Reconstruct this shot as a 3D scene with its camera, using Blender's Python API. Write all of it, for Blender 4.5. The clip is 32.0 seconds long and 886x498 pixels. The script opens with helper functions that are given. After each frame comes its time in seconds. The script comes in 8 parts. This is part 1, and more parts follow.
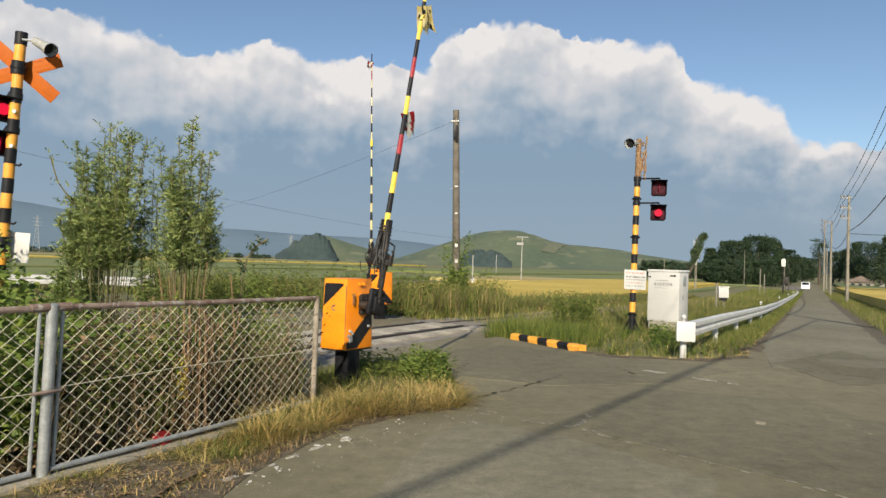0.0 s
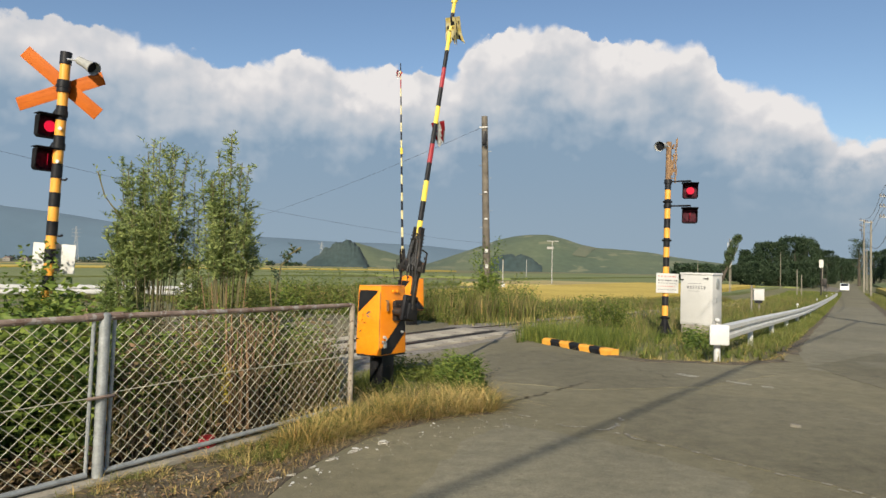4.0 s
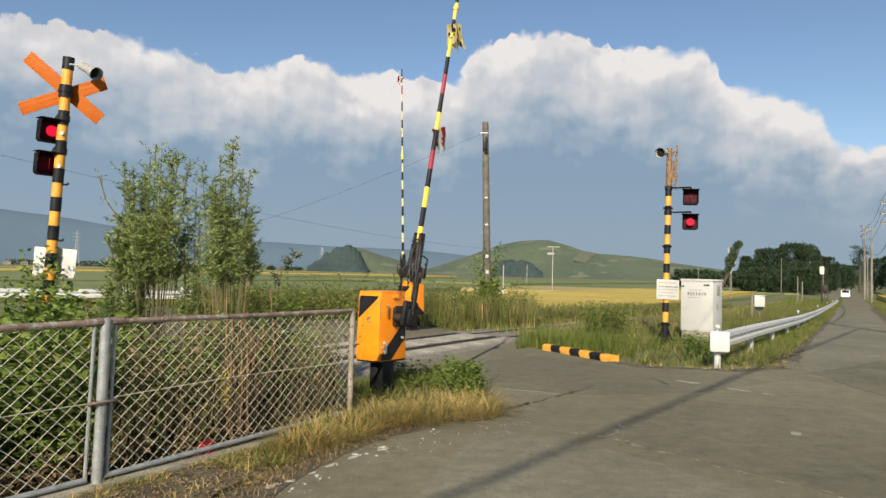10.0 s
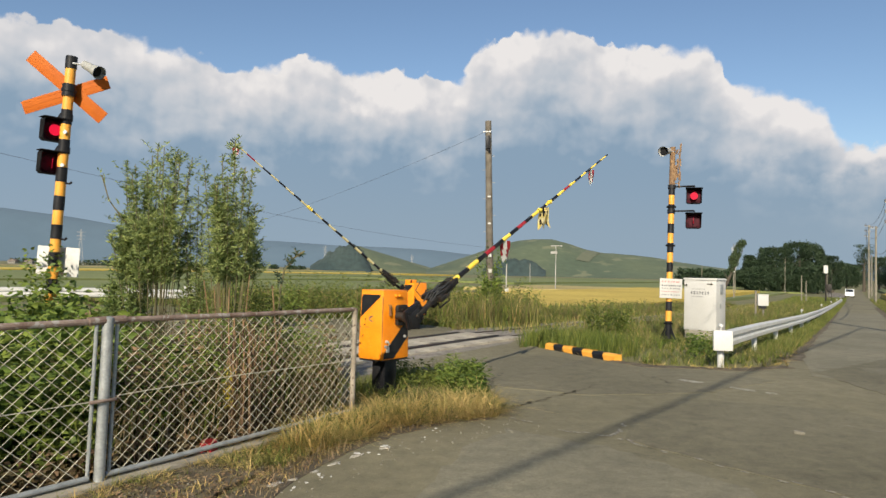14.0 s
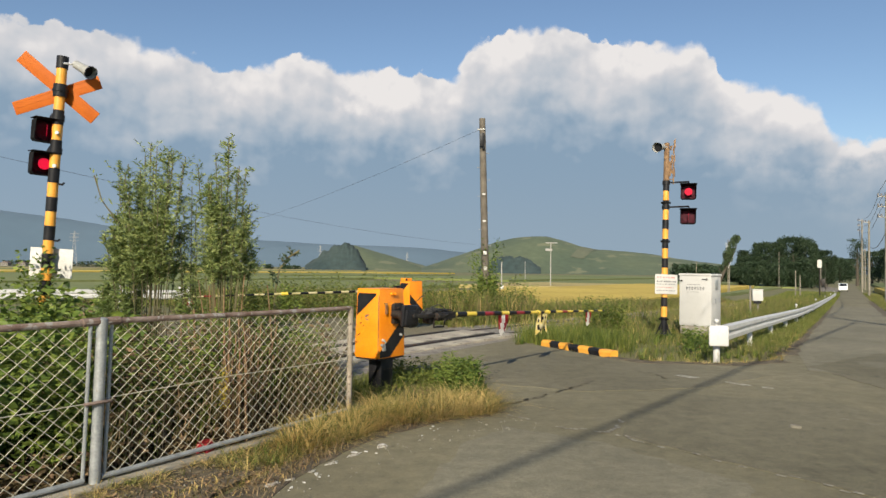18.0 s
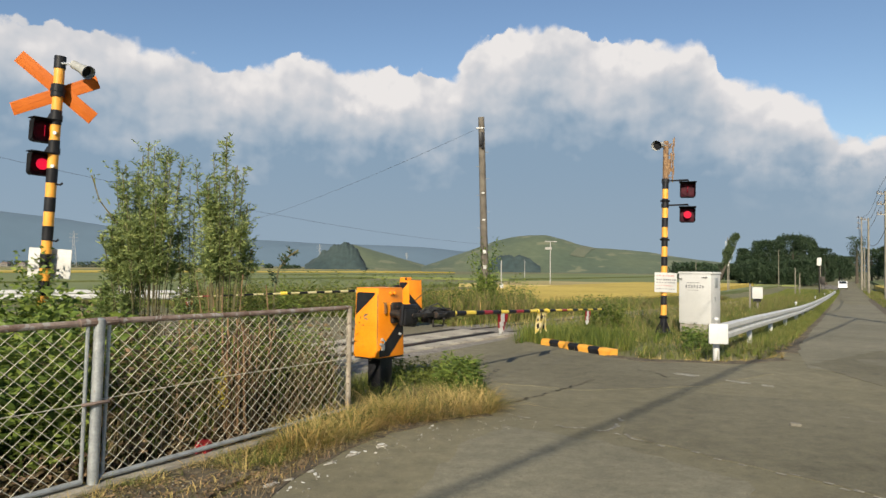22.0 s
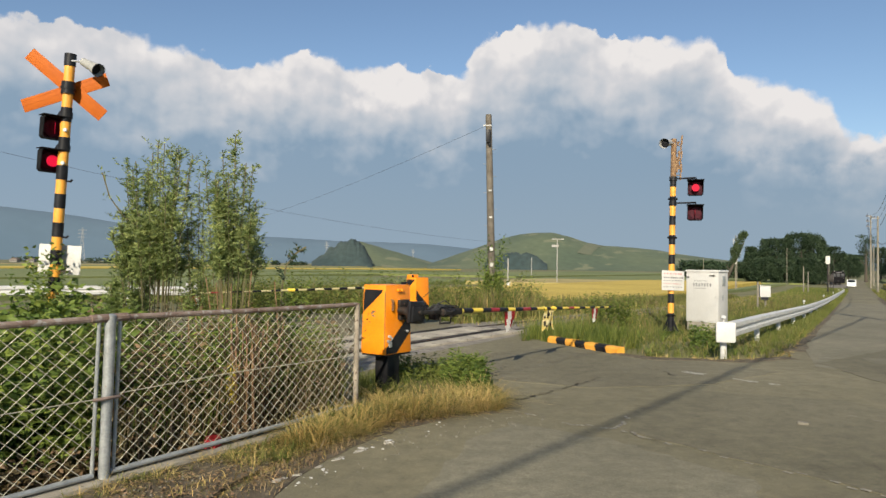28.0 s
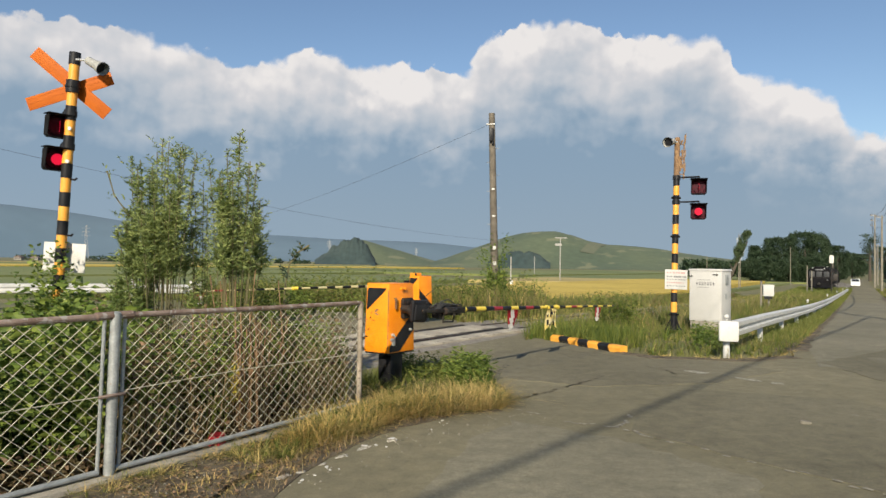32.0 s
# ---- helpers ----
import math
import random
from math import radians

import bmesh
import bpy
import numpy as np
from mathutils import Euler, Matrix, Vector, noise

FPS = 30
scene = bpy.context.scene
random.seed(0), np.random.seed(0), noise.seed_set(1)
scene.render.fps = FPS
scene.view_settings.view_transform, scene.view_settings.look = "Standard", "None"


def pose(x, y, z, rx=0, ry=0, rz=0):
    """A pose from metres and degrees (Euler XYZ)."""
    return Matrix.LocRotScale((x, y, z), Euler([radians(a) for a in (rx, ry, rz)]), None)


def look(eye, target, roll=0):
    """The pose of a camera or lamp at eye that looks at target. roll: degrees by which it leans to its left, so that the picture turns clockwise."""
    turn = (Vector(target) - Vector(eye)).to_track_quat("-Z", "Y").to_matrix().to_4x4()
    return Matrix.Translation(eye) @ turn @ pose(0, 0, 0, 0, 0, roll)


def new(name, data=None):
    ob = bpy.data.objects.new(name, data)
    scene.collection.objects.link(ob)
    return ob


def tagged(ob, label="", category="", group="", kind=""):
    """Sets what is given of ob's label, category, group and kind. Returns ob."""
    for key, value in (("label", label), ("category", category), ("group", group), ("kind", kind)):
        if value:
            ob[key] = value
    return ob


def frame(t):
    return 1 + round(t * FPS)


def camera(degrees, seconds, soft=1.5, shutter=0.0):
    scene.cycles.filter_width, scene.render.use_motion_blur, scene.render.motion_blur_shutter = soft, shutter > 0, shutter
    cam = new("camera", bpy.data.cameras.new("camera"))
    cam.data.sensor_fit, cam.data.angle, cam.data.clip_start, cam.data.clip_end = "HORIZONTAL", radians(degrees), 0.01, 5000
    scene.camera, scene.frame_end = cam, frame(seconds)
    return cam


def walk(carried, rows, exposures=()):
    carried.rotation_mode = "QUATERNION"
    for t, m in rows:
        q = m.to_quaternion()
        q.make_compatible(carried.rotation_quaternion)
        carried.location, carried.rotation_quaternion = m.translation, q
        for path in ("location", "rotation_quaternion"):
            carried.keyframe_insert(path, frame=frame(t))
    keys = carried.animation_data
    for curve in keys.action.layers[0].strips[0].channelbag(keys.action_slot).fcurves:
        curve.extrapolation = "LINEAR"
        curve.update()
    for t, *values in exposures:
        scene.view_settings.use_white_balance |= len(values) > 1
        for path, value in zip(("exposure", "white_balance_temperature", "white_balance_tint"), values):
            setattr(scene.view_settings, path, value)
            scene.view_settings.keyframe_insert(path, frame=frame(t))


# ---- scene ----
cam = camera(66.0, 32.0)
# seconds, x, y, z, heading to the right, tilt up, lean to the left (degrees)
PATH = [
    (0, 0.029, 0.144, 1.585, 2.596, 1.014, 1.800),
    (0.5, 0.022, 0.129, 1.587, 2.350, 1.092, 1.742),
    (1, 0.013, 0.108, 1.589, 1.919, 1.206, 1.653),
    (1.5, 0.008, 0.081, 1.591, 1.377, 1.288, 1.537),
    (2, 0.004, 0.053, 1.595, 0.873, 1.332, 1.399),
    (2.5, 0.004, 0.034, 1.597, 0.476, 1.356, 1.272),
    (3, 0.003, 0.018, 1.596, 0.217, 1.383, 1.180),
    (3.5, -0.002, 0.002, 1.598, 0.097, 1.400, 1.132),
    (5.5, 0.013, 0.026, 1.596, 0.192, 1.378, 0.979),
    (6, 0.014, 0.035, 1.595, 0.204, 1.343, 0.995),
    (6.5, 0.011, 0.035, 1.596, 0.207, 1.323, 1.039),
    (7, 0.010, 0.026, 1.596, 0.151, 1.335, 1.107),
    (7.5, 0.009, 0.018, 1.596, 0.072, 1.385, 1.166),
    (8, 0.002, 0.001, 1.598, 0.011, 1.453, 1.186),
    (8.5, -0.005, -0.005, 1.598, 0.005, 1.546, 1.199),
    (9, -0.001, -0.002, 1.600, 0.008, 1.645, 1.243),
    (9.5, 0.002, -0.006, 1.602, 0.036, 1.761, 1.272),
    (10, 0.001, -0.007, 1.606, 0.043, 1.839, 1.292),
    (10.5, 0.001, 0.002, 1.606, 0.016, 1.924, 1.296),
    (11, 0.003, 0.003, 1.604, -0.011, 1.975, 1.286),
    (11.5, 0.010, 0.001, 1.603, -0.060, 1.977, 1.280),
    (12, 0.011, -0.000, 1.603, -0.086, 1.949, 1.282),
    (12.5, 0.009, 0.004, 1.601, -0.096, 1.905, 1.287),
    (13, 0.011, 0.010, 1.603, -0.135, 1.836, 1.302),
    (13.5, 0.011, 0.009, 1.603, -0.183, 1.786, 1.315),
    (14, 0.009, 0.003, 1.604, -0.211, 1.746, 1.301),
    (14.5, 0.008, 0.002, 1.602, -0.218, 1.699, 1.280),
    (16.5, -0.001, 0.028, 1.598, 0.128, 1.569, 0.927),
    (17, 0.002, 0.025, 1.598, 0.153, 1.587, 0.862),
    (17.5, 0.001, 0.024, 1.598, 0.199, 1.602, 0.797),
    (18, 0.002, 0.024, 1.599, 0.217, 1.598, 0.756),
    (18.5, 0.003, 0.028, 1.601, 0.240, 1.605, 0.743),
    (19, 0.004, 0.026, 1.600, 0.252, 1.641, 0.720),
    (19.5, 0.002, 0.024, 1.602, 0.255, 1.659, 0.704),
    (20, 0.006, 0.026, 1.601, 0.252, 1.676, 0.659),
    (20.5, 0.009, 0.031, 1.600, 0.255, 1.649, 0.616),
    (21, 0.010, 0.036, 1.601, 0.261, 1.590, 0.590),
    (21.5, 0.009, 0.036, 1.599, 0.260, 1.546, 0.571),
    (22, 0.011, 0.040, 1.598, 0.248, 1.522, 0.556),
    (22.5, 0.011, 0.041, 1.596, 0.227, 1.487, 0.533),
    (23, 0.009, 0.040, 1.596, 0.184, 1.427, 0.523),
    (23.5, 0.011, 0.044, 1.596, 0.119, 1.370, 0.518),
    (24, 0.017, 0.045, 1.596, 0.026, 1.350, 0.513),
    (24.5, 0.015, 0.038, 1.595, -0.068, 1.362, 0.508),
    (25, 0.010, 0.023, 1.598, -0.166, 1.370, 0.532),
    (25.5, 0.004, 0.018, 1.598, -0.223, 1.376, 0.552),
    (27.5, 0.006, 0.015, 1.601, -0.310, 1.289, 0.720),
    (28, 0.003, 0.016, 1.601, -0.311, 1.280, 0.738),
    (28.5, 0.001, 0.013, 1.599, -0.317, 1.255, 0.762),
    (29, 0.002, 0.016, 1.598, -0.339, 1.212, 0.758),
    (29.5, 0.007, 0.020, 1.598, -0.372, 1.168, 0.763),
    (30, 0.006, 0.015, 1.601, -0.411, 1.132, 0.779),
    (30.5, 0.004, 0.014, 1.600, -0.460, 1.135, 0.777),
    (31, 0.001, 0.009, 1.598, -0.500, 1.166, 0.770),
    (31.5, 0.002, 0.005, 1.599, -0.537, 1.171, 0.797),
    (32, -0.000, -0.001, 1.601, -0.556, 1.156, 0.831),
]


def held(x, y, z, yaw, pitch, roll):
    a, b = radians(yaw), radians(pitch)
    eye = Vector((x, y, z))
    return look(eye, eye + Vector((math.sin(a) * math.cos(b), math.cos(a) * math.cos(b), math.sin(b))), roll)


walk(cam, [(r[0], held(*r[1:])) for r in PATH])

# ---- light ----
SUN_AZ, SUN_EL = 12.0, 29.0        # where the shadows point (right of forward), height of the sun
world = bpy.data.worlds.new("sky")
scene.world = world
world.use_nodes = True
wn = world.node_tree
sky = wn.nodes.new("ShaderNodeTexSky")
sky.sky_type, sky.sun_disc = "NISHITA", False
sky.sun_elevation, sky.sun_rotation = radians(SUN_EL), radians(SUN_AZ + 180)
sky.air_density, sky.dust_density, sky.ozone_density = 1.0, 0.35, 2.3
wn.links.new(sky.outputs[0], wn.nodes["Background"].inputs[0])
wn.nodes["Background"].inputs[1].default_value = 0.088
sun = new("sun", bpy.data.lights.new("sun", "SUN"))
sun.data.energy, sun.data.angle, sun.data.color = 5.0, radians(0.53), (1.0, 0.895, 0.71)
sa, se = radians(SUN_AZ), radians(SUN_EL)
sun.matrix_world = look((0, 0, 60), Vector((0, 0, 60)) + Vector((math.sin(sa) * math.cos(se), math.cos(sa) * math.cos(se), -math.sin(se))))
scene.view_settings.exposure = 0.375

# ---- materials ----
def material(name, c1, c2, scale=4.0, rough=0.7, metal=0.0, bump=0.15, fine=60.0, fine_mix=0.3, c3=None, spot=0.62, random_amount=0.0):
    """A two-tone surface: broad blotches, fine grain with relief, and optional spots of a third colour."""
    m = bpy.data.materials.new(name)
    m.use_nodes = True
    n, l = m.node_tree.nodes, m.node_tree.links
    p = n["Principled BSDF"]
    co = n.new("ShaderNodeTexCoord")
    broad = n.new("ShaderNodeTexNoise")
    broad.inputs["Scale"].default_value, broad.inputs["Detail"].default_value = scale, 6
    grain = n.new("ShaderNodeTexNoise")
    grain.inputs["Scale"].default_value, grain.inputs["Detail"].default_value = fine, 4
    for t in (broad, grain):
        l.new(co.outputs["Object"], t.inputs["Vector"])
    ramp = n.new("ShaderNodeValToRGB")
    ramp.color_ramp.elements[0].position, ramp.color_ramp.elements[1].position = 0.35, 0.65
    ramp.color_ramp.elements[0].color, ramp.color_ramp.elements[1].color = (*c1, 1), (*c2, 1)
    l.new(broad.outputs["Fac"], ramp.inputs["Fac"])
    mul = n.new("ShaderNodeMix")
    mul.data_type, mul.blend_type = "RGBA", "OVERLAY"
    mul.inputs["Factor"].default_value = fine_mix
    l.new(ramp.outputs["Color"], mul.inputs[6])
    l.new(grain.outputs["Fac"], mul.inputs[7])
    out = mul.outputs[2]
    if c3:
        r3 = n.new("ShaderNodeValToRGB")
        r3.color_ramp.elements[0].position, r3.color_ramp.elements[1].position = spot, spot + 0.06
        n3 = n.new("ShaderNodeTexNoise")
        n3.inputs["Scale"].default_value, n3.inputs["Detail"].default_value = scale * 3.1, 8
        l.new(co.outputs["Object"], n3.inputs["Vector"])
        l.new(n3.outputs["Fac"], r3.inputs["Fac"])
        mx = n.new("ShaderNodeMix")
        mx.data_type = "RGBA"
        l.new(r3.outputs["Color"], mx.inputs["Factor"])
        l.new(out, mx.inputs[6])
        mx.inputs[7].default_value = (*c3, 1)
        out = mx.outputs[2]
    if random_amount:
        geo = n.new("ShaderNodeNewGeometry")
        hsv = n.new("ShaderNodeHueSaturation")
        mr = n.new("ShaderNodeMapRange")
        mr.inputs[3].default_value, mr.inputs[4].default_value = 1 - random_amount, 1 + random_amount
        l.new(geo.outputs["Random Per Island"], mr.inputs[0])
        l.new(mr.outputs[0], hsv.inputs["Value"])
        mr2 = n.new("ShaderNodeMapRange")
        mr2.inputs[3].default_value, mr2.inputs[4].default_value = 0.5 + 0.05 * random_amount, 0.5 - 0.05 * random_amount
        l.new(geo.outputs["Random Per Island"], mr2.inputs[0])
        l.new(mr2.outputs[0], hsv.inputs["Hue"])
        l.new(out, hsv.inputs["Color"])
        out = hsv.outputs["Color"]
    l.new(out, p.inputs["Base Color"])
    p.inputs["Roughness"].default_value, p.inputs["Metallic"].default_value = rough, metal
    if bump:
        b = n.new("ShaderNodeBump")
        b.inputs["Strength"].default_value, b.inputs["Distance"].default_value = bump, 0.01
        l.new(grain.outputs["Fac"], b.inputs["Height"])
        l.new(b.outputs["Normal"], p.inputs["Normal"])
    return m


def leaf_material(name, c1, c2, amount=0.35, through_light=0.3):
    m = material(name, c1, c2, scale=1.2, rough=0.55, bump=0, fine=9, fine_mix=0.15, random_amount=amount)
    n, l = m.node_tree.nodes, m.node_tree.links
    p = n["Principled BSDF"]
    tr = n.new("ShaderNodeBsdfTranslucent")
    mix = n.new("ShaderNodeMixShader")
    mix.inputs[0].default_value = through_light
    src = p.inputs["Base Color"].links[0].from_socket
    l.new(src, tr.inputs["Color"])
    l.new(p.outputs[0], mix.inputs[1])
    l.new(tr.outputs[0], mix.inputs[2])
    l.new(mix.outputs[0], n["Material Output"].inputs[0])
    p.inputs["Specular IOR Level"].default_value = 0.25
    return m


ORANGE = material("orange_paint", (0.85, 0.24, 0.005), (0.92, 0.30, 0.012), 3, 0.42, bump=0.05)
YELLOW = material("yellow_orange_paint", (0.72, 0.315, 0.035), (0.80, 0.38, 0.055), 5, 0.45, bump=0.05, c3=(0.35, 0.18, 0.06), spot=0.70)
ROD_YELLOW = material("rod_yellow_paint", (0.76, 0.54, 0.045), (0.84, 0.63, 0.09), 5, 0.4, bump=0.03)
BLACK = material("black_paint", (0.008, 0.008, 0.010), (0.018, 0.018, 0.020), 6, 0.45, bump=0.06)
BLACK.node_tree.nodes["Principled BSDF"].inputs["Specular IOR Level"].default_value = 0.25
IRON = material("dark_greased_iron", (0.015, 0.014, 0.014), (0.05, 0.045, 0.04), 9, 0.55, 0.5, bump=0.3, c3=(0.10, 0.05, 0.03), spot=0.62)
RED = material("red_film", (0.26, 0.012, 0.018), (0.37, 0.022, 0.03), 5, 0.4, bump=0.03)
WHITE = material("white_paint", (0.50, 0.495, 0.475), (0.575, 0.57, 0.555), 3, 0.45, bump=0.05, c3=(0.44, 0.42, 0.37), spot=0.64)
BOARD = material("white_board", (0.52, 0.51, 0.48), (0.59, 0.58, 0.555), 6, 0.5, bump=0.04, c3=(0.5, 0.45, 0.38), spot=0.68)
GALV = material("galvanised_steel", (0.27, 0.285, 0.285), (0.38, 0.395, 0.395), 12, 0.45, 0.35, bump=0.1, c3=(0.30, 0.26, 0.22), spot=0.66)
RUST = material("rusty_pipe", (0.16, 0.10, 0.075), (0.30, 0.23, 0.19), 6, 0.8, 0.2, bump=0.4, c3=(0.36, 0.33, 0.30), spot=0.56)
PEEL = material("peeling_rust", (0.15, 0.085, 0.045), (0.32, 0.20, 0.10), 14, 0.85, bump=0.5, c3=(0.10, 0.05, 0.03), spot=0.55)
XBOARD = material("crossbuck_paint", (0.40, 0.088, 0.003), (0.46, 0.108, 0.004), 4, 0.6, bump=0.05, c3=(0.33, 0.07, 0.005), spot=0.66)
XBOARD.node_tree.nodes["Principled BSDF"].inputs["Specular IOR Level"].default_value = 0.2
POLE = material("weathered_pole", (0.095, 0.080, 0.062), (0.165, 0.142, 0.112), 3, 0.85, bump=0.4, fine=40)
CONCRETE = material("concrete", (0.245, 0.222, 0.18), (0.335, 0.305, 0.25), 2.5, 0.9, bump=0.3, c3=(0.20, 0.19, 0.16), spot=0.6)
GREYPOLE = material("concrete_pole", (0.30, 0.29, 0.27), (0.38, 0.37, 0.35), 1.5, 0.85, bump=0.1)
STEELRAIL = material("rail_steel", (0.040, 0.027, 0.020), (0.085, 0.056, 0.042), 5, 0.6, 0.5, bump=0.3)
WIRE = material("fence_wire", (0.35, 0.325, 0.24), (0.47, 0.44, 0.34), 8, 0.6, 0.0, bump=0)
CABLE = material("cable", (0.03, 0.03, 0.03), (0.05, 0.05, 0.05), 3, 0.6, bump=0)
TEXTBAR = material("dark_lettering", (0.10, 0.10, 0.11), (0.16, 0.16, 0.17), 20, 0.6, bump=0)
REDBAR = material("red_lettering", (0.46, 0.20, 0.18), (0.54, 0.26, 0.23), 20, 0.6, bump=0)
CRUST = material("pale_crust", (0.40, 0.365, 0.30), (0.60, 0.57, 0.50), 18, 0.9, bump=0.5, c3=(0.24, 0.21, 0.16), spot=0.55)
ENDPOST = material("weathered_pipe", (0.22, 0.185, 0.14), (0.36, 0.31, 0.245), 7, 0.85, 0.1, bump=0.4, c3=(0.15, 0.11, 0.08), spot=0.58)
CHROME = material("bright_metal", (0.60, 0.60, 0.60), (0.72, 0.72, 0.72), 10, 0.3, 0.6, bump=0.05)
HORN = material("speaker_horn_grey", (0.29, 0.29, 0.27), (0.37, 0.365, 0.34), 8, 0.5, bump=0.05)
GLASS = material("dark_glass", (0.015, 0.02, 0.025), (0.03, 0.035, 0.04), 2, 0.08, bump=0)
DIMGLASS = material("dim_window", (0.022, 0.024, 0.027), (0.040, 0.042, 0.046), 2, 0.5, bump=0)
TRAINBODY = material("train_dark_paint", (0.006, 0.006, 0.007), (0.011, 0.011, 0.013), 1.5, 0.85, bump=0.05)
TRAINBODY.node_tree.nodes["Principled BSDF"].inputs["Specular IOR Level"].default_value = 0.12
FLAGCLOTH = material("faded_yellow_cloth", (0.72, 0.56, 0.16), (0.80, 0.72, 0.45), 14, 0.9, bump=0.2)
LENS = material("dark_red_lens", (0.026, 0.004, 0.009), (0.060, 0.006, 0.015), 14, 0.6, bump=0)
LENS.node_tree.nodes["Principled BSDF"].inputs["Specular IOR Level"].default_value = 0.15
HOODBLACK = material("matt_black_hood", (0.006, 0.006, 0.007), (0.012, 0.012, 0.013), 6, 0.9, bump=0.05)
HOODBLACK.node_tree.nodes["Principled BSDF"].inputs["Specular IOR Level"].default_value = 0.15
CABPAINT = material("cabinet_paint", (0.47, 0.463, 0.443), (0.535, 0.528, 0.508), 1.5, 0.55, bump=0.04, c3=(0.40, 0.37, 0.31), spot=0.70)
DECK = material("crossing_concrete", (0.330, 0.292, 0.228), (0.420, 0.378, 0.300), 1.2, 0.9, bump=0.3, fine=70, fine_mix=0.45, c3=(0.15, 0.132, 0.105), spot=0.60)
# near-black tone standing for shade in the open flangeways
GAP = material("shaded_gap", (0.014, 0.012, 0.010), (0.030, 0.025, 0.020), 8, 0.95, bump=0.3)
PALEBAND = material("faded_rod_paint", (0.55, 0.46, 0.20), (0.66, 0.58, 0.33), 6, 0.5, bump=0.03)
STONEPOST = material("weathered_post", (0.175, 0.16, 0.125), (0.25, 0.225, 0.18), 2, 0.85, bump=0.15)
GRASS = leaf_material("grass_green", (0.096, 0.132, 0.025), (0.170, 0.198, 0.044), 0.45)
DRYGRASS = leaf_material("grass_dry", (0.410, 0.298, 0.095), (0.590, 0.462, 0.182), 0.4)
MIDGRASS = leaf_material("grass_yellowing", (0.132, 0.148, 0.037), (0.205, 0.212, 0.062), 0.45)
WEED = leaf_material("weed_leaves", (0.105, 0.158, 0.028), (0.185, 0.245, 0.052), 0.45)
WILLOW = leaf_material("shrub_leaves", (0.200, 0.262, 0.085), (0.340, 0.400, 0.150), 0.5, 0.5)
TREELEAF = leaf_material("tree_leaves", (0.022, 0.041, 0.021), (0.044, 0.069, 0.032), 0.22, 0.1)
PALELEAF = leaf_material("pale_tree_leaves", (0.055, 0.085, 0.036), (0.085, 0.120, 0.055), 0.25, 0.2)
STEM = material("shrub_stems", (0.085, 0.075, 0.035), (0.15, 0.13, 0.06), 8, 0.85, bump=0.2)
DEADSTEM = leaf_material("dead_stalks", (0.160, 0.115, 0.058), (0.310, 0.235, 0.125), 0.5, 0.1)
REED = material("reddish_reed", (0.17, 0.095, 0.05), (0.29, 0.18, 0.095), 8, 0.85, bump=0.1)
BROWNGRASS = leaf_material("grass_brown", (0.140, 0.116, 0.048), (0.235, 0.200, 0.085), 0.45)
DEADLEAF = leaf_material("withered_leaves", (0.112, 0.079, 0.041), (0.232, 0.168, 0.090), 0.5, 0.15)
BUSHLEAF = leaf_material("bush_leaves", (0.085, 0.140, 0.026), (0.180, 0.240, 0.050), 0.5)
GOLDENROD = leaf_material("yellow_blossom", (0.42, 0.33, 0.03), (0.60, 0.48, 0.06), 0.3, 0.3)
BARK = material("bark", (0.05, 0.04, 0.03), (0.09, 0.075, 0.055), 4, 0.9, bump=0.5)


def glow(name, colour, strength):
    m = bpy.data.materials.new(name)
    m.use_nodes = True
    p = m.node_tree.nodes["Principled BSDF"]
    p.inputs["Base Color"].default_value = (*[v * 0.22 for v in colour], 1)
    p.inputs["Specular IOR Level"].default_value = 0.1
    p.inputs["Emission Color"].default_value = (*colour, 1)
    p.inputs["Emission Strength"].default_value = strength
    p.inputs["Roughness"].default_value = 0.3
    return m


REDGLOW = glow("lit_red_lens", (0.90, 0.012, 0.055), 0.56)


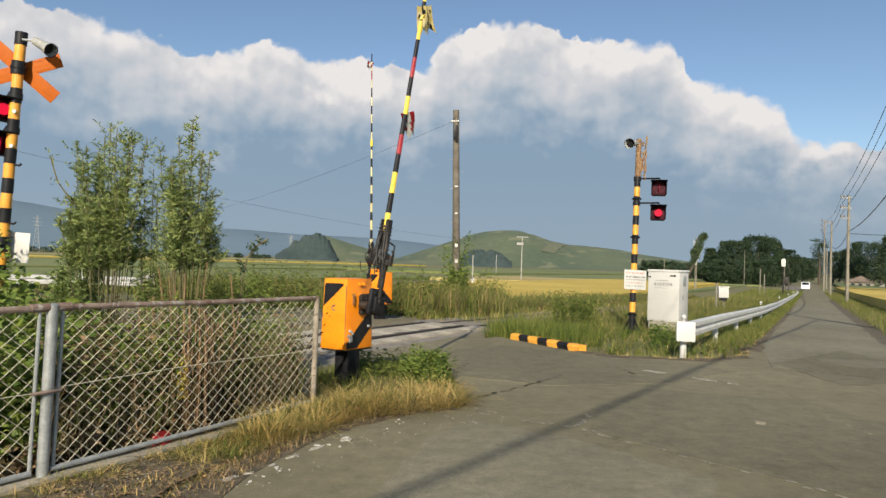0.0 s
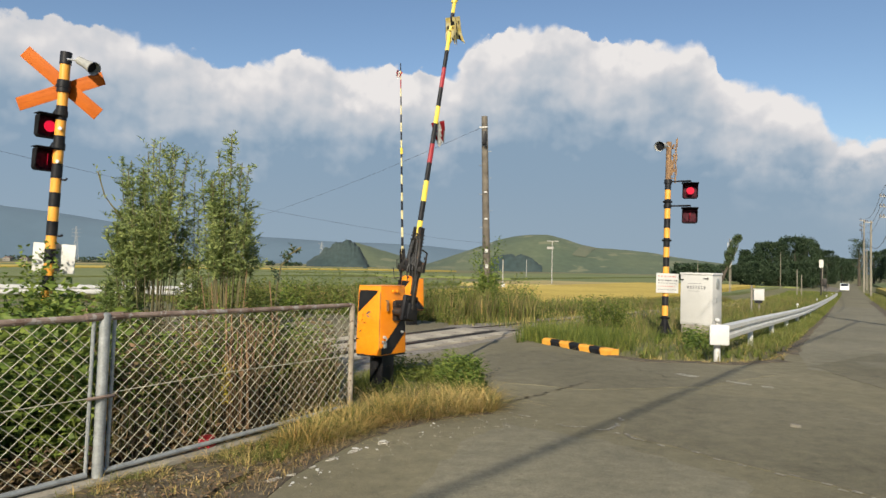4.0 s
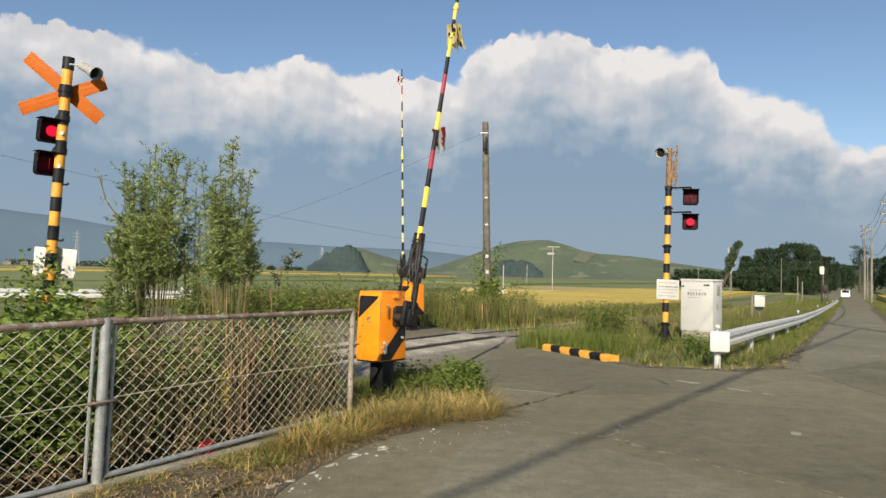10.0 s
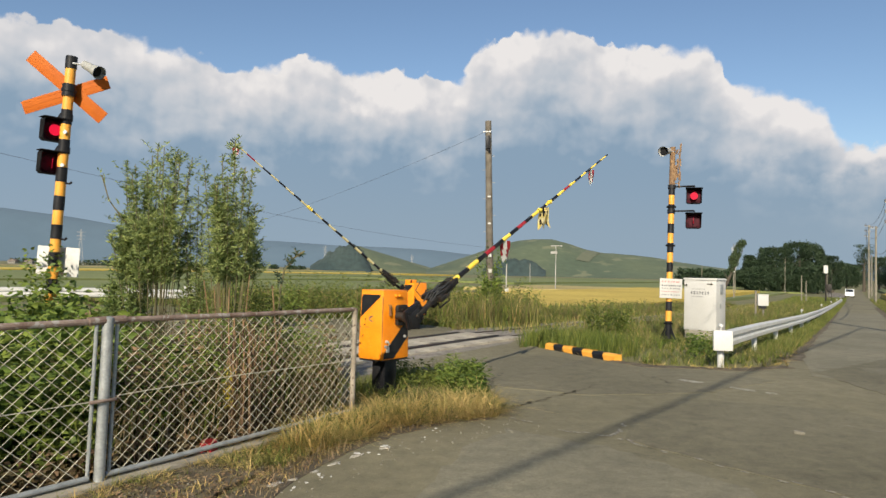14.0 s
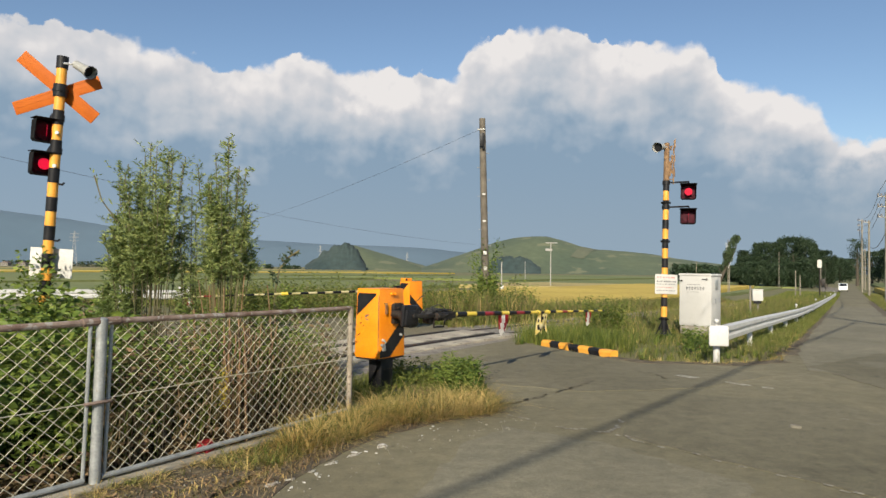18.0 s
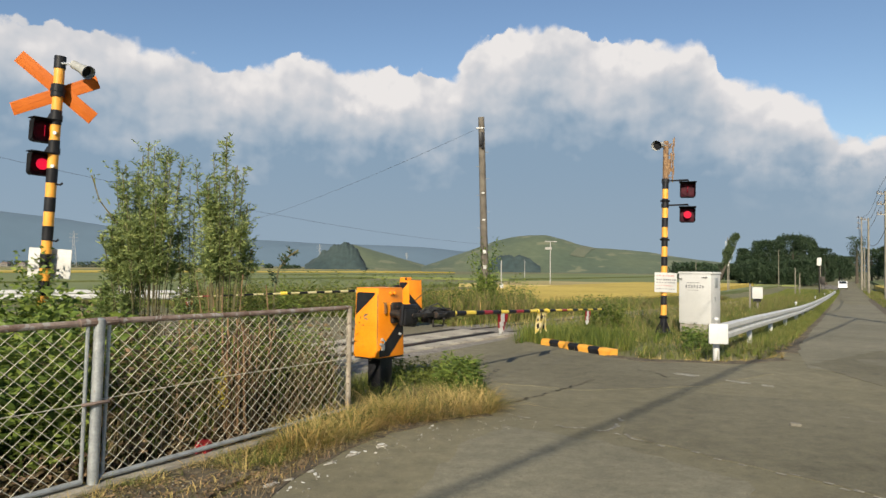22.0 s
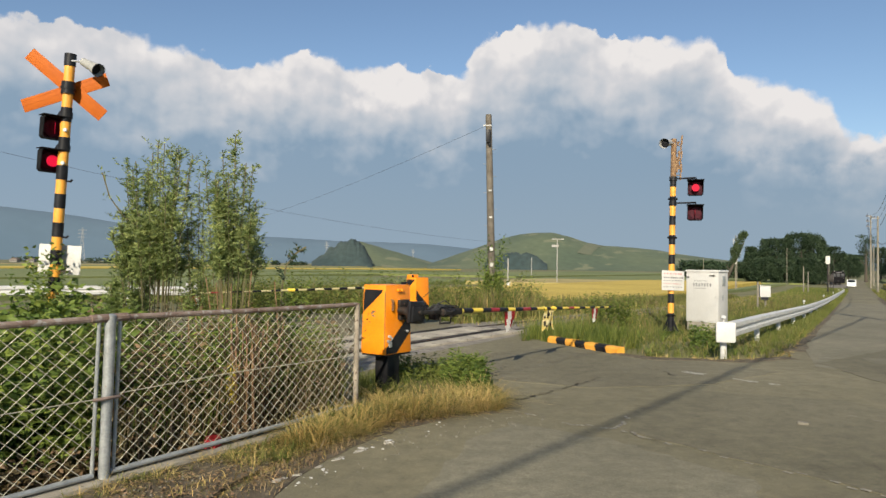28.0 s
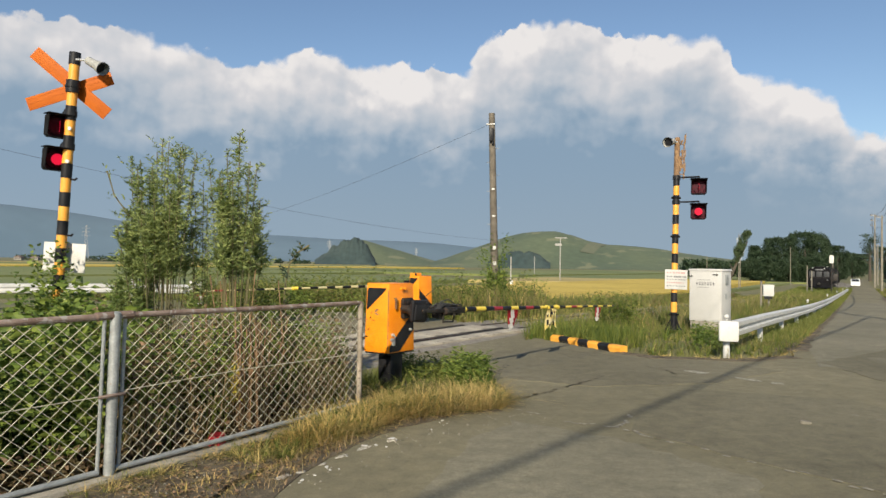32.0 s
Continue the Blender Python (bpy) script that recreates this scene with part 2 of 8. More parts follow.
def asphalt_material(name="asphalt", c1=(0.137, 0.122, 0.073), c2=(0.191, 0.171, 0.106)):
    m = material(name, c1, c2, 0.30, 0.95, bump=0.6, fine=120, fine_mix=0.6)
    n, l = m.node_tree.nodes, m.node_tree.links
    p = n["Principled BSDF"]
    src = p.inputs["Base Color"].links[0].from_socket
    co = n["Texture Coordinate"]
    # middling mottling, scattered pale stones and dark tar
    mid = n.new("ShaderNodeTexNoise")
    mid.inputs["Scale"].default_value, mid.inputs["Detail"].default_value, mid.inputs["Roughness"].default_value = 4.2, 12, 0.84
    l.new(co.outputs["Object"], mid.inputs["Vector"])
    mr = n.new("ShaderNodeMapRange")
    mr.inputs[1].default_value, mr.inputs[2].default_value, mr.inputs[3].default_value, mr.inputs[4].default_value = 0.3, 0.7, 0.60, 1.40
    l.new(mid.outputs["Fac"], mr.inputs[0])
    mm = n.new("ShaderNodeMix")
    mm.data_type, mm.blend_type = "RGBA", "MULTIPLY"
    mm.inputs["Factor"].default_value = 1.0
    l.new(src, mm.inputs[6])
    # streaks of wear along the lane
    turned = n.new("ShaderNodeMapping")
    turned.inputs["Rotation"].default_value = (0, 0, radians(31))
    l.new(co.outputs["Object"], turned.inputs["Vector"])
    mp = n.new("ShaderNodeMapping")
    mp.inputs["Scale"].default_value = (1.6, 0.14, 1)
    l.new(turned.outputs[0], mp.inputs["Vector"])
    st = n.new("ShaderNodeTexNoise")
    st.inputs["Scale"].default_value, st.inputs["Detail"].default_value = 1.0, 6
    l.new(mp.outputs[0], st.inputs["Vector"])
    stm = n.new("ShaderNodeMapRange")
    stm.inputs[1].default_value, stm.inputs[2].default_value, stm.inputs[3].default_value, stm.inputs[4].default_value = 0.3, 0.7, 0.95, 1.05
    l.new(st.outputs["Fac"], stm.inputs[0])
    ml = n.new("ShaderNodeMath")
    ml.operation = "MULTIPLY"
    l.new(mr.outputs[0], ml.inputs[0])
    l.new(stm.outputs[0], ml.inputs[1])
    l.new(ml.outputs[0], mm.inputs[7])
    sp = n.new("ShaderNodeTexVoronoi")
    sp.inputs["Scale"].default_value = 46
    l.new(co.outputs["Object"], sp.inputs["Vector"])
    sr = n.new("ShaderNodeValToRGB")
    sr.color_ramp.elements[0].position, sr.color_ramp.elements[1].position = 0.10, 0.20
    sr.color_ramp.elements[0].color, sr.color_ramp.elements[1].color = (1.75, 1.65, 1.45, 1), (1, 1, 1, 1)
    l.new(sp.outputs["Distance"], sr.inputs["Fac"])
    ms = n.new("ShaderNodeMix")
    ms.data_type, ms.blend_type = "RGBA", "MULTIPLY"
    ms.inputs["Factor"].default_value = 0.8
    l.new(mm.outputs[2], ms.inputs[6])
    l.new(sr.outputs["Color"], ms.inputs[7])
    # small dark pits and tar spots
    pit = n.new("ShaderNodeTexNoise")
    pit.inputs["Scale"].default_value, pit.inputs["Detail"].default_value = 9.0, 5
    l.new(co.outputs["Object"], pit.inputs["Vector"])
    pr = n.new("ShaderNodeValToRGB")
    pr.color_ramp.elements[0].position, pr.color_ramp.elements[1].position = 0.27, 0.36
    pr.color_ramp.elements[0].color, pr.color_ramp.elements[1].color = (0.62, 0.61, 0.58, 1), (1, 1, 1, 1)
    l.new(pit.outputs["Fac"], pr.inputs["Fac"])
    mp2 = n.new("ShaderNodeMix")
    mp2.data_type, mp2.blend_type = "RGBA", "MULTIPLY"
    mp2.inputs["Factor"].default_value = 0.8
    l.new(ms.outputs[2], mp2.inputs[6])
    l.new(pr.outputs["Color"], mp2.inputs[7])
    l.new(mp2.outputs[2], p.inputs["Base Color"])
    return m


ASPHALT = asphalt_material()
OLDPATCH = asphalt_material("asphalt_patch", (0.119, 0.107, 0.066), (0.160, 0.144, 0.092))
PALEPATCH = asphalt_material("pale_asphalt", (0.156, 0.143, 0.096), (0.200, 0.183, 0.126))
SOIL = material("grassy_soil", (0.105, 0.112, 0.042), (0.185, 0.165, 0.075), 0.35, 0.95, bump=0.6, fine=14, fine_mix=0.5, c3=(0.21, 0.155, 0.08), spot=0.62)
BALLAST = material("ballast", (0.16, 0.14, 0.115), (0.26, 0.235, 0.20), 6, 0.95, bump=1.0, fine=30, fine_mix=0.7)
RICE = material("ripe_rice", (0.43, 0.310, 0.050), (0.54, 0.400, 0.075), 0.06, 0.9, bump=0.6, fine=1.2, fine_mix=0.35)
GREENFIELD = material("green_field", (0.120, 0.150, 0.045), (0.180, 0.200, 0.065), 0.02, 0.9, bump=0.6, fine=1.0, fine_mix=0.35)
PALEFIELD = material("stubble_field", (0.33, 0.26, 0.095), (0.42, 0.34, 0.135), 0.03, 0.9, bump=0.5, fine=1.0, fine_mix=0.3)
# hill grass and woods: greyed and blued, with distance haze mixed into the colour
HILLGREEN = material("hill_grass", (0.072, 0.098, 0.062), (0.108, 0.130, 0.074), 0.012, 0.95, bump=0, fine=0.15, fine_mix=0.25, c3=(0.150, 0.160, 0.095), spot=0.58)
HILLWOOD = material("hill_woods", (0.026, 0.045, 0.046), (0.042, 0.062, 0.058), 0.03, 0.95, bump=0.8, fine=0.2, fine_mix=0.5)
# aerial haze of the far range is put into this blue base colour
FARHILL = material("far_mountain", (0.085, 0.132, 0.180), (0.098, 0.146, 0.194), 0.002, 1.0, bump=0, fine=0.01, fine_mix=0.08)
CARPAINT = material("white_car_paint", (0.78, 0.78, 0.78), (0.82, 0.82, 0.82), 2, 0.25, bump=0)
TYRE = material("tyre_rubber", (0.015, 0.015, 0.015), (0.03, 0.03, 0.03), 6, 0.85, bump=0.2)
WALLTONE = material("house_wall", (0.20, 0.185, 0.165), (0.27, 0.25, 0.22), 0.5, 0.9, bump=0.1)
ROOFTONE = material("house_roof", (0.12, 0.09, 0.075), (0.17, 0.13, 0.11), 0.6, 0.7, bump=0.2)


def cloud_material():
    """A far bank of cumulus over haze: its top line follows the heading, its edge is billowed by noise."""
    m = bpy.data.materials.new("cloud_bank")
    m.use_nodes = True
    n, l = m.node_tree.nodes, m.node_tree.links
    n.remove(n["Principled BSDF"])

    def math_node(op, a, b=None, c=None):
        k = n.new("ShaderNodeMath")
        k.operation = op
        for i, v in enumerate((a, b, c)):
            if v is None:
                continue
            if isinstance(v, (int, float)):
                k.inputs[i].default_value = v
            else:
                l.new(v, k.inputs[i])
        return k.outputs[0]

    co = n.new("ShaderNodeTexCoord")
    sep = n.new("ShaderNodeSeparateXYZ")
    l.new(co.outputs["Object"], sep.inputs[0])
    az = math_node("MULTIPLY", math_node("ARCTAN2", sep.outputs[0], sep.outputs[1]), 57.2958)
    flat = math_node("SQRT", math_node("ADD", math_node("POWER", sep.outputs[0], 2), math_node("POWER", sep.outputs[1], 2)))
    el = math_node("MULTIPLY", math_node("ARCTAN2", sep.outputs[2], flat), 57.2958)
    comb = n.new("ShaderNodeCombineXYZ")
    l.new(az, comb.inputs[0])
    l.new(el, comb.inputs[1])
    curve = n.new("ShaderNodeFloatCurve")
    pts = CLOUD_LINE
    cm = curve.mapping.curves[0]
    for i, (a, e) in enumerate(pts):
        u, v = (a + 45) / 90, e / 30
        if i < 1:
            cm.points[0].location = (u, v)
        elif i == len(pts) - 1:
            cm.points[-1].location = (u, v)
        else:
            cm.points.new(u, v)
    curve.mapping.update()
    l.new(math_node("DIVIDE", math_node("ADD", az, 45), 90), curve.inputs["Value"])
    top = math_node("MULTIPLY", curve.outputs[0], 30)

    def noise_node(scale, detail, rough=0.55):
        t = n.new("ShaderNodeTexNoise")
        t.inputs["Scale"].default_value, t.inputs["Detail"].default_value, t.inputs["Roughness"].default_value = scale, detail, rough
        l.new(comb.outputs[0], t.inputs["Vector"])
        return t.outputs["Fac"]

    lump = n.new("ShaderNodeTexVoronoi")
    lump.feature, lump.inputs["Scale"].default_value = "SMOOTH_F1", 0.42
    lump.inputs["Smoothness"].default_value = 0.5
    warp = n.new("ShaderNodeTexNoise")
    warp.inputs["Scale"].default_value, warp.inputs["Detail"].default_value = 0.7, 5
    l.new(comb.outputs[0], warp.inputs["Vector"])
    wv = n.new("ShaderNodeVectorMath")
    wv.operation = "MULTIPLY_ADD"
    wv.inputs[1].default_value = (0.8, 0.8, 0)
    l.new(warp.outputs["Color"], wv.inputs[0])
    l.new(comb.outputs[0], wv.inputs[2])
    l.new(wv.outputs[0], lump.inputs["Vector"])
    billow = math_node("SUBTRACT", 0.55, lump.outputs["Distance"])
    puff = n.new("ShaderNodeTexVoronoi")
    puff.feature, puff.inputs["Scale"].default_value = "SMOOTH_F1", 1.15
    puff.inputs["Smoothness"].default_value = 0.35
    l.new(wv.outputs[0], puff.inputs["Vector"])
    puffs = math_node("SUBTRACT", 0.5, puff.outputs["Distance"])
    rag = math_node("ADD", math_node("MULTIPLY", math_node("SUBTRACT", noise_node(0.8, 9, 0.62), 0.5), 1.5), math_node("MULTIPLY", puffs, 0.55))
    edge = math_node("ADD", math_node("ADD", top, math_node("MULTIPLY", billow, 1.2)), rag)
    depth = math_node("SUBTRACT", edge, el)          # degrees below the cloud's top
    alpha = n.new("ShaderNodeMapRange")
    alpha.interpolation_type = "SMOOTHSTEP"
    alpha.inputs[1].default_value = -0.05
    soft_edge = math_node("MAXIMUM", math_node("MULTIPLY", math_node("SUBTRACT", noise_node(0.19, 3), 0.38), 4.5), 0.22)
    l.new(soft_edge, alpha.inputs[2])
    l.new(depth, alpha.inputs[0])
    # body: bright tops, grey belly, blue haze below
    shade = math_node("ADD", depth, math_node("MULTIPLY", math_node("SUBTRACT", noise_node(0.16, 5, 0.55), 0.5), 6.5))
    # lit tops and shaded undersides of the billows
    def shifted(scale, detail, dx, dy):
        vm = n.new("ShaderNodeVectorMath")
        vm.operation = "ADD"
        vm.inputs[1].default_value = (dx, dy, 0)
        l.new(wv.outputs[0], vm.inputs[0])
        t = n.new("ShaderNodeTexNoise")
        t.inputs["Scale"].default_value, t.inputs["Detail"].default_value, t.inputs["Roughness"].default_value = scale, detail, 0.5
        l.new(vm.outputs[0], t.inputs["Vector"])
        return t.outputs["Fac"]

    emboss = math_node("SUBTRACT", shifted(0.20, 3, 0, 0), shifted(0.20, 3, -0.45, 1.0))
    fine_emboss = math_node("SUBTRACT", shifted(0.55, 4, 0, 0), shifted(0.55, 4, -0.2, 0.45))
    west = math_node("MULTIPLY", math_node("MAXIMUM", math_node("SUBTRACT", -14.0, az), 0.0), 0.09)
    shade = math_node("ADD", shade, west)
    relief = math_node("ADD", math_node("MULTIPLY", emboss, 13.0), math_node("MULTIPLY", fine_emboss, 2.2))
    shade = math_node("SUBTRACT", shade, relief)
    shade = math_node("SUBTRACT", shade, math_node("MULTIPLY", billow, 1.6))
    shade = math_node("SUBTRACT", shade, math_node("MULTIPLY", puffs, 0.9))
    # sunlit heads and darker hollows of the bank, painted into the backdrop's colour
    for a, e, ra, re, amount in CLOUD_HEADS:
        d = n.new("ShaderNodeVectorMath")
        d.operation = "SUBTRACT"
        l.new(wv.outputs[0], d.inputs[0])
        d.inputs[1].default_value = (a + 0.4, e + 0.4, 0)
        sc = n.new("ShaderNodeVectorMath")
        sc.operation = "MULTIPLY"
        sc.inputs[1].default_value = (1 / ra, 1 / re, 0)
        l.new(d.outputs[0], sc.inputs[0])
        ln = n.new("ShaderNodeVectorMath")
        ln.operation = "LENGTH"
        l.new(sc.outputs[0], ln.inputs[0])
        far = math_node("ADD", ln.outputs["Value"], math_node("MULTIPLY", math_node("SUBTRACT", noise_node(0.45, 6, 0.6), 0.5), 1.5))
        fall = n.new("ShaderNodeMapRange")
        fall.interpolation_type = "SMOOTHSTEP"
        fall.inputs[1].default_value, fall.inputs[2].default_value = 1.15, 0.35
        l.new(far, fall.inputs[0])
        shade = math_node("SUBTRACT", shade, math_node("MULTIPLY", fall.outputs[0], amount))
    ramp = n.new("ShaderNodeValToRGB")
    els = ramp.color_ramp.elements
    els[0].position, els[0].color = 0.0, (0.815, 0.785, 0.770, 1)
    els[1].position, els[1].color = 1.0, (0.248, 0.350, 0.462, 1)
    for pos, col in ((0.22, (0.650, 0.648, 0.668, 1)), (0.50, (0.498, 0.540, 0.594, 1)), (0.78, (0.340, 0.424, 0.518, 1))):
        e = els.new(pos)
        e.color = col
    l.new(math_node("DIVIDE", shade, 9.0), ramp.inputs["Fac"])
    # haze towards the horizon
    haze = n.new("ShaderNodeMapRange")
    haze.interpolation_type = "SMOOTHSTEP"
    haze.inputs[1].default_value, haze.inputs[2].default_value = 10.0, 1.0
    l.new(el, haze.inputs[0])
    hm = n.new("ShaderNodeMix")
    hm.data_type = "RGBA"
    l.new(haze.outputs[0], hm.inputs["Factor"])
    l.new(ramp.outputs["Color"], hm.inputs[6])
    hm.inputs[7].default_value = (0.285, 0.375, 0.462, 1)
    em = n.new("ShaderNodeEmission")
    l.new(hm.outputs[2], em.inputs["Color"])
    em.inputs["Strength"].default_value = 0.785
    tr = n.new("ShaderNodeBsdfTransparent")
    mix = n.new("ShaderNodeMixShader")
    l.new(alpha.outputs[0], mix.inputs[0])
    l.new(tr.outputs[0], mix.inputs[1])
    l.new(em.outputs[0], mix.inputs[2])
    l.new(mix.outputs[0], n["Material Output"].inputs[0])
    return m


# heading and height of the cloud tops, in degrees
CLOUD_LINE = [(-45, 16.4), (-33.5, 16.9), (-28, 17.1), (-24, 16.7), (-20, 15.8), (-17.5, 15.6), (-15, 16.3), (-12.8, 17.0), (-9.8, 16.8), (-8.3, 16.0), (-5.3, 16.5), (-2.4, 16.4), (0.3, 15.8), (2.2, 18.0), (5.2, 19.0), (8.5, 19.6), (12, 18.6), (16.7, 18.2), (20.5, 17.5), (21.7, 16.3), (22.7, 14.6), (27, 13.6), (29.0, 12.0), (30.2, 9.9), (33, 9.3), (45, 10.5)]
# heading, height, half width, half height and strength of painted sunlit heads; negative strength darkens
CLOUD_HEADS = [(-28.0, 15.2, 5.5, 1.4, 0.9), (-16.0, 13.9, 5.2, 1.8, 1.3), (-5.3, 14.3, 3.8, 2.2, 2.8), (7.4, 18.0, 5.5, 1.3, 1.0), (17.0, 16.8, 4.8, 1.3, 1.5), (25.6, 12.0, 3.6, 1.7, 2.2), (31.8, 8.9, 3.0, 0.6, 1.8), (21.5, 7.3, 1.1, 0.8, 1.9), (8.0, 13.5, 9.0, 2.4, 0.6), (28.0, 8.4, 5.0, 1.3, -2.8), (34.0, 6.2, 7.0, 2.2, -3.4), (38.0, 9.0, 5.0, 2.0, -2.5), (-9.0, 9.2, 10.0, 1.7, -1.6)]
CLOUD = cloud_material()

# ---- making meshes ----


def bm_box(bm, cx, cy, cz, sx, sy, sz, m=None, bevel=0.0, taper=1.0):
    r = bmesh.ops.create_cube(bm, size=1)
    vs = r["verts"]
    for v in vs:
        k = taper if v.co.z > 0 else 1.0
        v.co = Vector((cx + v.co.x * sx * k, cy + v.co.y * sy * k, cz + v.co.z * sz))
    if bevel:
        es = list({e for v in vs for e in v.link_edges})
        got = bmesh.ops.bevel(bm, geom=es, offset=bevel, segments=2, affect="EDGES", profile=0.6)
        vs = list({v for v in got["verts"]} | {v for v in vs if v.is_valid})
    if m is not None:
        bmesh.ops.transform(bm, matrix=m, verts=[v for v in vs if v.is_valid])
    return bm


def bm_cyl(bm, p0, p1, r0, r1=None, seg=12, caps=True):
    p0, p1 = Vector(p0), Vector(p1)
    d = p1 - p0
    m = Matrix.Translation((p0 + p1) / 2) @ d.to_track_quat("Z", "Y").to_matrix().to_4x4()
    bmesh.ops.create_cone(bm, cap_ends=caps, segments=seg, radius1=r0, radius2=r0 if r1 is None else r1, depth=d.length, matrix=m)
    return bm


def bm_poly(bm, pts, thick):
    """A flat plate with the outline pts and a thickness (vector)."""
    a = [bm.verts.new(p) for p in pts]
    b = [bm.verts.new(Vector(p) + Vector(thick)) for p in pts]
    n = len(pts)
    bm.faces.new(a[::-1])
    bm.faces.new(b)
    for i in range(n):
        bm.faces.new((a[i], a[(i + 1) % n], b[(i + 1) % n], b[i]))
    bmesh.ops.recalc_face_normals(bm, faces=bm.faces[:])
    return bm


def bm_ball(bm, c, r, seg=12, squash=1.0):
    bmesh.ops.create_uvsphere(bm, u_segments=seg, v_segments=max(6, seg // 2), radius=r, matrix=Matrix.Translation(c) @ Matrix.Diagonal((1, 1, squash, 1)))
    return bm


def mesh_of(name, bm, mat, smooth=True):
    me = bpy.data.meshes.new(name)
    bm.to_mesh(me)
    bm.free()
    me.materials.append(mat)
    if smooth:
        me.polygons.foreach_set("use_smooth", [True] * len(me.polygons))
        me.set_sharp_from_angle(angle=radians(35))
    return me


def part(name, bm, mat, parent, label=""):
    ob = new(name, mesh_of(name, bm, mat))
    ob.parent = parent
    return tagged(ob, label) if label else ob


def empty(name, m, label, category, group="", kind=""):
    ob = new(name)
    ob.empty_display_size = 0.1
    ob.matrix_world = m
    return tagged(ob, label, category, group, kind)


def np_mesh(name, verts, faces, mat):
    """faces: an array (n, 3) or (n, 4)."""
    me = bpy.data.meshes.new(name)
    verts, faces = np.asarray(verts, float), np.asarray(faces, int)
    k = faces.shape[1]
    me.vertices.add(len(verts))
    me.vertices.foreach_set("co", verts.ravel())
    me.loops.add(faces.size)
    me.loops.foreach_set("vertex_index", faces.ravel())
    me.polygons.add(len(faces))
    me.polygons.foreach_set("loop_start", np.arange(0, faces.size, k))
    me.update(calc_edges=True)
    me.materials.append(mat)
    return me


def tube(bm, pts, r, seg=6):
    """One round bar swept along the points."""
    pts = [Vector(p) for p in pts]
    rings = []
    for i, p in enumerate(pts):
        d = (pts[min(i + 1, len(pts) - 1)] - pts[max(i - 1, 0)]).normalized()
        q = d.to_track_quat("Z", "Y").to_matrix()
        rings.append([bm.verts.new(p + q @ Vector((r * math.cos(2 * math.pi * k / seg), r * math.sin(2 * math.pi * k / seg), 0))) for k in range(seg)])
    for a, b in zip(rings[:-1], rings[1:]):
        # keep the rings from twisting against one another
        o = min(range(seg), key=lambda k: (b[k].co - a[0].co).length)
        b[:] = b[o:] + b[:o]
        for k in range(seg):
            j = (k + 1) % seg
            bm.faces.new((a[k], a[j], b[j], b[k]))
    bm.faces.new(rings[0][::-1])
    bm.faces.new(rings[-1])
    return bm

# ---- the lie of the land ----
ROAD_DIR, TRACK_DIR = radians(31.0), radians(33.0)
TRACK_N = 8.5                                   # the track's centre line, metres beyond the camera


def road_sn(x, y):
    return x * math.sin(ROAD_DIR) + y * math.cos(ROAD_DIR), -x * math.cos(ROAD_DIR) + y * math.sin(ROAD_DIR)


def road_xy(s, n):
    return s * math.sin(ROAD_DIR) - n * math.cos(ROAD_DIR), s * math.cos(ROAD_DIR) + n * math.sin(ROAD_DIR)


BEND_AT, BEND_LEN, BEND = 140.0, 70.0, radians(8.0)   # far off, the track curves away from the lane


def track_xy(s, n):
    """The place s metres along the track and n metres to its left, counted from the camera's side."""
    straight = min(s, BEND_AT)
    a = TRACK_DIR - BEND * min(1.0, max(0.0, (s - BEND_AT) / BEND_LEN))
    x = straight * math.sin(TRACK_DIR) - TRACK_N * math.cos(TRACK_DIR)
    y = straight * math.cos(TRACK_DIR) + TRACK_N * math.sin(TRACK_DIR)
    if s > BEND_AT:
        r = BEND_LEN / BEND
        x += r * (math.cos(a) - math.cos(TRACK_DIR))
        y += r * (math.sin(TRACK_DIR) - math.sin(a))
        rest = max(0.0, s - BEND_AT - BEND_LEN)
        x, y = x + rest * math.sin(a), y + rest * math.cos(a)
    return x - (n - TRACK_N) * math.cos(a), y + (n - TRACK_N) * math.sin(a)


def land(x, y):
    """Height of the ground: level round the crossing, falling gently along the road and down to the fields."""
    s, n = road_sn(x, y)
    run = max(0.0, s - 14.0)
    z = -2.5 * (1 - math.exp(-0.019 * run / 2.5 * 1.25))
    a = min(1.0, max(0.0, (n - 24.0) / 26.0))
    low = -2.0
    k = a * a * (3 - 2 * a)
    z = z + (min(z, low) - z) * k
    # the paddies beyond the railway lie lower
    p = min(1.0, max(0.0, (n - 11.8) / 5.0)) * min(1.0, max(0.0, (s - 27.0) / 14.0))
    p = p * p * (3 - 2 * p)
    return z + (min(z, -1.75) - z) * p


def ragged(pts, amount, seed, step=0.16):
    """The same line with small irregular steps along it."""
    r = random.Random(seed)
    out = []
    for (x0, y0), (x1, y1) in zip(pts[:-1], pts[1:]):
        n = max(1, int(math.hypot(x1 - x0, y1 - y0) / step))
        for i in range(n):
            t = i / n
            out.append((x0 + (x1 - x0) * t + r.uniform(-amount, amount), y0 + (y1 - y0) * t + r.uniform(-amount, amount)))
    return out + [pts[-1]]


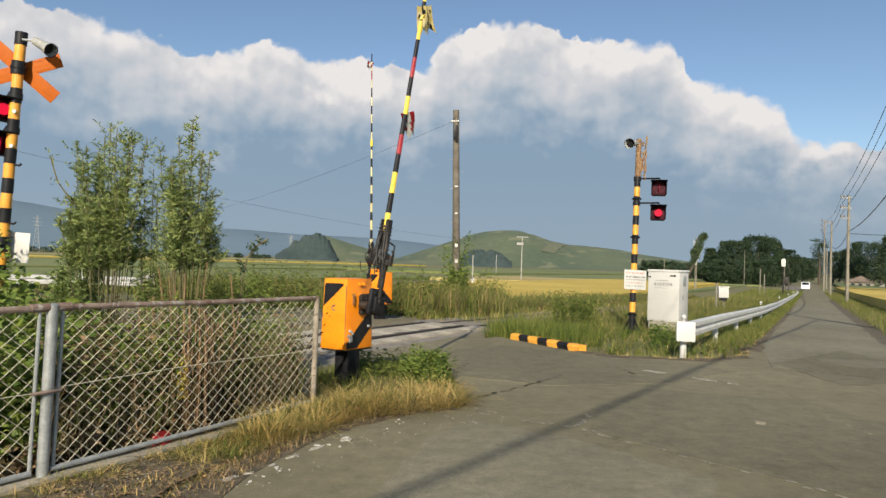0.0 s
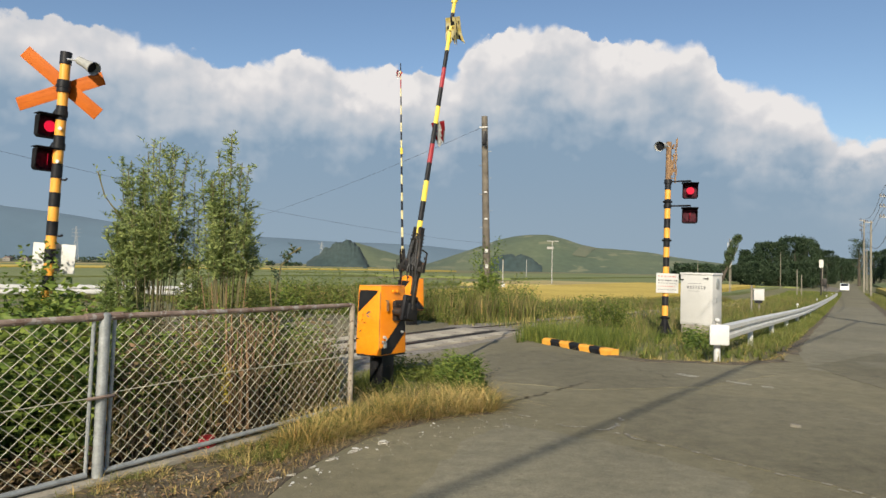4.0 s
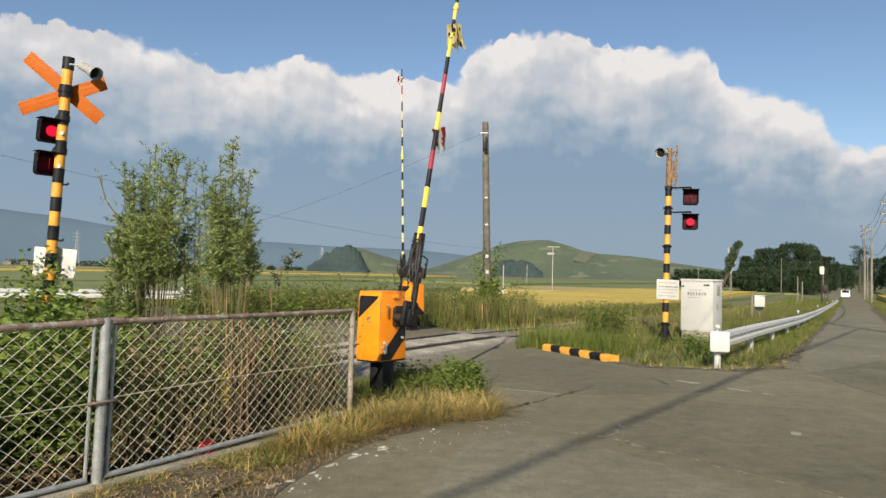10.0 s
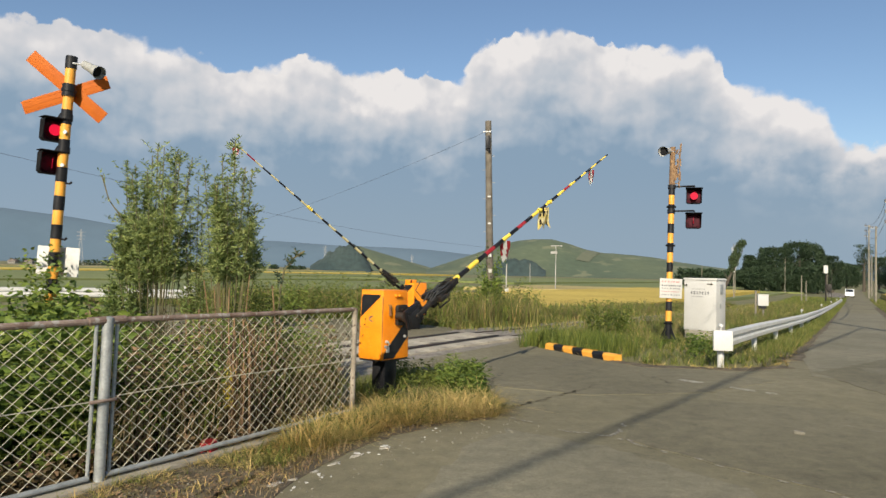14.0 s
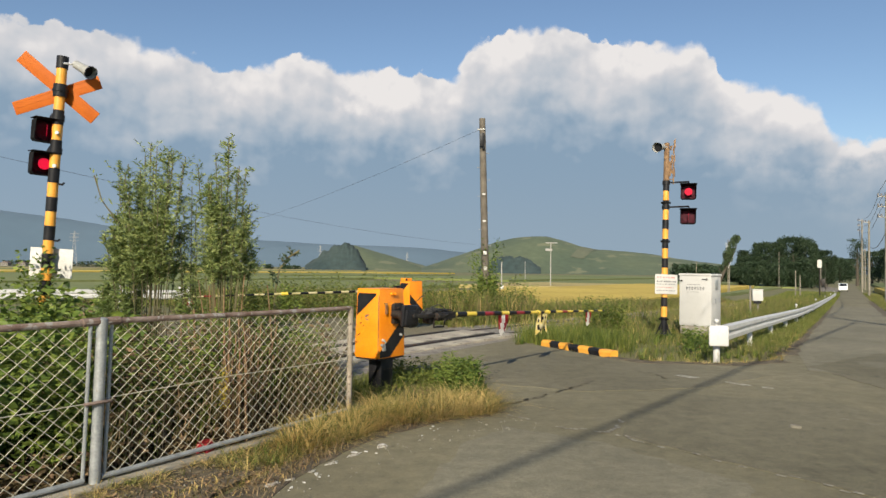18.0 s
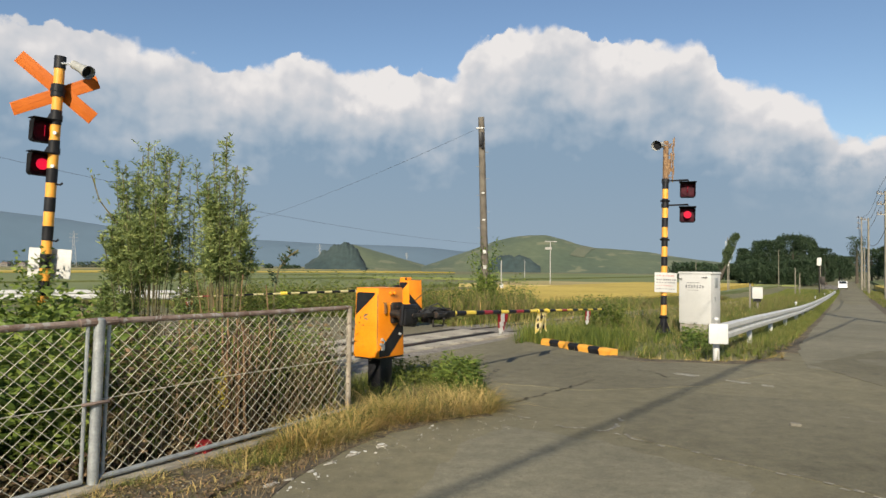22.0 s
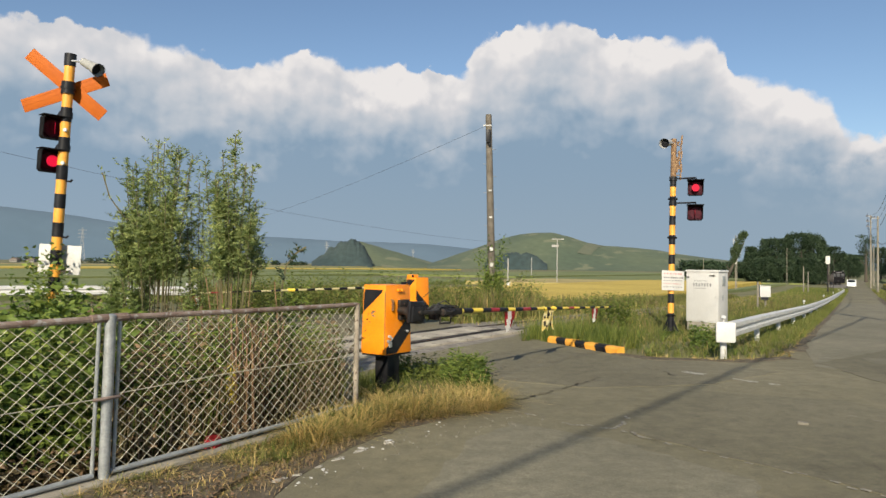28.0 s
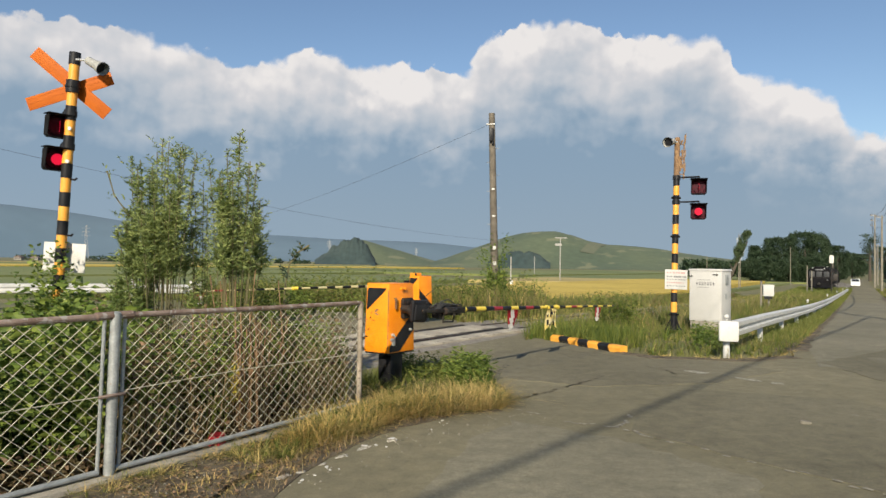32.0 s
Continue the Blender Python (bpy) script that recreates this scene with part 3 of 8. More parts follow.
def build_ground():
    radii = [0.0]
    r, step = 0.0, 0.9
    while r < 4800:
        r += step
        step *= 1.055
        radii.append(r)
    seg = 160
    verts = [(0, 0, land(0, 0) - 0.03)]
    for r in radii[1:]:
        for i in range(seg):
            a = 2 * math.pi * i / seg
            x, y = r * math.sin(a), r * math.cos(a)
            verts.append((x, y, land(x, y) - 0.03))
    tri = [(0, 1 + (i + 1) % seg, 1 + i) for i in range(seg)]
    quads = []
    for k in range(len(radii) - 2):
        a, b = 1 + k * seg, 1 + (k + 1) * seg
        for i in range(seg):
            j = (i + 1) % seg
            quads.append((a + i, a + j, b + j, b + i))
    me = bpy.data.meshes.new("ground")
    me.from_pydata(verts, [], tri + quads)
    me.materials.append(SOIL)
    me.polygons.foreach_set("use_smooth", [True] * len(me.polygons))
    tagged(new("ground", me), "grassy soil of the plain, green and straw-coloured", "ground", kind="structure")


def sheet(name, outline, mat, lift, label, category, kind="structure", cell=1.5):
    """A road surface with the plan outline, laid on the land."""
    bm = bmesh.new()
    vs = [bm.verts.new((x, y, 0)) for x, y in outline]
    f = bm.faces.new(vs)
    if f.normal.z < 0 or f.calc_area() == 0:
        f.normal_flip()
    bmesh.ops.recalc_face_normals(bm, faces=[f])
    xs, ys = [p[0] for p in outline], [p[1] for p in outline]
    for axis, lo, hi in ((0, min(xs), max(xs)), (1, min(ys), max(ys))):
        n = max(1, int((hi - lo) / cell))
        for i in range(1, n):
            co = [0, 0, 0]
            co[axis] = lo + (hi - lo) * i / n
            no = [0, 0, 0]
            no[axis] = 1
            bmesh.ops.bisect_plane(bm, geom=bm.verts[:] + bm.edges[:] + bm.faces[:], plane_co=co, plane_no=no)
    for v in bm.verts:
        v.co.z = land(v.co.x, v.co.y) + lift
    top = bm.faces[:]
    if top[0].normal.z < 0:
        bmesh.ops.reverse_faces(bm, faces=top)
    ext = bmesh.ops.extrude_face_region(bm, geom=top)
    bmesh.ops.translate(bm, vec=(0, 0, -0.06), verts=[g for g in ext["geom"] if isinstance(g, bmesh.types.BMVert)])
    bmesh.ops.recalc_face_normals(bm, faces=bm.faces[:])
    ob = new(name, mesh_of(name, bm, mat))
    return tagged(ob, label, category, kind=kind)


build_ground()
# junction, the lane beside the track and the crossing's approach
left_edge = [(-3.2, -6.0), (-1.55, 2.4), (-1.18, 4.72), (-1.1, 5.27), (-0.86, 5.93), (-0.48, 6.68), (0.02, 7.22), (0.55, 7.5), (0.72, 7.9), (0.70, 9.13), (0.45, 10.8), (-0.6, 11.0)]
over = [track_xy(s, n) for s, n in ((8.3, 7.4), (15.0, 7.4))]
right_edge = [(2.05, 14.5), (3.1, 12.55), (3.65, 11.98), (5.04, 11.78), (6.2, 12.3)]
lane_l = [road_xy(s, 1.12 + 0.05 * math.sin(s * 0.9)) for s in range(15, 60, 3)] + [road_xy(s, 1.2) for s in range(60, 300, 20)]
lane_r = [road_xy(s, -1.75 + 0.05 * math.sin(s * 1.3)) for s in range(290, 20, -10)]
junction_r = [road_xy(16, -2.3), (9.5, 8.5), (12.0, 2.0), (9.0, -6.0)]
sheet("road", ragged(left_edge, 0.035, 7) + over + ragged(right_edge, 0.03, 8) + lane_l + lane_r + junction_r, ASPHALT, 0.0, "worn olive-grey asphalt lane and junction, patched and cracked", "road", cell=2.5)
def at_heading(az, d):
    return d * math.sin(radians(az)), d * math.cos(radians(az))


far_road = [track_xy(7.6, 9.28), track_xy(14.8, 9.28), (0.2, 20.0), (-2.5, 22.6), (-8.5, 22.4), (-13.5, 19.2), (-22.0, 13.0), (-20.0, 8.6), (-10.0, 12.2), (-7.0, 13.3)]
sheet("road", far_road, ASPHALT, 0.004, "grey asphalt road beyond the crossing", "road")
sheet("pavement_patch", ragged([(0.75, 9.6), (1.9, 9.0), (3.6, 9.4), (5.2, 10.6), (4.6, 11.6), (3.3, 11.8), (1.9, 13.2), (0.8, 12.4), (0.75, 9.6)], 0.05, 45), OLDPATCH, 0.006, "darker tarmac patch on the junction", "road patch")
sheet("pavement_patch", ragged([(0.4, 2.2), (1.2, 2.6), (2.35, 5.2), (1.5, 6.4), (0.7, 7.0), (0.2, 6.2), (-0.2, 4.6), (0.4, 2.2)], 0.05, 43), PALEPATCH, 0.005, "pale worn strip of asphalt", "road patch")
sheet("pavement_patch", ragged([(6.2, 9.5), (8.6, 10.3), (9.3, 14.4), (7.4, 12.6), (6.3, 11.6), (6.2, 9.5)], 0.05, 44), OLDPATCH, 0.006, "tarmac patch with an uneven edge", "road patch")


# ---- railway ----
def build_track():
    """Rails, ballast and the concrete slabs of the crossing."""
    v, f = [], []
    ss = list(range(-60, 820, 4))
    for s in ss:
        for dn, dz in ((-2.2, -0.05), (-1.35, 0.02), (0, 0.03), (1.35, 0.02), (2.2, -0.05)):
            x, y = track_xy(s, TRACK_N + dn)
            v.append((x, y, land(*track_xy(s, TRACK_N)) + dz - 0.01))
    for i in range(len(ss) - 1):
        for k in range(4):
            a = i * 5 + k
            f.append((a, a + 5, a + 6, a + 1))
    me = np_mesh("ballast", v, np.array(f)[:, ::-1], BALLAST)
    tagged(new("ballast", me), "grey-brown stone ballast bed of the railway", "ballast", kind="structure")
    for dn in (-0.555, 0.555):
        bm = bmesh.new()
        prof = [(-0.06, 0.0), (0.06, 0.0), (0.06, 0.02), (0.012, 0.04), (0.012, 0.10), (0.033, 0.105), (0.033, 0.14), (-0.033, 0.14), (-0.033, 0.105), (-0.012, 0.10), (-0.012, 0.04), (-0.06, 0.02)]
        rings = []
        for s in range(-60, 821, 6):
            base = land(*track_xy(s, TRACK_N)) - 0.092
            rings.append([bm.verts.new((*track_xy(s, TRACK_N + dn + a), base + b)) for a, b in prof])
        for p, q in zip(rings[:-1], rings[1:]):
            for i in range(len(prof)):
                j = (i + 1) % len(prof)
                bm.faces.new((p[i], p[j], q[j], q[i]))
        bmesh.ops.recalc_face_normals(bm, faces=bm.faces[:])
        tagged(new("rail", mesh_of("rail", bm, STEELRAIL)), "brown steel rail set into the crossing", "rail", kind="structure")
    # crossing slabs: between the rails and outside them
    slab = empty("crossing_deck", Matrix.Identity(4), "pale concrete slabs between and beside the rails", "crossing deck", kind="structure")
    turn = Matrix.Rotation(-TRACK_DIR, 4, "Z")
    rnd = random.Random(3)
    me = None
    for row, (n0, n1) in enumerate(((TRACK_N - 0.40, TRACK_N + 0.40), (TRACK_N - 1.14, TRACK_N - 0.745), (TRACK_N + 0.745, TRACK_N + 1.14))):
        bm = bmesh.new()
        bm_box(bm, 0, 0, 0, n1 - n0, 0.994, 0.12, bevel=0.006)
        me = mesh_of("slab", bm, DECK)
        for i in range(4 if row == 2 else 7):
            s = 8.3 + i
            x, y = track_xy(s, (n0 + n1) / 2)
            ob = new("slab", me)
            ob.parent = slab
            ob.matrix_world = Matrix.Translation((x, y, -0.015 + rnd.uniform(-0.003, 0.003))) @ turn @ pose(0, 0, 0, rnd.uniform(-0.3, 0.3), rnd.uniform(-0.3, 0.3), 0)

    # dark strips fill the flangeways along the rails, painting the shade of open gaps
    for dn in (-0.565, 0.565):
        for side, wd in ((-0.105, 0.11), (0.105, 0.11)):
            bm = bmesh.new()
            bm_box(bm, 0, 0, 0, wd, 7.0, 0.10)
            x, y = track_xy(11.3, TRACK_N + dn + side)
            bmesh.ops.transform(bm, matrix=Matrix.Translation((x, y, -0.012)) @ turn, verts=bm.verts[:])
            part("flangeway_shade", bm, GAP, slab, "dark strip painted as gap shade beside the rail")


build_track()


# ---- level-crossing gates ----
FLAGS = []


def gate(name, pivot, azimuth, tilt, length, flags, side, label, sunk=0.0):
    """A barrier machine: painted box on a black post, with a striped rod on a pivot. side: which way the box lies from the rod's plane."""
    a, tl = radians(azimuth), radians(tilt)
    u = Vector((math.sin(a), math.cos(a), 0))
    nn = Vector((math.cos(a), -math.sin(a), 0))
    w = Vector((0, 0, 1)) * math.cos(tl) + nn * math.sin(tl)
    e1 = nn * side
    piv = Vector(pivot)
    edge = piv - e1 * 0.214 - u * 0.10
    edge.z = 0
    c = edge - e1 * 0.235 + u * 0.20
    m = Matrix((e1.to_4d(), u.to_4d(), (0, 0, 1, 0), (0, 0, 0, 1))).transposed()
    m[0][3], m[1][3], m[2][3] = c.x, c.y, 0.0
    for i in range(3):
        m[3][i] = 0.0
    m[3][3] = 1.0
    g = empty(name, Matrix.Translation((c.x, c.y, -sunk)), label, "crossing gate", "level-crossing gates")
    r = m.copy()
    r.translation = (0, 0, 0)                       # local x: towards the rod, y: along the rod, z: up

    def put(nm, bm, mat, lab=""):
        bmesh.ops.transform(bm, matrix=r, verts=bm.verts[:])
        return part(nm, bm, mat, g, lab)

    X0, X1, Y0, Y1, Z0, Z1 = -0.165, 0.235, -0.33, 0.20, 0.47, 1.325
    xm, ym = (X0 + X1) / 2, (Y0 + Y1) / 2

    def shrink(z):                                  # the box narrows upwards
        return 1 - 0.08 * (z - Z0) / (Z1 - Z0)

    def on_box(px, py, z, out=0.003):               # px, py: -1 to 1 across the box
        k = shrink(z)
        return (xm + (X1 - X0) / 2 * k * px + (out if px >= 1 else -out if px <= -1 else 0), ym + (Y1 - Y0) / 2 * k * py + (out if py >= 1 else -out if py <= -1 else 0), z)

    b = bmesh.new()
    bm_box(b, xm + 0.02, ym, 0.24, 0.20, 0.24, 0.50, bevel=0.008)
    bm_box(b, xm + 0.02, ym, 0.02, 0.36, 0.40, 0.04, bevel=0.006)
    for sx in (-1, 1):
        for sy2 in (-1, 1):
            bm_cyl(b, (xm + 0.02 + sx * 0.14, ym + sy2 * 0.16, 0.03), (xm + 0.02 + sx * 0.14, ym + sy2 * 0.16, 0.07), 0.018, 0.018, 6)
    put("base_post", b, BLACK, "black square steel post")
    b = bmesh.new()
    bm_box(b, xm, ym, (Z0 + Z1) / 2, X1 - X0, Y1 - Y0, Z1 - Z0, bevel=0.024, taper=0.92)
    put("machine_box", b, ORANGE, "orange painted steel machine box")
    b = bmesh.new()
    bm_box(b, xm, ym, 0.463, X1 - X0 - 0.03, Y1 - Y0 - 0.03, 0.022, bevel=0.004)
    put("bottom_flange", b, BLACK)
    b = bmesh.new()
    bm_box(b, xm, ym, Z1 + 0.001, (X1 - X0) * 0.90, (Y1 - Y0) * 0.90, 0.014, bevel=0.006)
    put("lid", b, ORANGE)
    # seam of the door on the end face
    b = bmesh.new()
    bm_box(b, X1 - 0.017, Y0 + 0.006, 0.885, 0.006, 0.006, 0.74)
    put("door_seam", b, PEEL, "rust-edged door seam")
    # hazard stripes, 3 mm proud
    for fy in (-1, 1):
        b = bmesh.new()
        bm_poly(b, [on_box(-0.90 * -fy, fy, 0.99), on_box(-0.88 * -fy, fy, 1.24), on_box(-0.80 * -fy, fy, 1.275), on_box(0.74 * -fy, fy, 1.275), on_box(0.68 * -fy, fy, 1.245)], (0, fy * 0.001, 0))
        put("hazard_stripe", b, BLACK)
    for fx in (-1, 1):
        b = bmesh.new()
        bm_poly(b, [on_box(fx, -0.93, 0.485), on_box(fx, -0.18, 0.485), on_box(fx, 0.93, 0.74), on_box(fx, 0.93, 0.985), on_box(fx, 0.60, 0.90), on_box(fx, -0.93, 0.555)], (fx * 0.001, 0, 0))
        put("hazard_stripe", b, BLACK)
    b = bmesh.new()
    tube(b, [on_box(1, -0.62, 1.15, -0.004), on_box(1, -0.62, 1.15, 0.022), on_box(1, -0.62, 1.02, 0.022), on_box(1, -0.52, 1.02, 0.022), on_box(1, -0.52, 1.15, 0.022), on_box(1, -0.52, 1.15, -0.004)], 0.006)
    put("handle", b, PEEL, "thin rusty lifting handle")
    for py, z, rad, mat in ((-0.74, 0.70, 0.020, CHROME), (-0.80, 0.64, 0.022, GALV), (0.62, 0.745, 0.018, CHROME), (-0.05, 1.265, 0.022, ORANGE), (0.22, 1.262, 0.022, ORANGE), (0.02, 1.13, 0.026, ORANGE)):
        b = bmesh.new()
        bm_cyl(b, on_box(1, py, z, -0.004), on_box(1, py, z, 0.030), rad, rad * 0.8, 10)
        put("bolt", b, mat)
    b = bmesh.new()
    bm_box(b, X1 + 0.004, -0.24, 0.60, 0.030, 0.05, 0.07, bevel=0.008)
    tube(b, [(X1 + 0.01, -0.24, 0.63), (X1 + 0.035, -0.24, 0.67), (X1 + 0.01, -0.24, 0.71)], 0.007)
    put("padlock", b, GALV, "grey padlock on a hasp")
    b = bmesh.new()
    bm_cyl(b, (0.19, 0.10, 1.006), (0.285, 0.10, 1.006), 0.13, 0.12, 20)
    bm_box(b, 0.25, 0.01, 1.02, 0.06, 0.20, 0.26, bevel=0.025)
    for k in range(6):
        t = k * math.pi / 3
        bm_cyl(b, (0.28, 0.02 + 0.075 * math.cos(t), 1.01 + 0.09 * math.sin(t)), (0.302, 0.02 + 0.075 * math.cos(t), 1.01 + 0.09 * math.sin(t)), 0.014, 0.012, 6)
    put("gear_housing", b, IRON, "black greased gear housing with bolts")
    if sunk:
        b = bmesh.new()
        bm_box(b, 0.10, 0.06, 1.36, 0.20, 0.24, 0.10, bevel=0.012)
        bm_cyl(b, (0.2, 0.10, 1.37), (0.235, 0.10, 1.37), 0.028, 0.028, 10)
        put("top_bracket", b, ORANGE)
        b = bmesh.new()
        bm_box(b, -0.02, 0.175, 1.37, 0.06, 0.02, 0.06, bevel=0.006)
        put("stop_plate", b, BLACK)
    # the rod: local x along it, z up when it lies level, y across
    arm = new("barrier_arm")
    arm.empty_display_size = 0.1
    arm.parent = g
    arm["label"] = "black and yellow striped barrier rod with flags"
    sy = side                                       # towards the machine box
    def sub(nm, bm, mat, lab=""):
        return part(nm, bm, mat, arm, lab)

    b = bmesh.new()
    bm_cyl(b, (0, -0.05, 0), (0, 0.05, 0), 0.072, 0.072, 24)
    for i in range(8):
        t = 2 * math.pi * i / 8
        bm_cyl(b, (0.05 * math.cos(t), -0.064, 0.05 * math.sin(t)), (0.05 * math.cos(t), 0.064, 0.05 * math.sin(t)), 0.012, 0.012, 6)
    bm_cyl(b, (0, 0, 0), (0, sy * 0.18, 0), 0.05, 0.05, 12)
    sub("hub", b, IRON, "black greased hub with bolts")
    b = bmesh.new()
    bm_box(b, 0.06, -side * 0.035, 0.0, 0.32, 0.06, 0.27, bevel=0.03)
    bm_box(b, 0.02, -side * 0.075, -0.02, 0.20, 0.04, 0.19, bevel=0.015)
    for xx, zz in ((-0.05, 0.09), (-0.05, -0.09), (0.16, 0.09), (0.16, -0.09)):
        bm_cyl(b, (xx, -side * 0.055, zz), (xx, -side * 0.085, zz), 0.018, 0.016, 6)
    sub("cheek_plate", b, BLACK, "black cheek plate with bolt heads")
    b = bmesh.new()
    bm_box(b, 0.32, -side * 0.085, 0.0, 0.50, 0.035, 0.052, bevel=0.012)
    bm_box(b, 0.40, -side * 0.045, 0.0, 0.34, 0.03, 0.038, bevel=0.008)
    bm_cyl(b, (0.07, -side * 0.07, 0), (0.07, -side * 0.115, 0), 0.035, 0.03, 12)
    sub("lever", b, IRON, "rust-brown greased lever")
    b = bmesh.new()
    bm_box(b, 0.55, 0, 0.0, 0.07, 0.30, 0.085, bevel=0.015)
    bm_box(b, 0.60, 0, 0.0, 0.12, 0.20, 0.12, bevel=0.02)
    for sy2 in (-1, 1):
        bm_box(b, 0.575, sy2 * 0.155, 0.0, 0.13, 0.035, 0.05, bevel=0.008)
        tube(b, [(0.58, sy2 * 0.15, 0.0), (0.66, sy2 * 0.19, 0.02), (0.70, sy2 * 0.17, 0.03)], 0.011)
        bm_box(b, 0.80, sy2 * 0.052, 0.0, 0.56, 0.014, 0.085, bevel=0.004)
        bm_cyl(b, (0.62, sy2 * 0.080, 0.03), (0.92, sy2 * 0.060, 0.02), 0.024, 0.020, 10)
    bm_box(b, 0.84, 0, 0.0, 0.50, 0.07, 0.065, bevel=0.02)
    bm_box(b, 0.50, 0, -0.07, 0.08, 0.12, 0.07, bevel=0.01)
    sub("folding_bracket", b, IRON, "black folding bracket with springs")
    for sz in (-1, 1):
        b = bmesh.new()
        tube(b, [(0.60 + 0.0065 * k, 0.062 * math.cos(k * 0.9), sz * 0.056 + 0.016 * math.sin(k * 0.9)) for k in range(64)], 0.007, 5)
        sub("spring", b, IRON, "coiled dark spring")
    b = bmesh.new()
    tube(b, [(0.54, -0.07, -0.06), (0.55, -0.07, -0.15), (0.78, -0.07, -0.15), (0.80, -0.07, -0.05)], 0.012)
    sub("stirrup", b, IRON, "dark hanging stirrup")
    rs = random.Random(9)
    b = bmesh.new()
    for k in range(14):
        x0, x1 = 0.36 + rs.uniform(0, 0.20), 0.86 + rs.uniform(-0.12, 0.16)
        y0, top = rs.uniform(-0.09, 0.09), rs.uniform(0.05, 0.095)
        tube(b, [(x0, y0, 0.02), (x0 + (x1 - x0) * 0.3, y0 + rs.uniform(-0.03, 0.03), top), (x0 + (x1 - x0) * 0.7, y0 + rs.uniform(-0.03, 0.03), top * 0.85), (x1, y0 * 0.5, 0.02)], 0.008, 5)
    sub("tangled_cord", b, CABLE, "tangled dark cord wound round the bracket")
    b = bmesh.new()
    tube(b, [(0.45, 0.10, 0.03), (0.40, 0.14, 0.16), (0.52, 0.12, 0.24)], 0.006)
    tube(b, [(0.5, -0.03, 0.1), (0.7, -0.02, 0.14), (0.9, 0.0, 0.07)], 0.007)
    sub("cable_loop", b, CABLE)
    x, i = 0.93, 0
    band = ROD_YELLOW if sunk == 0 else PALEBAND
    reds = flags["red"]
    while x < length - 0.01:
        r0 = 0.040 - 0.026 * (x / length)
        ln = min(0.235 + 0.015 * (i % 3), length - x)
        x1 = x + ln
        mid = (x + x1) / 2
        red = any(abs(mid - q) < 0.125 for q in reds)
        mat = RED if red else (band if i % 2 == 0 else BLACK)
        b = bmesh.new()
        r1 = 0.040 - 0.026 * (x1 / length)
        bm_cyl(b, (x, 0, 0), (x1, 0, 0), r0, r1, 10)
        sub("red_band" if red else ("yellow_band" if i % 2 == 0 else "black_band"), b, mat)
        x, i = x1, i + 1
    for q, wide, drop, kind in flags["cloth"]:
        for k in range(2 if kind == "yellow" else 1):
            b = bmesh.new()
            nx, nz = 6, 7
            grid = [[None] * (nz + 1) for _ in range(nx + 1)]
            for ii in range(nx + 1):
                for jj in range(nz + 1):
                    fx, fz = ii / nx, jj / nz
                    off = (0.03 * math.sin(fx * 5 + k * 2 + fz * 3) * fz + (0.02 if k else -0.02))
                    pinch = 1 - 0.25 * fz * math.sin(fx * 3)
                    xx = q + (0.09 if k else -0.09) - wide / 2 + wide * fx + (0.03 if k else -0.03) * fz
                    if kind == "red":
                        xx = q + (fx - 0.5) * wide * (1.15 - 0.45 * fz) + 0.04 * fz
                    off -= (fx - 0.5) * wide * (0.6 if kind == "yellow" else 0.7 - 0.45 * fz)
                    grid[ii][jj] = b.verts.new((xx - q, off, -0.02 - drop * fz * pinch))
            for ii in range(nx):
                for jj in range(nz):
                    fc = b.faces.new((grid[ii][jj], grid[ii + 1][jj], grid[ii + 1][jj + 1], grid[ii][jj + 1]))
                    if kind == "red":
                        fc.material_index = int((ii + 0.45 * jj) / 2.0) % 2
                    else:
                        fc.material_index = 1 if (k and ii == 2 and jj < 4) or (not k and ii == 3 and jj < 3) or (ii, jj) in ((1, 4), (4, 5), (2, 6), (1, 5), (4, 6), (4, 1), (1, 2)) else 0
            bmesh.ops.solidify(b, geom=b.faces[:], thickness=0.004)
            fl = sub("flag", b, RED if kind == "red" else FLAGCLOTH, "red and white striped plastic flag" if kind == "red" else "faded yellow and black warning cloth")
            fl.data.materials.append(BOARD if kind == "red" else BLACK)
            FLAGS.append((fl, q, sunk == 0))
    for q in flags["ties"]:
        b = bmesh.new()
        bm_cyl(b, (q - 0.03, 0.01, 0.005), (q + 0.03, -0.01, -0.005), 0.036 if sunk == 0 else 0.042, 0.034, 8)
        sub("tie", b, ROD_YELLOW)

    def arm_pose(deg):
        th = radians(deg)
        X = u * math.cos(th) + w * math.sin(th)
        Z = -u * math.sin(th) + w * math.cos(th)
        Y = Z.cross(X)
        p = Matrix((X.to_4d(), Y.to_4d(), Z.to_4d(), (0, 0, 0, 1))).transposed()
        for k in range(3):
            p[3][k] = 0.0
        p[3][3] = 1.0
        p.translation = piv - Vector((c.x, c.y, -sunk))
        return p

    return arm, arm_pose


near_arm, near_pose = gate("crossing_gate", (-0.428, 8.459, 1.006), 34.3, 3.3, 6.79,
                           {"red": (1.95, 3.15, 4.75), "cloth": ((2.48, 0.14, 0.33, "red"), (3.9, 0.12, 0.37, "yellow"), (5.9, 0.10, 0.28, "red")), "ties": (3.72, 4.1)}, 1,
                           "orange barrier machine with a striped rod and flags, beside the fence")
far_arm, far_pose = gate("crossing_gate", (-1.066, 19.017, 0.967), -137.6, 3.5, 6.4,
                         {"red": (5.75,), "cloth": ((6.2, 0.13, 0.28, "red"),), "ties": (3.80, 3.86, 3.92)}, 1,
                         "orange barrier machine with a striped rod on the far side", 0.10)


# ---- warning signals ----
LAMPS = []


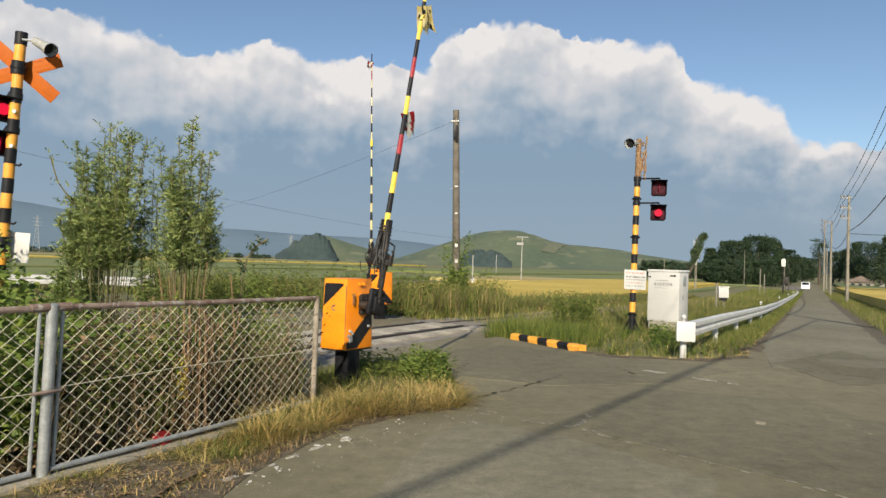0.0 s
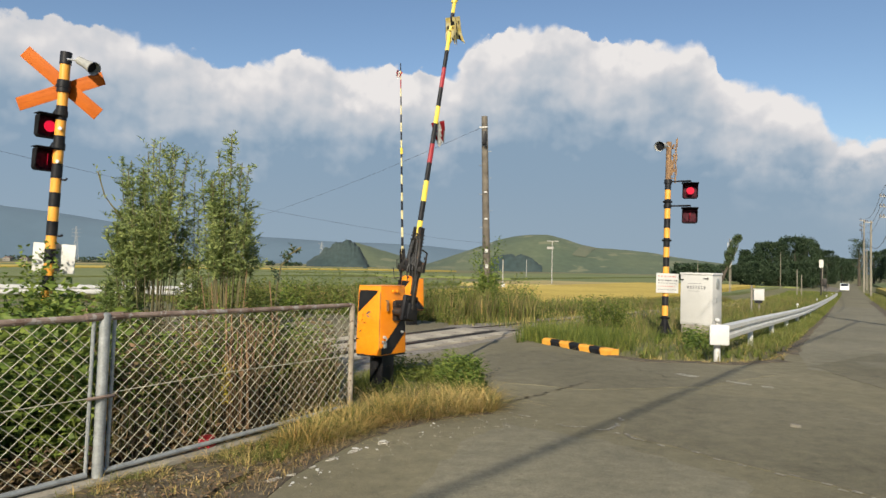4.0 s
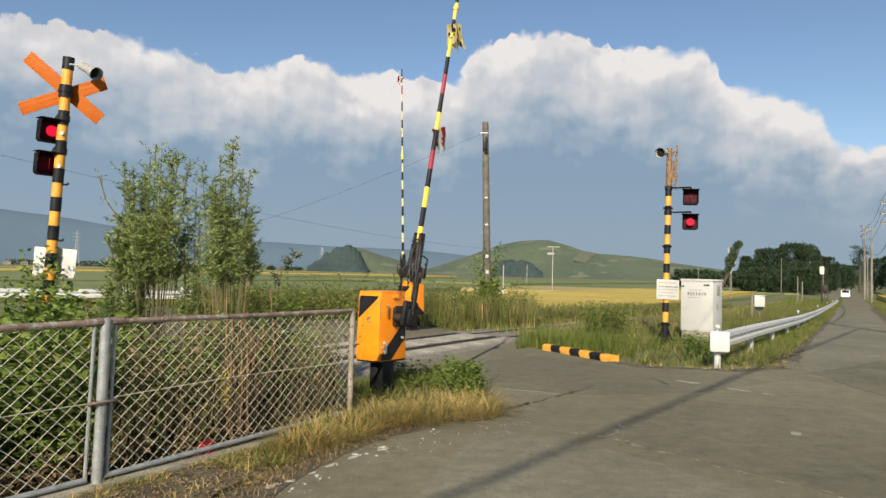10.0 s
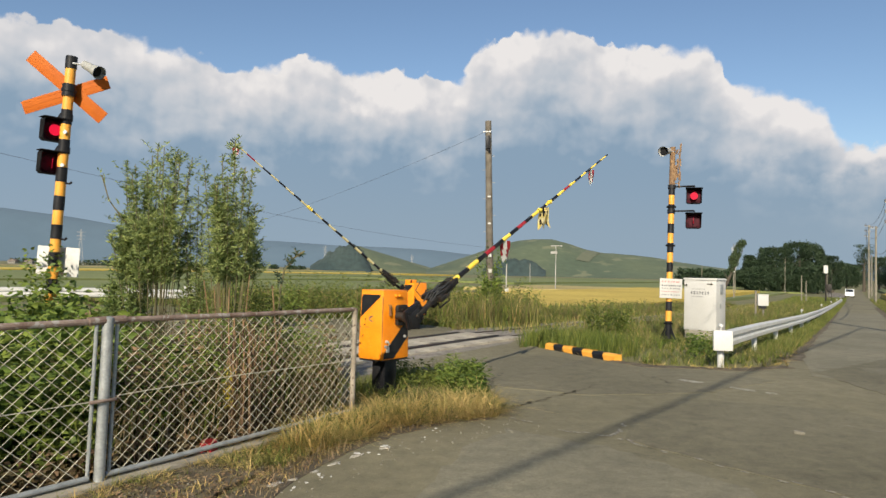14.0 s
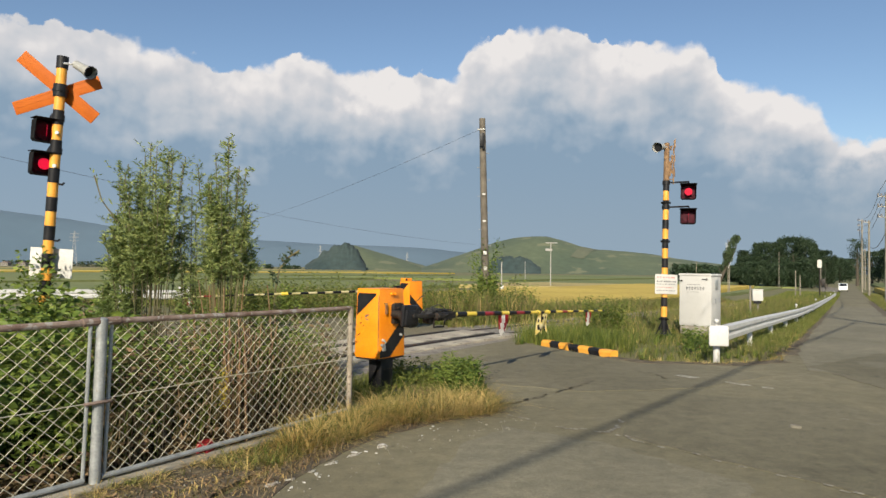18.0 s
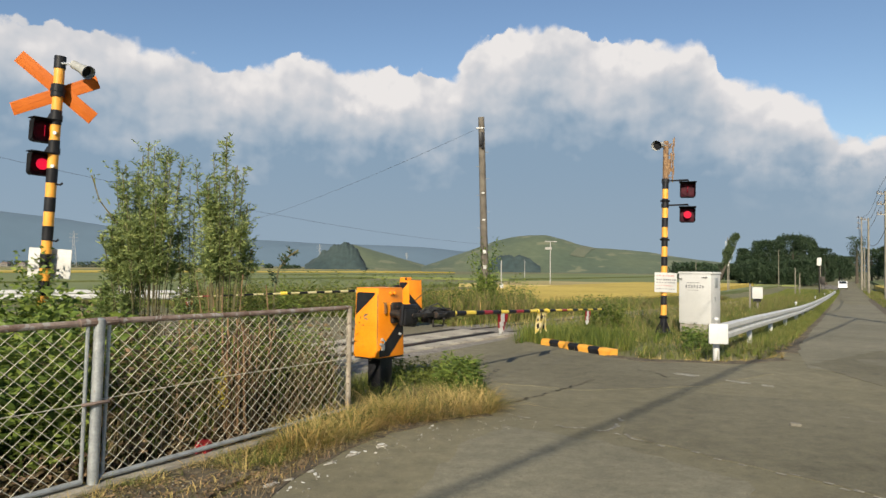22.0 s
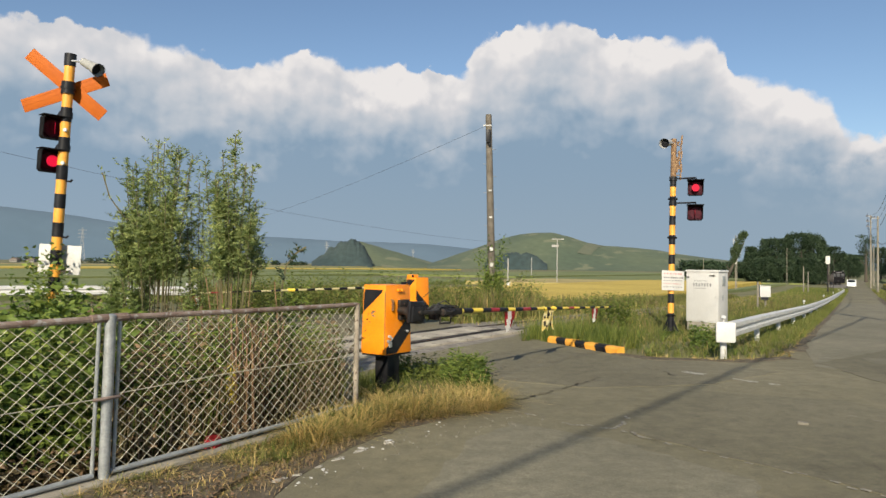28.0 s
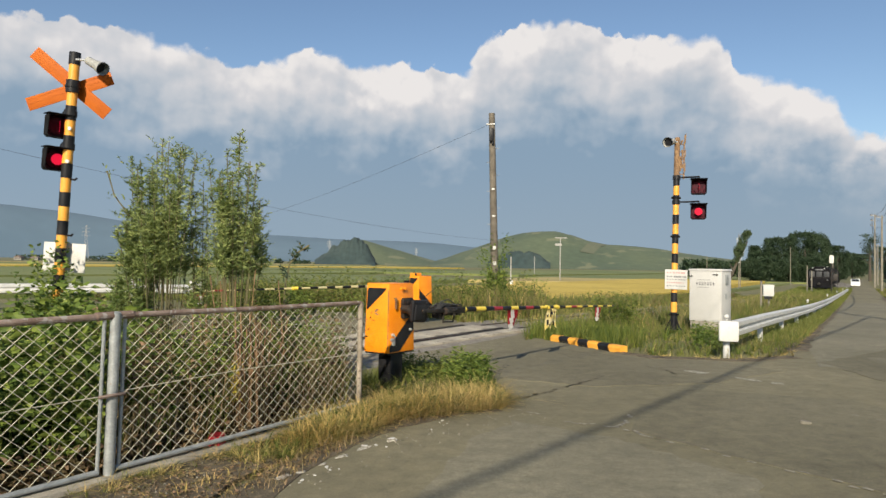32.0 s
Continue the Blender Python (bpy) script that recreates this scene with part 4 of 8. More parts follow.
def lamp(parent, m, toward):
    """A hooded flashing lamp; its lit disc turns on an upright axle inside the hood."""
    b = bmesh.new()
    s, d = 0.185, 0.20
    out, inn = [], []
    prof = [(-s, -s * 0.8), (-s * 0.8, -s), (s * 0.8, -s), (s, -s * 0.8), (s, s * 0.85), (s * 0.85, s), (-s * 0.85, s), (-s, s * 0.85)]
    for (px, pz) in prof:
        front = -d if pz > 0 else -d * 0.75
        out.append((b.verts.new((px, 0.03, pz)), b.verts.new((px, front, pz))))
        inn.append((b.verts.new((px * 0.94, 0.0, pz * 0.94)), b.verts.new((px * 0.94, front, pz * 0.94))))
    n = len(prof)
    for i in range(n):
        j = (i + 1) % n
        b.faces.new((out[i][0], out[j][0], out[j][1], out[i][1]))
        b.faces.new((inn[i][1], inn[j][1], inn[j][0], inn[i][0]))
        b.faces.new((out[i][1], out[j][1], inn[j][1], inn[i][1]))
    b.faces.new([o[0] for o in out])
    b.faces.new([o[0] for o in inn])
    bm_box(b, 0, -0.10, s + 0.008, 2.2 * s, 0.30, 0.014, bevel=0.004)
    bmesh.ops.recalc_face_normals(b, faces=b.faces[:])
    bmesh.ops.transform(b, matrix=m, verts=b.verts[:])
    case = part("lamp_hood", b, HOODBLACK, parent, "black hooded lamp case")
    b = bmesh.new()
    bm_box(b, 0, -0.006, 0, 0.335, 0.01, 0.335, bevel=0.003)
    bmesh.ops.transform(b, matrix=m, verts=b.verts[:])
    part("reflector", b, LENS, case, "dark red backing plate")
    b = bmesh.new()
    bm_cyl(b, (0, -0.002, 0), (0, -0.03, 0), 0.150, 0.145, 24)
    bmesh.ops.transform(b, matrix=m, verts=b.verts[:])
    part("lens", b, LENS, case, "dark red glass lens")
    b = bmesh.new()
    bm_cyl(b, (0, -0.002, 0), (0, 0.002, 0), 0.092, 0.092, 24)
    disc = part("lit_disc", b, REDGLOW, parent, "glowing red light")
    place_m = m @ Matrix.Translation((0, -0.135, 0))
    LAMPS.append((disc, place_m, toward))
    return len(LAMPS) - 1


def signal(base, top, height, bands, label, width=0.075):
    ax = (Vector(top) - Vector(base)).normalized()
    q = ax.to_track_quat("Z", "Y").to_matrix().to_4x4()
    X = Vector((1, 0, 0)) - ax * ax.x
    X.normalize()
    Y = ax.cross(X)
    m = Matrix((X.to_4d(), Y.to_4d(), ax.to_4d(), (0, 0, 0, 1))).transposed()
    for k in range(3):
        m[3][k] = 0.0
    m[3][3] = 1.0
    m.translation = base
    g = empty("crossing_signal", m, label, "crossing signal", "level-crossing signals")
    b = bmesh.new()
    bm_cyl(b, (0, 0, 0), (0, 0, height), width, width * 0.97, 16)
    part("pole", b, YELLOW, g, "orange-yellow painted steel pole")
    for z in bands:
        b = bmesh.new()
        bm_cyl(b, (0, 0, z - 0.118), (0, 0, z + 0.118), width + 0.003, width + 0.003, 16)
        part("black_band", b, BLACK, g)
    for z in (bands[::2] if width < 0.08 else ()):
        b = bmesh.new()
        bm_cyl(b, (0, 0, z + 0.03), (0, 0, z + 0.085), width + 0.016, width + 0.016, 16)
        for sx in (-1, 1):
            bm_box(b, sx * (width + 0.022), 0, z + 0.057, 0.04, 0.05, 0.045, bevel=0.006)
        part("collar", b, HOODBLACK, g, "black bolted steel collar")
    b = bmesh.new()
    for k in range(4):
        t = math.pi / 4 + k * math.pi / 2
        bm_poly(b, [(0.06 * math.cos(t), 0.06 * math.sin(t), 0.34), (0.20 * math.cos(t), 0.20 * math.sin(t), 0.02), (0.15 * math.cos(t), 0.15 * math.sin(t), 0.02), (0.06 * math.cos(t), 0.06 * math.sin(t), 0.20)], (-0.02 * math.sin(t), 0.02 * math.cos(t), 0))
        bm_box(b, 0.18 * math.cos(t), 0.18 * math.sin(t), 0.02, 0.07, 0.07, 0.04, bevel=0.006)
    bm_cyl(b, (0, 0, 0), (0, 0, 0.44), width + 0.004, width + 0.004, 16)
    part("foot", b, BLACK, g, "black ribbed foot")
    return g


def horn(parent, start, end, mouth, r=0.10):
    """A loudspeaker horn on a bracket."""
    b = bmesh.new()
    tube(b, [start, end], 0.018, 8)
    part("bracket", b, CHROME, parent, "bright metal bracket")
    b = bmesh.new()
    a, c = Vector(end), Vector(mouth)
    mid = a.lerp(c, 0.55)
    bm_cyl(b, a, mid, r * 0.62, r * 0.70, 16)
    bm_cyl(b, mid, c, r * 0.70, r, 16, caps=False)
    part("horn", b, HORN, parent, "grey loudspeaker horn")
    b = bmesh.new()
    bm_cyl(b, mid.lerp(c, 0.5), mid.lerp(c, 0.55), r * 0.80, r * 0.82, 16)
    bm_cyl(b, mid.lerp(c, 0.97), c + (c - a).normalized() * 0.012, r * 1.04, r * 1.04, 16, caps=False)
    part("horn_mouth", b, BLACK, parent, "black horn mouth")


def plate_sign(parent, cx, y, z0, z1, wdt, rot, text=True):
    m = pose(cx, y, (z0 + z1) / 2, 0, 0, rot)
    b = bmesh.new()
    bm_box(b, 0, 0, 0, wdt, 0.012, z1 - z0, bevel=0.004)
    bmesh.ops.transform(b, matrix=m, verts=b.verts[:])
    plate = part("sign_plate", b, BOARD, parent, "white enamel notice plate")
    b = bmesh.new()
    bm_box(b, 0, 0.02, 0.1, wdt * 0.9, 0.02, 0.03)
    bm_box(b, 0, 0.02, -0.1, wdt * 0.9, 0.02, 0.03)
    bmesh.ops.transform(b, matrix=m, verts=b.verts[:])
    part("bracket", b, GALV, parent)
    return plate, m


# right-hand post, near side of the track
sig_r = signal((5.63, 17.17, 0), (5.74, 17.31, 4.86), 3.86, (0.33, 0.82, 1.31, 1.80, 2.29, 2.78, 3.27, 3.75), "black and yellow crossing signal with red lamps and rusted top")
b = bmesh.new()
bm_cyl(b, (0, 0, 3.84), (0, 0, 4.86), 0.072, 0.066, 14)
part("rusted_top", b, PEEL, sig_r, "rusty peeling top of the pole")
rnd = random.Random(11)
for i in range(16):
    z = rnd.uniform(3.92, 4.7)
    x0 = 0.05 + rnd.uniform(-0.05, 0.11)
    p = Vector((x0, -0.055, z))
    dz = rnd.uniform(0.10, 0.30)
    wd = rnd.uniform(0.02, 0.05)
    b = bmesh.new()
    bm_poly(b, [p, p + Vector((wd, 0, 0.02)), p + Vector((wd + rnd.uniform(-0.02, 0.05), -0.02, dz)), p + Vector((rnd.uniform(-0.02, 0.03), -0.02, dz * 0.8))], (0, 0.006, 0))
    part("torn_strip", b, PEEL, sig_r, "weathered strip of a torn board")
for i in range(5):
    z = 3.90 + i * 0.19
    b = bmesh.new()
    bm_box(b, 0.17 + 0.02 * (i % 2), -0.03, z, 0.035, 0.02, 0.18)
    bm_box(b, 0.10, -0.02, z + 0.03, 0.16, 0.012, 0.02)
    part("torn_strip", b, PEEL, sig_r)
horn(sig_r, (0, -0.05, 4.74), (-0.14, -0.1, 4.74), (-0.36, -0.36, 4.66), 0.125)
for z in (3.84, 3.215):
    b = bmesh.new()
    tube(b, [(0, -0.02, z), (0.54, -0.10, z + 0.03), (0.56, -0.10, z - 0.06)], 0.024, 8)
    bm_cyl(b, (0, 0, z - 0.05), (0, 0, z + 0.05), 0.095, 0.095, 14)
    part("lamp_arm", b, BLACK, sig_r)
    lamp(sig_r, pose(0.53, -0.10, z - 0.24, 0, 0, -18), 88)
pl, pm = plate_sign(sig_r, 0.01, -0.10, 1.02, 1.51, 0.64, 16)
rnd = random.Random(5)
for row, (z, mat) in enumerate(((0.17, REDBAR), (0.07, TEXTBAR), (0.0, TEXTBAR), (-0.08, REDBAR), (-0.16, TEXTBAR))):
    x = -0.27
    while x < 0.25:
        ln = rnd.uniform(0.025, 0.05)
        b = bmesh.new()
        bm_box(b, x + ln / 2, -0.0085, z, ln, 0.003, 0.036 if row < 2 else 0.022)
        bmesh.ops.transform(b, matrix=pm, verts=b.verts[:])
        part("lettering", b, mat, pl, "unreadable printed character")
        x += ln + rnd.uniform(0.012, 0.05)

# left-hand post, far side of the track
sig_l = signal((-6.50, 11.20, 0), (-6.21, 11.11, 4.97), 4.9, (0.30, 0.75, 1.20, 1.64, 2.09, 2.56, 3.03, 3.49, 3.98), "black and yellow crossing signal with an orange crossbuck", 0.082)
b = bmesh.new()
bm_cyl(b, (0, 0, 4.78), (0, 0, 4.98), 0.090, 0.090, 16)
part("pole_cap", b, BLACK, sig_l)
b = bmesh.new()
bm_cyl(b, (0, 0, 4.32), (0, 0, 4.52), 0.105, 0.105, 16)
bm_cyl(b, (0, 0, 4.40), (0, 0, 4.44), 0.118, 0.118, 16)
part("crossbuck_clamp", b, BLACK, sig_l)
for ang, ln in ((37.0, 1.54), (-23.5, 1.43)):
    b = bmesh.new()
    m = pose(0, 0.13 if ang > 0 else 0.15, 4.42, 0, ang, 6)
    bm_box(b, -0.13, 0, 0, ln, 0.012, 0.222, bevel=0.003)
    for k in (-0.075, 0, 0.075):
        bm_box(b, -0.13, -0.006, k, ln * 0.98, 0.006, 0.010)
    bmesh.ops.transform(b, matrix=m, verts=b.verts[:])
    part("crossbuck_board", b, XBOARD, sig_l, "orange-red ribbed back of a crossbuck board")
horn(sig_l, (0, -0.05, 4.86), (0.26, -0.07, 4.85), (0.58, -0.20, 4.70), 0.108)
for z in (3.74, 3.20):
    b = bmesh.new()
    tube(b, [(0, 0, z + 0.27), (-0.10, 0.02, z + 0.28), (-0.14, 0.02, z + 0.20)], 0.03, 8)
    bm_cyl(b, (0, 0, z + 0.18), (0, 0, z + 0.28), 0.098, 0.098, 14)
    part("lamp_arm", b, BLACK, sig_l)
    lamp(sig_l, pose(-0.21, 0.0, z, 0, 0, 46), 74)
    b = bmesh.new()
    bm_cyl(b, (0.05, -0.08, z - 0.02), (0.05, -0.10, z - 0.02), 0.03, 0.03, 10)
    part("inspection_cap", b, CHROME, sig_l)
for z in (2.9, 1.98):
    b = bmesh.new()
    tube(b, [(0, 0, z), (0.16, -0.02, z - 0.01), (0.19, -0.02, z + 0.02)], 0.018, 6)
    part("step_bolt", b, BLACK, sig_l)
pl, pm = plate_sign(sig_l, 0.0, 0.12, 1.36, 1.84, 0.68, 4)

# ---- crossing equipment beside the road ----
def cabinet():
    g = empty("relay_cabinet", pose(6.98, 18.32, 0, 0, 0, -43), "white steel relay cabinet standing in grass", "cabinet")
    b = bmesh.new()
    bm_box(b, 0, 0, 0.05, 0.82, 0.60, 0.26, bevel=0.01)
    part("plinth", b, CONCRETE, g, "concrete plinth")
    b = bmesh.new()
    bm_box(b, 0, 0, 0.83, 0.86, 0.64, 1.34, bevel=0.012)
    part("body", b, CABPAINT, g)
    b = bmesh.new()
    bm_box(b, 0, 0, 1.515, 0.92, 0.70, 0.05, bevel=0.012, taper=0.96)
    part("roof", b, CABPAINT, g)
    b = bmesh.new()
    bm_box(b, 0, -0.325, 0.83, 0.83, 0.012, 1.27, bevel=0.005)
    d = part("door", b, CABPAINT, g)
    b = bmesh.new()
    bm_box(b, 0.37, -0.338, 0.85, 0.025, 0.014, 0.10, bevel=0.004)
    part("handle", b, CABPAINT, d)
    for x, z, wd in ((0.27, 1.39, 0.15), (-0.385, 1.345, 0.10)):
        b = bmesh.new()
        bm_box(b, x, -0.345, z, wd, 0.016, 0.022, bevel=0.004)
        bm_cyl(b, (x + wd * 0.3, -0.355, z - 0.03), (x + wd * 0.3, -0.355, z + 0.03), 0.010, 0.010, 8)
        part("hinge", b, IRON, g, "dark iron hinge strap")
    for k in range(7):
        b = bmesh.new()
        bm_box(b, -0.22 + 0.074 * k, -0.333, 1.15, 0.012, 0.004, 0.100)
        bm_box(b, -0.22 + 0.074 * k, -0.333, 1.175 if k % 2 else 1.165, 0.056, 0.004, 0.014)
        bm_box(b, -0.22 + 0.074 * k, -0.333, 1.125 if k % 3 else 1.14, 0.050, 0.004, 0.014)
        part("lettering", b, TEXTBAR, g, "unreadable dark lettering")
    for k in range(9):
        for x, z, wd, ht in ((-0.20 + 0.04 * k, 1.25, 0.024, 0.016), (-0.20 + 0.036 * k, 1.05, 0.022, 0.012)):
            b = bmesh.new()
            bm_box(b, x, -0.333, z, wd, 0.004, ht)
            part("lettering", b, TEXTBAR, g, "unreadable small print")
    b = bmesh.new()
    bm_box(b, 0.437, 0.02, 1.25, 0.014, 0.20, 0.26, bevel=0.004)
    part("vent", b, GALV, g, "grey louvred vent")
    b = bmesh.new()
    bm_box(b, 0.437, -0.05, 0.82, 0.014, 0.06, 0.12, bevel=0.004)
    part("lock", b, GALV, g, "grey lock plate")


cabinet()


def beam(points, top, name, label, every, group):
    """A white corrugated guard rail on round posts."""
    g = empty(name, Matrix.Identity(4), label, "guard rail", group)
    prof = [(0.0, 0.0), (0.03, -0.015), (0.070, -0.035), (0.075, -0.105), (0.03, -0.135), (0.03, -0.175), (0.075, -0.205), (0.070, -0.275), (0.03, -0.30), (0.0, -0.315)]
    pts = [Vector((x, y, land(x, y))) for x, y in points]
    b = bmesh.new()
    rings = []
    for i, p in enumerate(pts):
        d = (pts[min(i + 1, len(pts) - 1)] - pts[max(i - 1, 0)]).normalized()
        side = Vector((d.y, -d.x, 0)).normalized()
        rings.append([[b.verts.new(p + side * (o + e) + Vector((0, 0, top - 0.13 * min(1, i / 8) + z))) for o, z in prof] for e in (0.0, -0.006)])
    for r0, r1 in zip(rings[:-1], rings[1:]):
        for k in range(len(prof) - 1):
            b.faces.new((r0[0][k], r0[0][k + 1], r1[0][k + 1], r1[0][k]))
            b.faces.new((r1[1][k], r1[1][k + 1], r0[1][k + 1], r0[1][k]))
    for r in (rings[0], rings[-1]):
        for k in range(len(prof) - 1):
            b.faces.new((r[0][k], r[1][k], r[1][k + 1], r[0][k + 1]))
    for r0, r1 in zip(rings[:-1], rings[1:]):
        for k in (0, len(prof) - 1):
            b.faces.new((r0[0][k], r1[0][k], r1[1][k], r0[1][k]))
    bmesh.ops.recalc_face_normals(b, faces=b.faces[:])
    part("beam", b, WHITE, g, "white painted corrugated steel beam")
    run, nxt, count = 0.0, 0.12, 0
    for a, c in zip(pts[:-1], pts[1:]):
        ln = (c - a).length
        while nxt <= run + ln:
            p = a.lerp(c, (nxt - run) / ln)
            d = (c - a).normalized()
            off = Vector((-d.y, d.x, 0)) * 0.06
            b = bmesh.new()
            bm_cyl(b, p + off + Vector((0, 0, -0.2)), p + off + Vector((0, 0, top - 0.16)), 0.057, 0.057, 12)
            post = part("post", b, WHITE, g)
            if count % 4 == 0:
                b = bmesh.new()
                bm_cyl(b, p + off + Vector((0, 0, top - 0.04)), p + off + Vector((0, 0, top + 0.05)), 0.02, 0.02, 8)
                bm_ball(b, p + off + Vector((0, 0, top + 0.06)), 0.05, 12, 0.9)
                part("reflector_knob", b, WHITE, post, "white round delineator")
            count += 1
            nxt += every
        run += ln
    return g, pts


gr_pts = [(4.91, 12.03)] + [(5.03 + 2.11 * k, 12.21 + 3.36 * k) for k in range(0, 5)] + [road_xy(29 + 4 * k, 1.66 - 0.012 * k) for k in range(1, 18)]
gr, gp = beam(gr_pts, 0.66, "guard_rail", "white guard rail with round posts along the lane", 3.98, "guard rails")
b = bmesh.new()
m = pose(4.90, 12.00, 0.475, 0, 0, -14)
bm_box(b, 0, 0, 0, 0.33, 0.09, 0.36, bevel=0.035)
bmesh.ops.transform(b, matrix=m, verts=b.verts[:])
part("end_terminal", b, WHITE, gr, "flat white end terminal")
gl, _ = beam([(-24, 14.5), (-18, 17.6), (-13.3, 20.5), (-11, 22.0), (-8.9, 23.4)], 0.82, "guard_rail", "white guard rail beyond the track, half hidden by weeds", 3.9, "guard rails")
b = bmesh.new()
bm_box(b, 0, 0, 0, 0.40, 0.10, 0.38, bevel=0.04)
bmesh.ops.transform(b, matrix=pose(-8.75, 23.48, 0.66, 0, 0, 30), verts=b.verts[:])
part("end_terminal", b, WHITE, gl, "rounded white end terminal")


def kerb():
    a, c = Vector((2.16, 14.50, 0)), Vector((3.16, 12.62, 0))
    d = (c - a).normalized()
    s = Vector((-d.y, d.x, 0)) * -1
    g = empty("striped_kerb", Matrix.Translation(a), "yellow and black striped concrete kerb block", "kerb")
    n = 7
    L = (c - a).length
    for i in range(n):
        b = bmesh.new()
        x0, x1 = L * i / n, L * (i + 1) / n
        sh = 0.10
        def pt(x, w, z):
            k = 1 if 0.01 < x < L - 0.01 else 0
            return d * (x - sh * z / 0.16 * k * 0.7) + s * w + Vector((0, 0, z))
        pr = [(0.0, -0.02), (0.0, 0.07), (-0.05, 0.11), (-0.18, 0.11), (-0.18, -0.02)]
        r0 = [b.verts.new(pt(x0 + 0.002, w, z)) for w, z in pr]
        r1 = [b.verts.new(pt(x1 - 0.002, w, z)) for w, z in pr]
        for k in range(len(pr)):
            j = (k + 1) % len(pr)
            b.faces.new((r0[k], r0[j], r1[j], r1[k]))
        b.faces.new(r0)
        b.faces.new(r1[::-1])
        bmesh.ops.recalc_face_normals(b, faces=b.faces[:])
        part("yellow_block" if i % 2 == 0 else "black_block", b, YELLOW if i % 2 == 0 else BLACK, g)


kerb()


# ---- chain-link fence ----
def fence():
    P0, P1 = Vector((-2.46, 4.97, 0)), Vector((-0.95, 7.31, 0))
    d = (P1 - P0).normalized()
    PL = P0 - d * 2.6
    g = empty("chain_link_fence", Matrix.Translation(P0), "galvanised chain-link fence with a rusty top rail", "fence")
    def at(x, z, o=0.0):                           # metres along the fence from the main post
        return d * x + Vector((d.y, -d.x, 0)) * o + Vector((0, 0, z))

    L = (P1 - P0).length
    b = bmesh.new()
    bm_cyl(b, at(0.0, -0.1), at(0.03, 1.19), 0.040, 0.040, 16)
    bm_ball(b, at(0.03, 1.19), 0.041, 14, 0.5)
    part("main_post", b, GALV, g, "grey galvanised round post")
    for x in (-0.085, 0.075):
        b = bmesh.new()
        bm_cyl(b, at(x, 0.06), at(x + 0.03, 1.17), 0.014, 0.014, 8)
        part("frame_upright", b, GALV, g)
    b = bmesh.new()
    bm_cyl(b, at(L, -0.05), at(L + 0.01, 1.17), 0.030, 0.030, 12)
    part("end_post", b, ENDPOST, g, "thin weathered brown-grey end post")
    b = bmesh.new()
    tube(b, [at(-2.6, 1.165), at(0.0, 1.175), at(0.10, 1.18)], 0.024, 10)
    part("top_rail", b, RUST, g, "rusty brown top rail")
    b = bmesh.new()
    tube(b, [at(0.06, 1.18), at(1.3, 1.166), at(L, 1.16)], 0.022, 10)
    part("top_rail", b, RUST, g)
    b = bmesh.new()
    bm_cyl(b, at(-0.12, 1.178), at(0.16, 1.18), 0.031, 0.031, 10)
    part("rail_sleeve", b, RUST, g, "rusty sleeve over the joint")
    b = bmesh.new()
    tube(b, [at(-2.6, 0.05), at(-0.08, 0.06)], 0.020, 10)
    part("bottom_rail", b, GALV, g)
    b = bmesh.new()
    tube(b, [at(0.05, 0.06), at(L * 0.98, 0.09)], 0.020, 10)
    part("bottom_rail", b, GALV, g)
    b = bmesh.new()
    tube(b, [at(-0.10, 0.60, 0.02), at(-0.03, 0.605, 0.046), at(0.05, 0.605, 0.046), at(0.10, 0.60, 0.02)], 0.013, 6)
    part("clamp", b, RUST, g, "rusty clamp")
    for z in (0.62,):
        b = bmesh.new()
        tube(b, [at(-2.6, z - 0.02), at(-0.06, z - 0.02)], 0.004, 5)
        tube(b, [at(0.06, z), at(1.2, z + 0.02), at(L, z)], 0.004, 5)
        part("tension_wire", b, WIRE, g)
    # woven wires, slightly out of plane by turns
    for x0, x1, sp in ((-2.6, -0.085, 0.122), (0.075, L, 0.112)):
        b = bmesh.new()
        z0, z1 = 0.07, 1.16
        H = z1 - z0
        n = int((x1 - x0 + H) / sp)
        k_slope = 1.15
        for i in range(n + 1):
            for sgn in (1, -1):
                s = x0 - H * k_slope + i * sp if sgn > 0 else x0 + i * sp
                pa, pb = (s, z0), (s + sgn * H * k_slope, z1)
                # clip to the panel
                ta, tb = 0.0, 1.0
                dx = pb[0] - pa[0]
                lo, hi = sorted(((x0 - pa[0]) / dx, (x1 - pa[0]) / dx))
                ta, tb = max(ta, lo), min(tb, hi)
                if tb - ta < 0.02:
                    continue
                o = 0.004 * sgn
                jig = 0.010 * math.sin(i * 2.3)
                q0 = at(pa[0] + dx * ta, z0 + H * ta, o + jig * 0.3)
                q1 = at(pa[0] + dx * tb, z0 + H * tb, o - jig * 0.3)
                bm_cyl(b, q0, q1, 0.0028, 0.0028, 4, caps=False)
        part("wire_mesh", b, WIRE, g, "diamond-woven galvanised wire")
    # concrete footing
    b = bmesh.new()
    bm_box(b, 0, 0, 0, L + 2.6, 0.16, 0.14, bevel=0.015)
    ang = math.degrees(math.atan2(d.y, d.x))
    c = (PL + P1) / 2 - P0
    bmesh.ops.transform(b, matrix=pose(c.x + 0.015, c.y - 0.01, -0.045, 0, 0, ang), verts=b.verts[:])
    part("footing", b, CONCRETE, g, "low concrete footing strip")


fence()


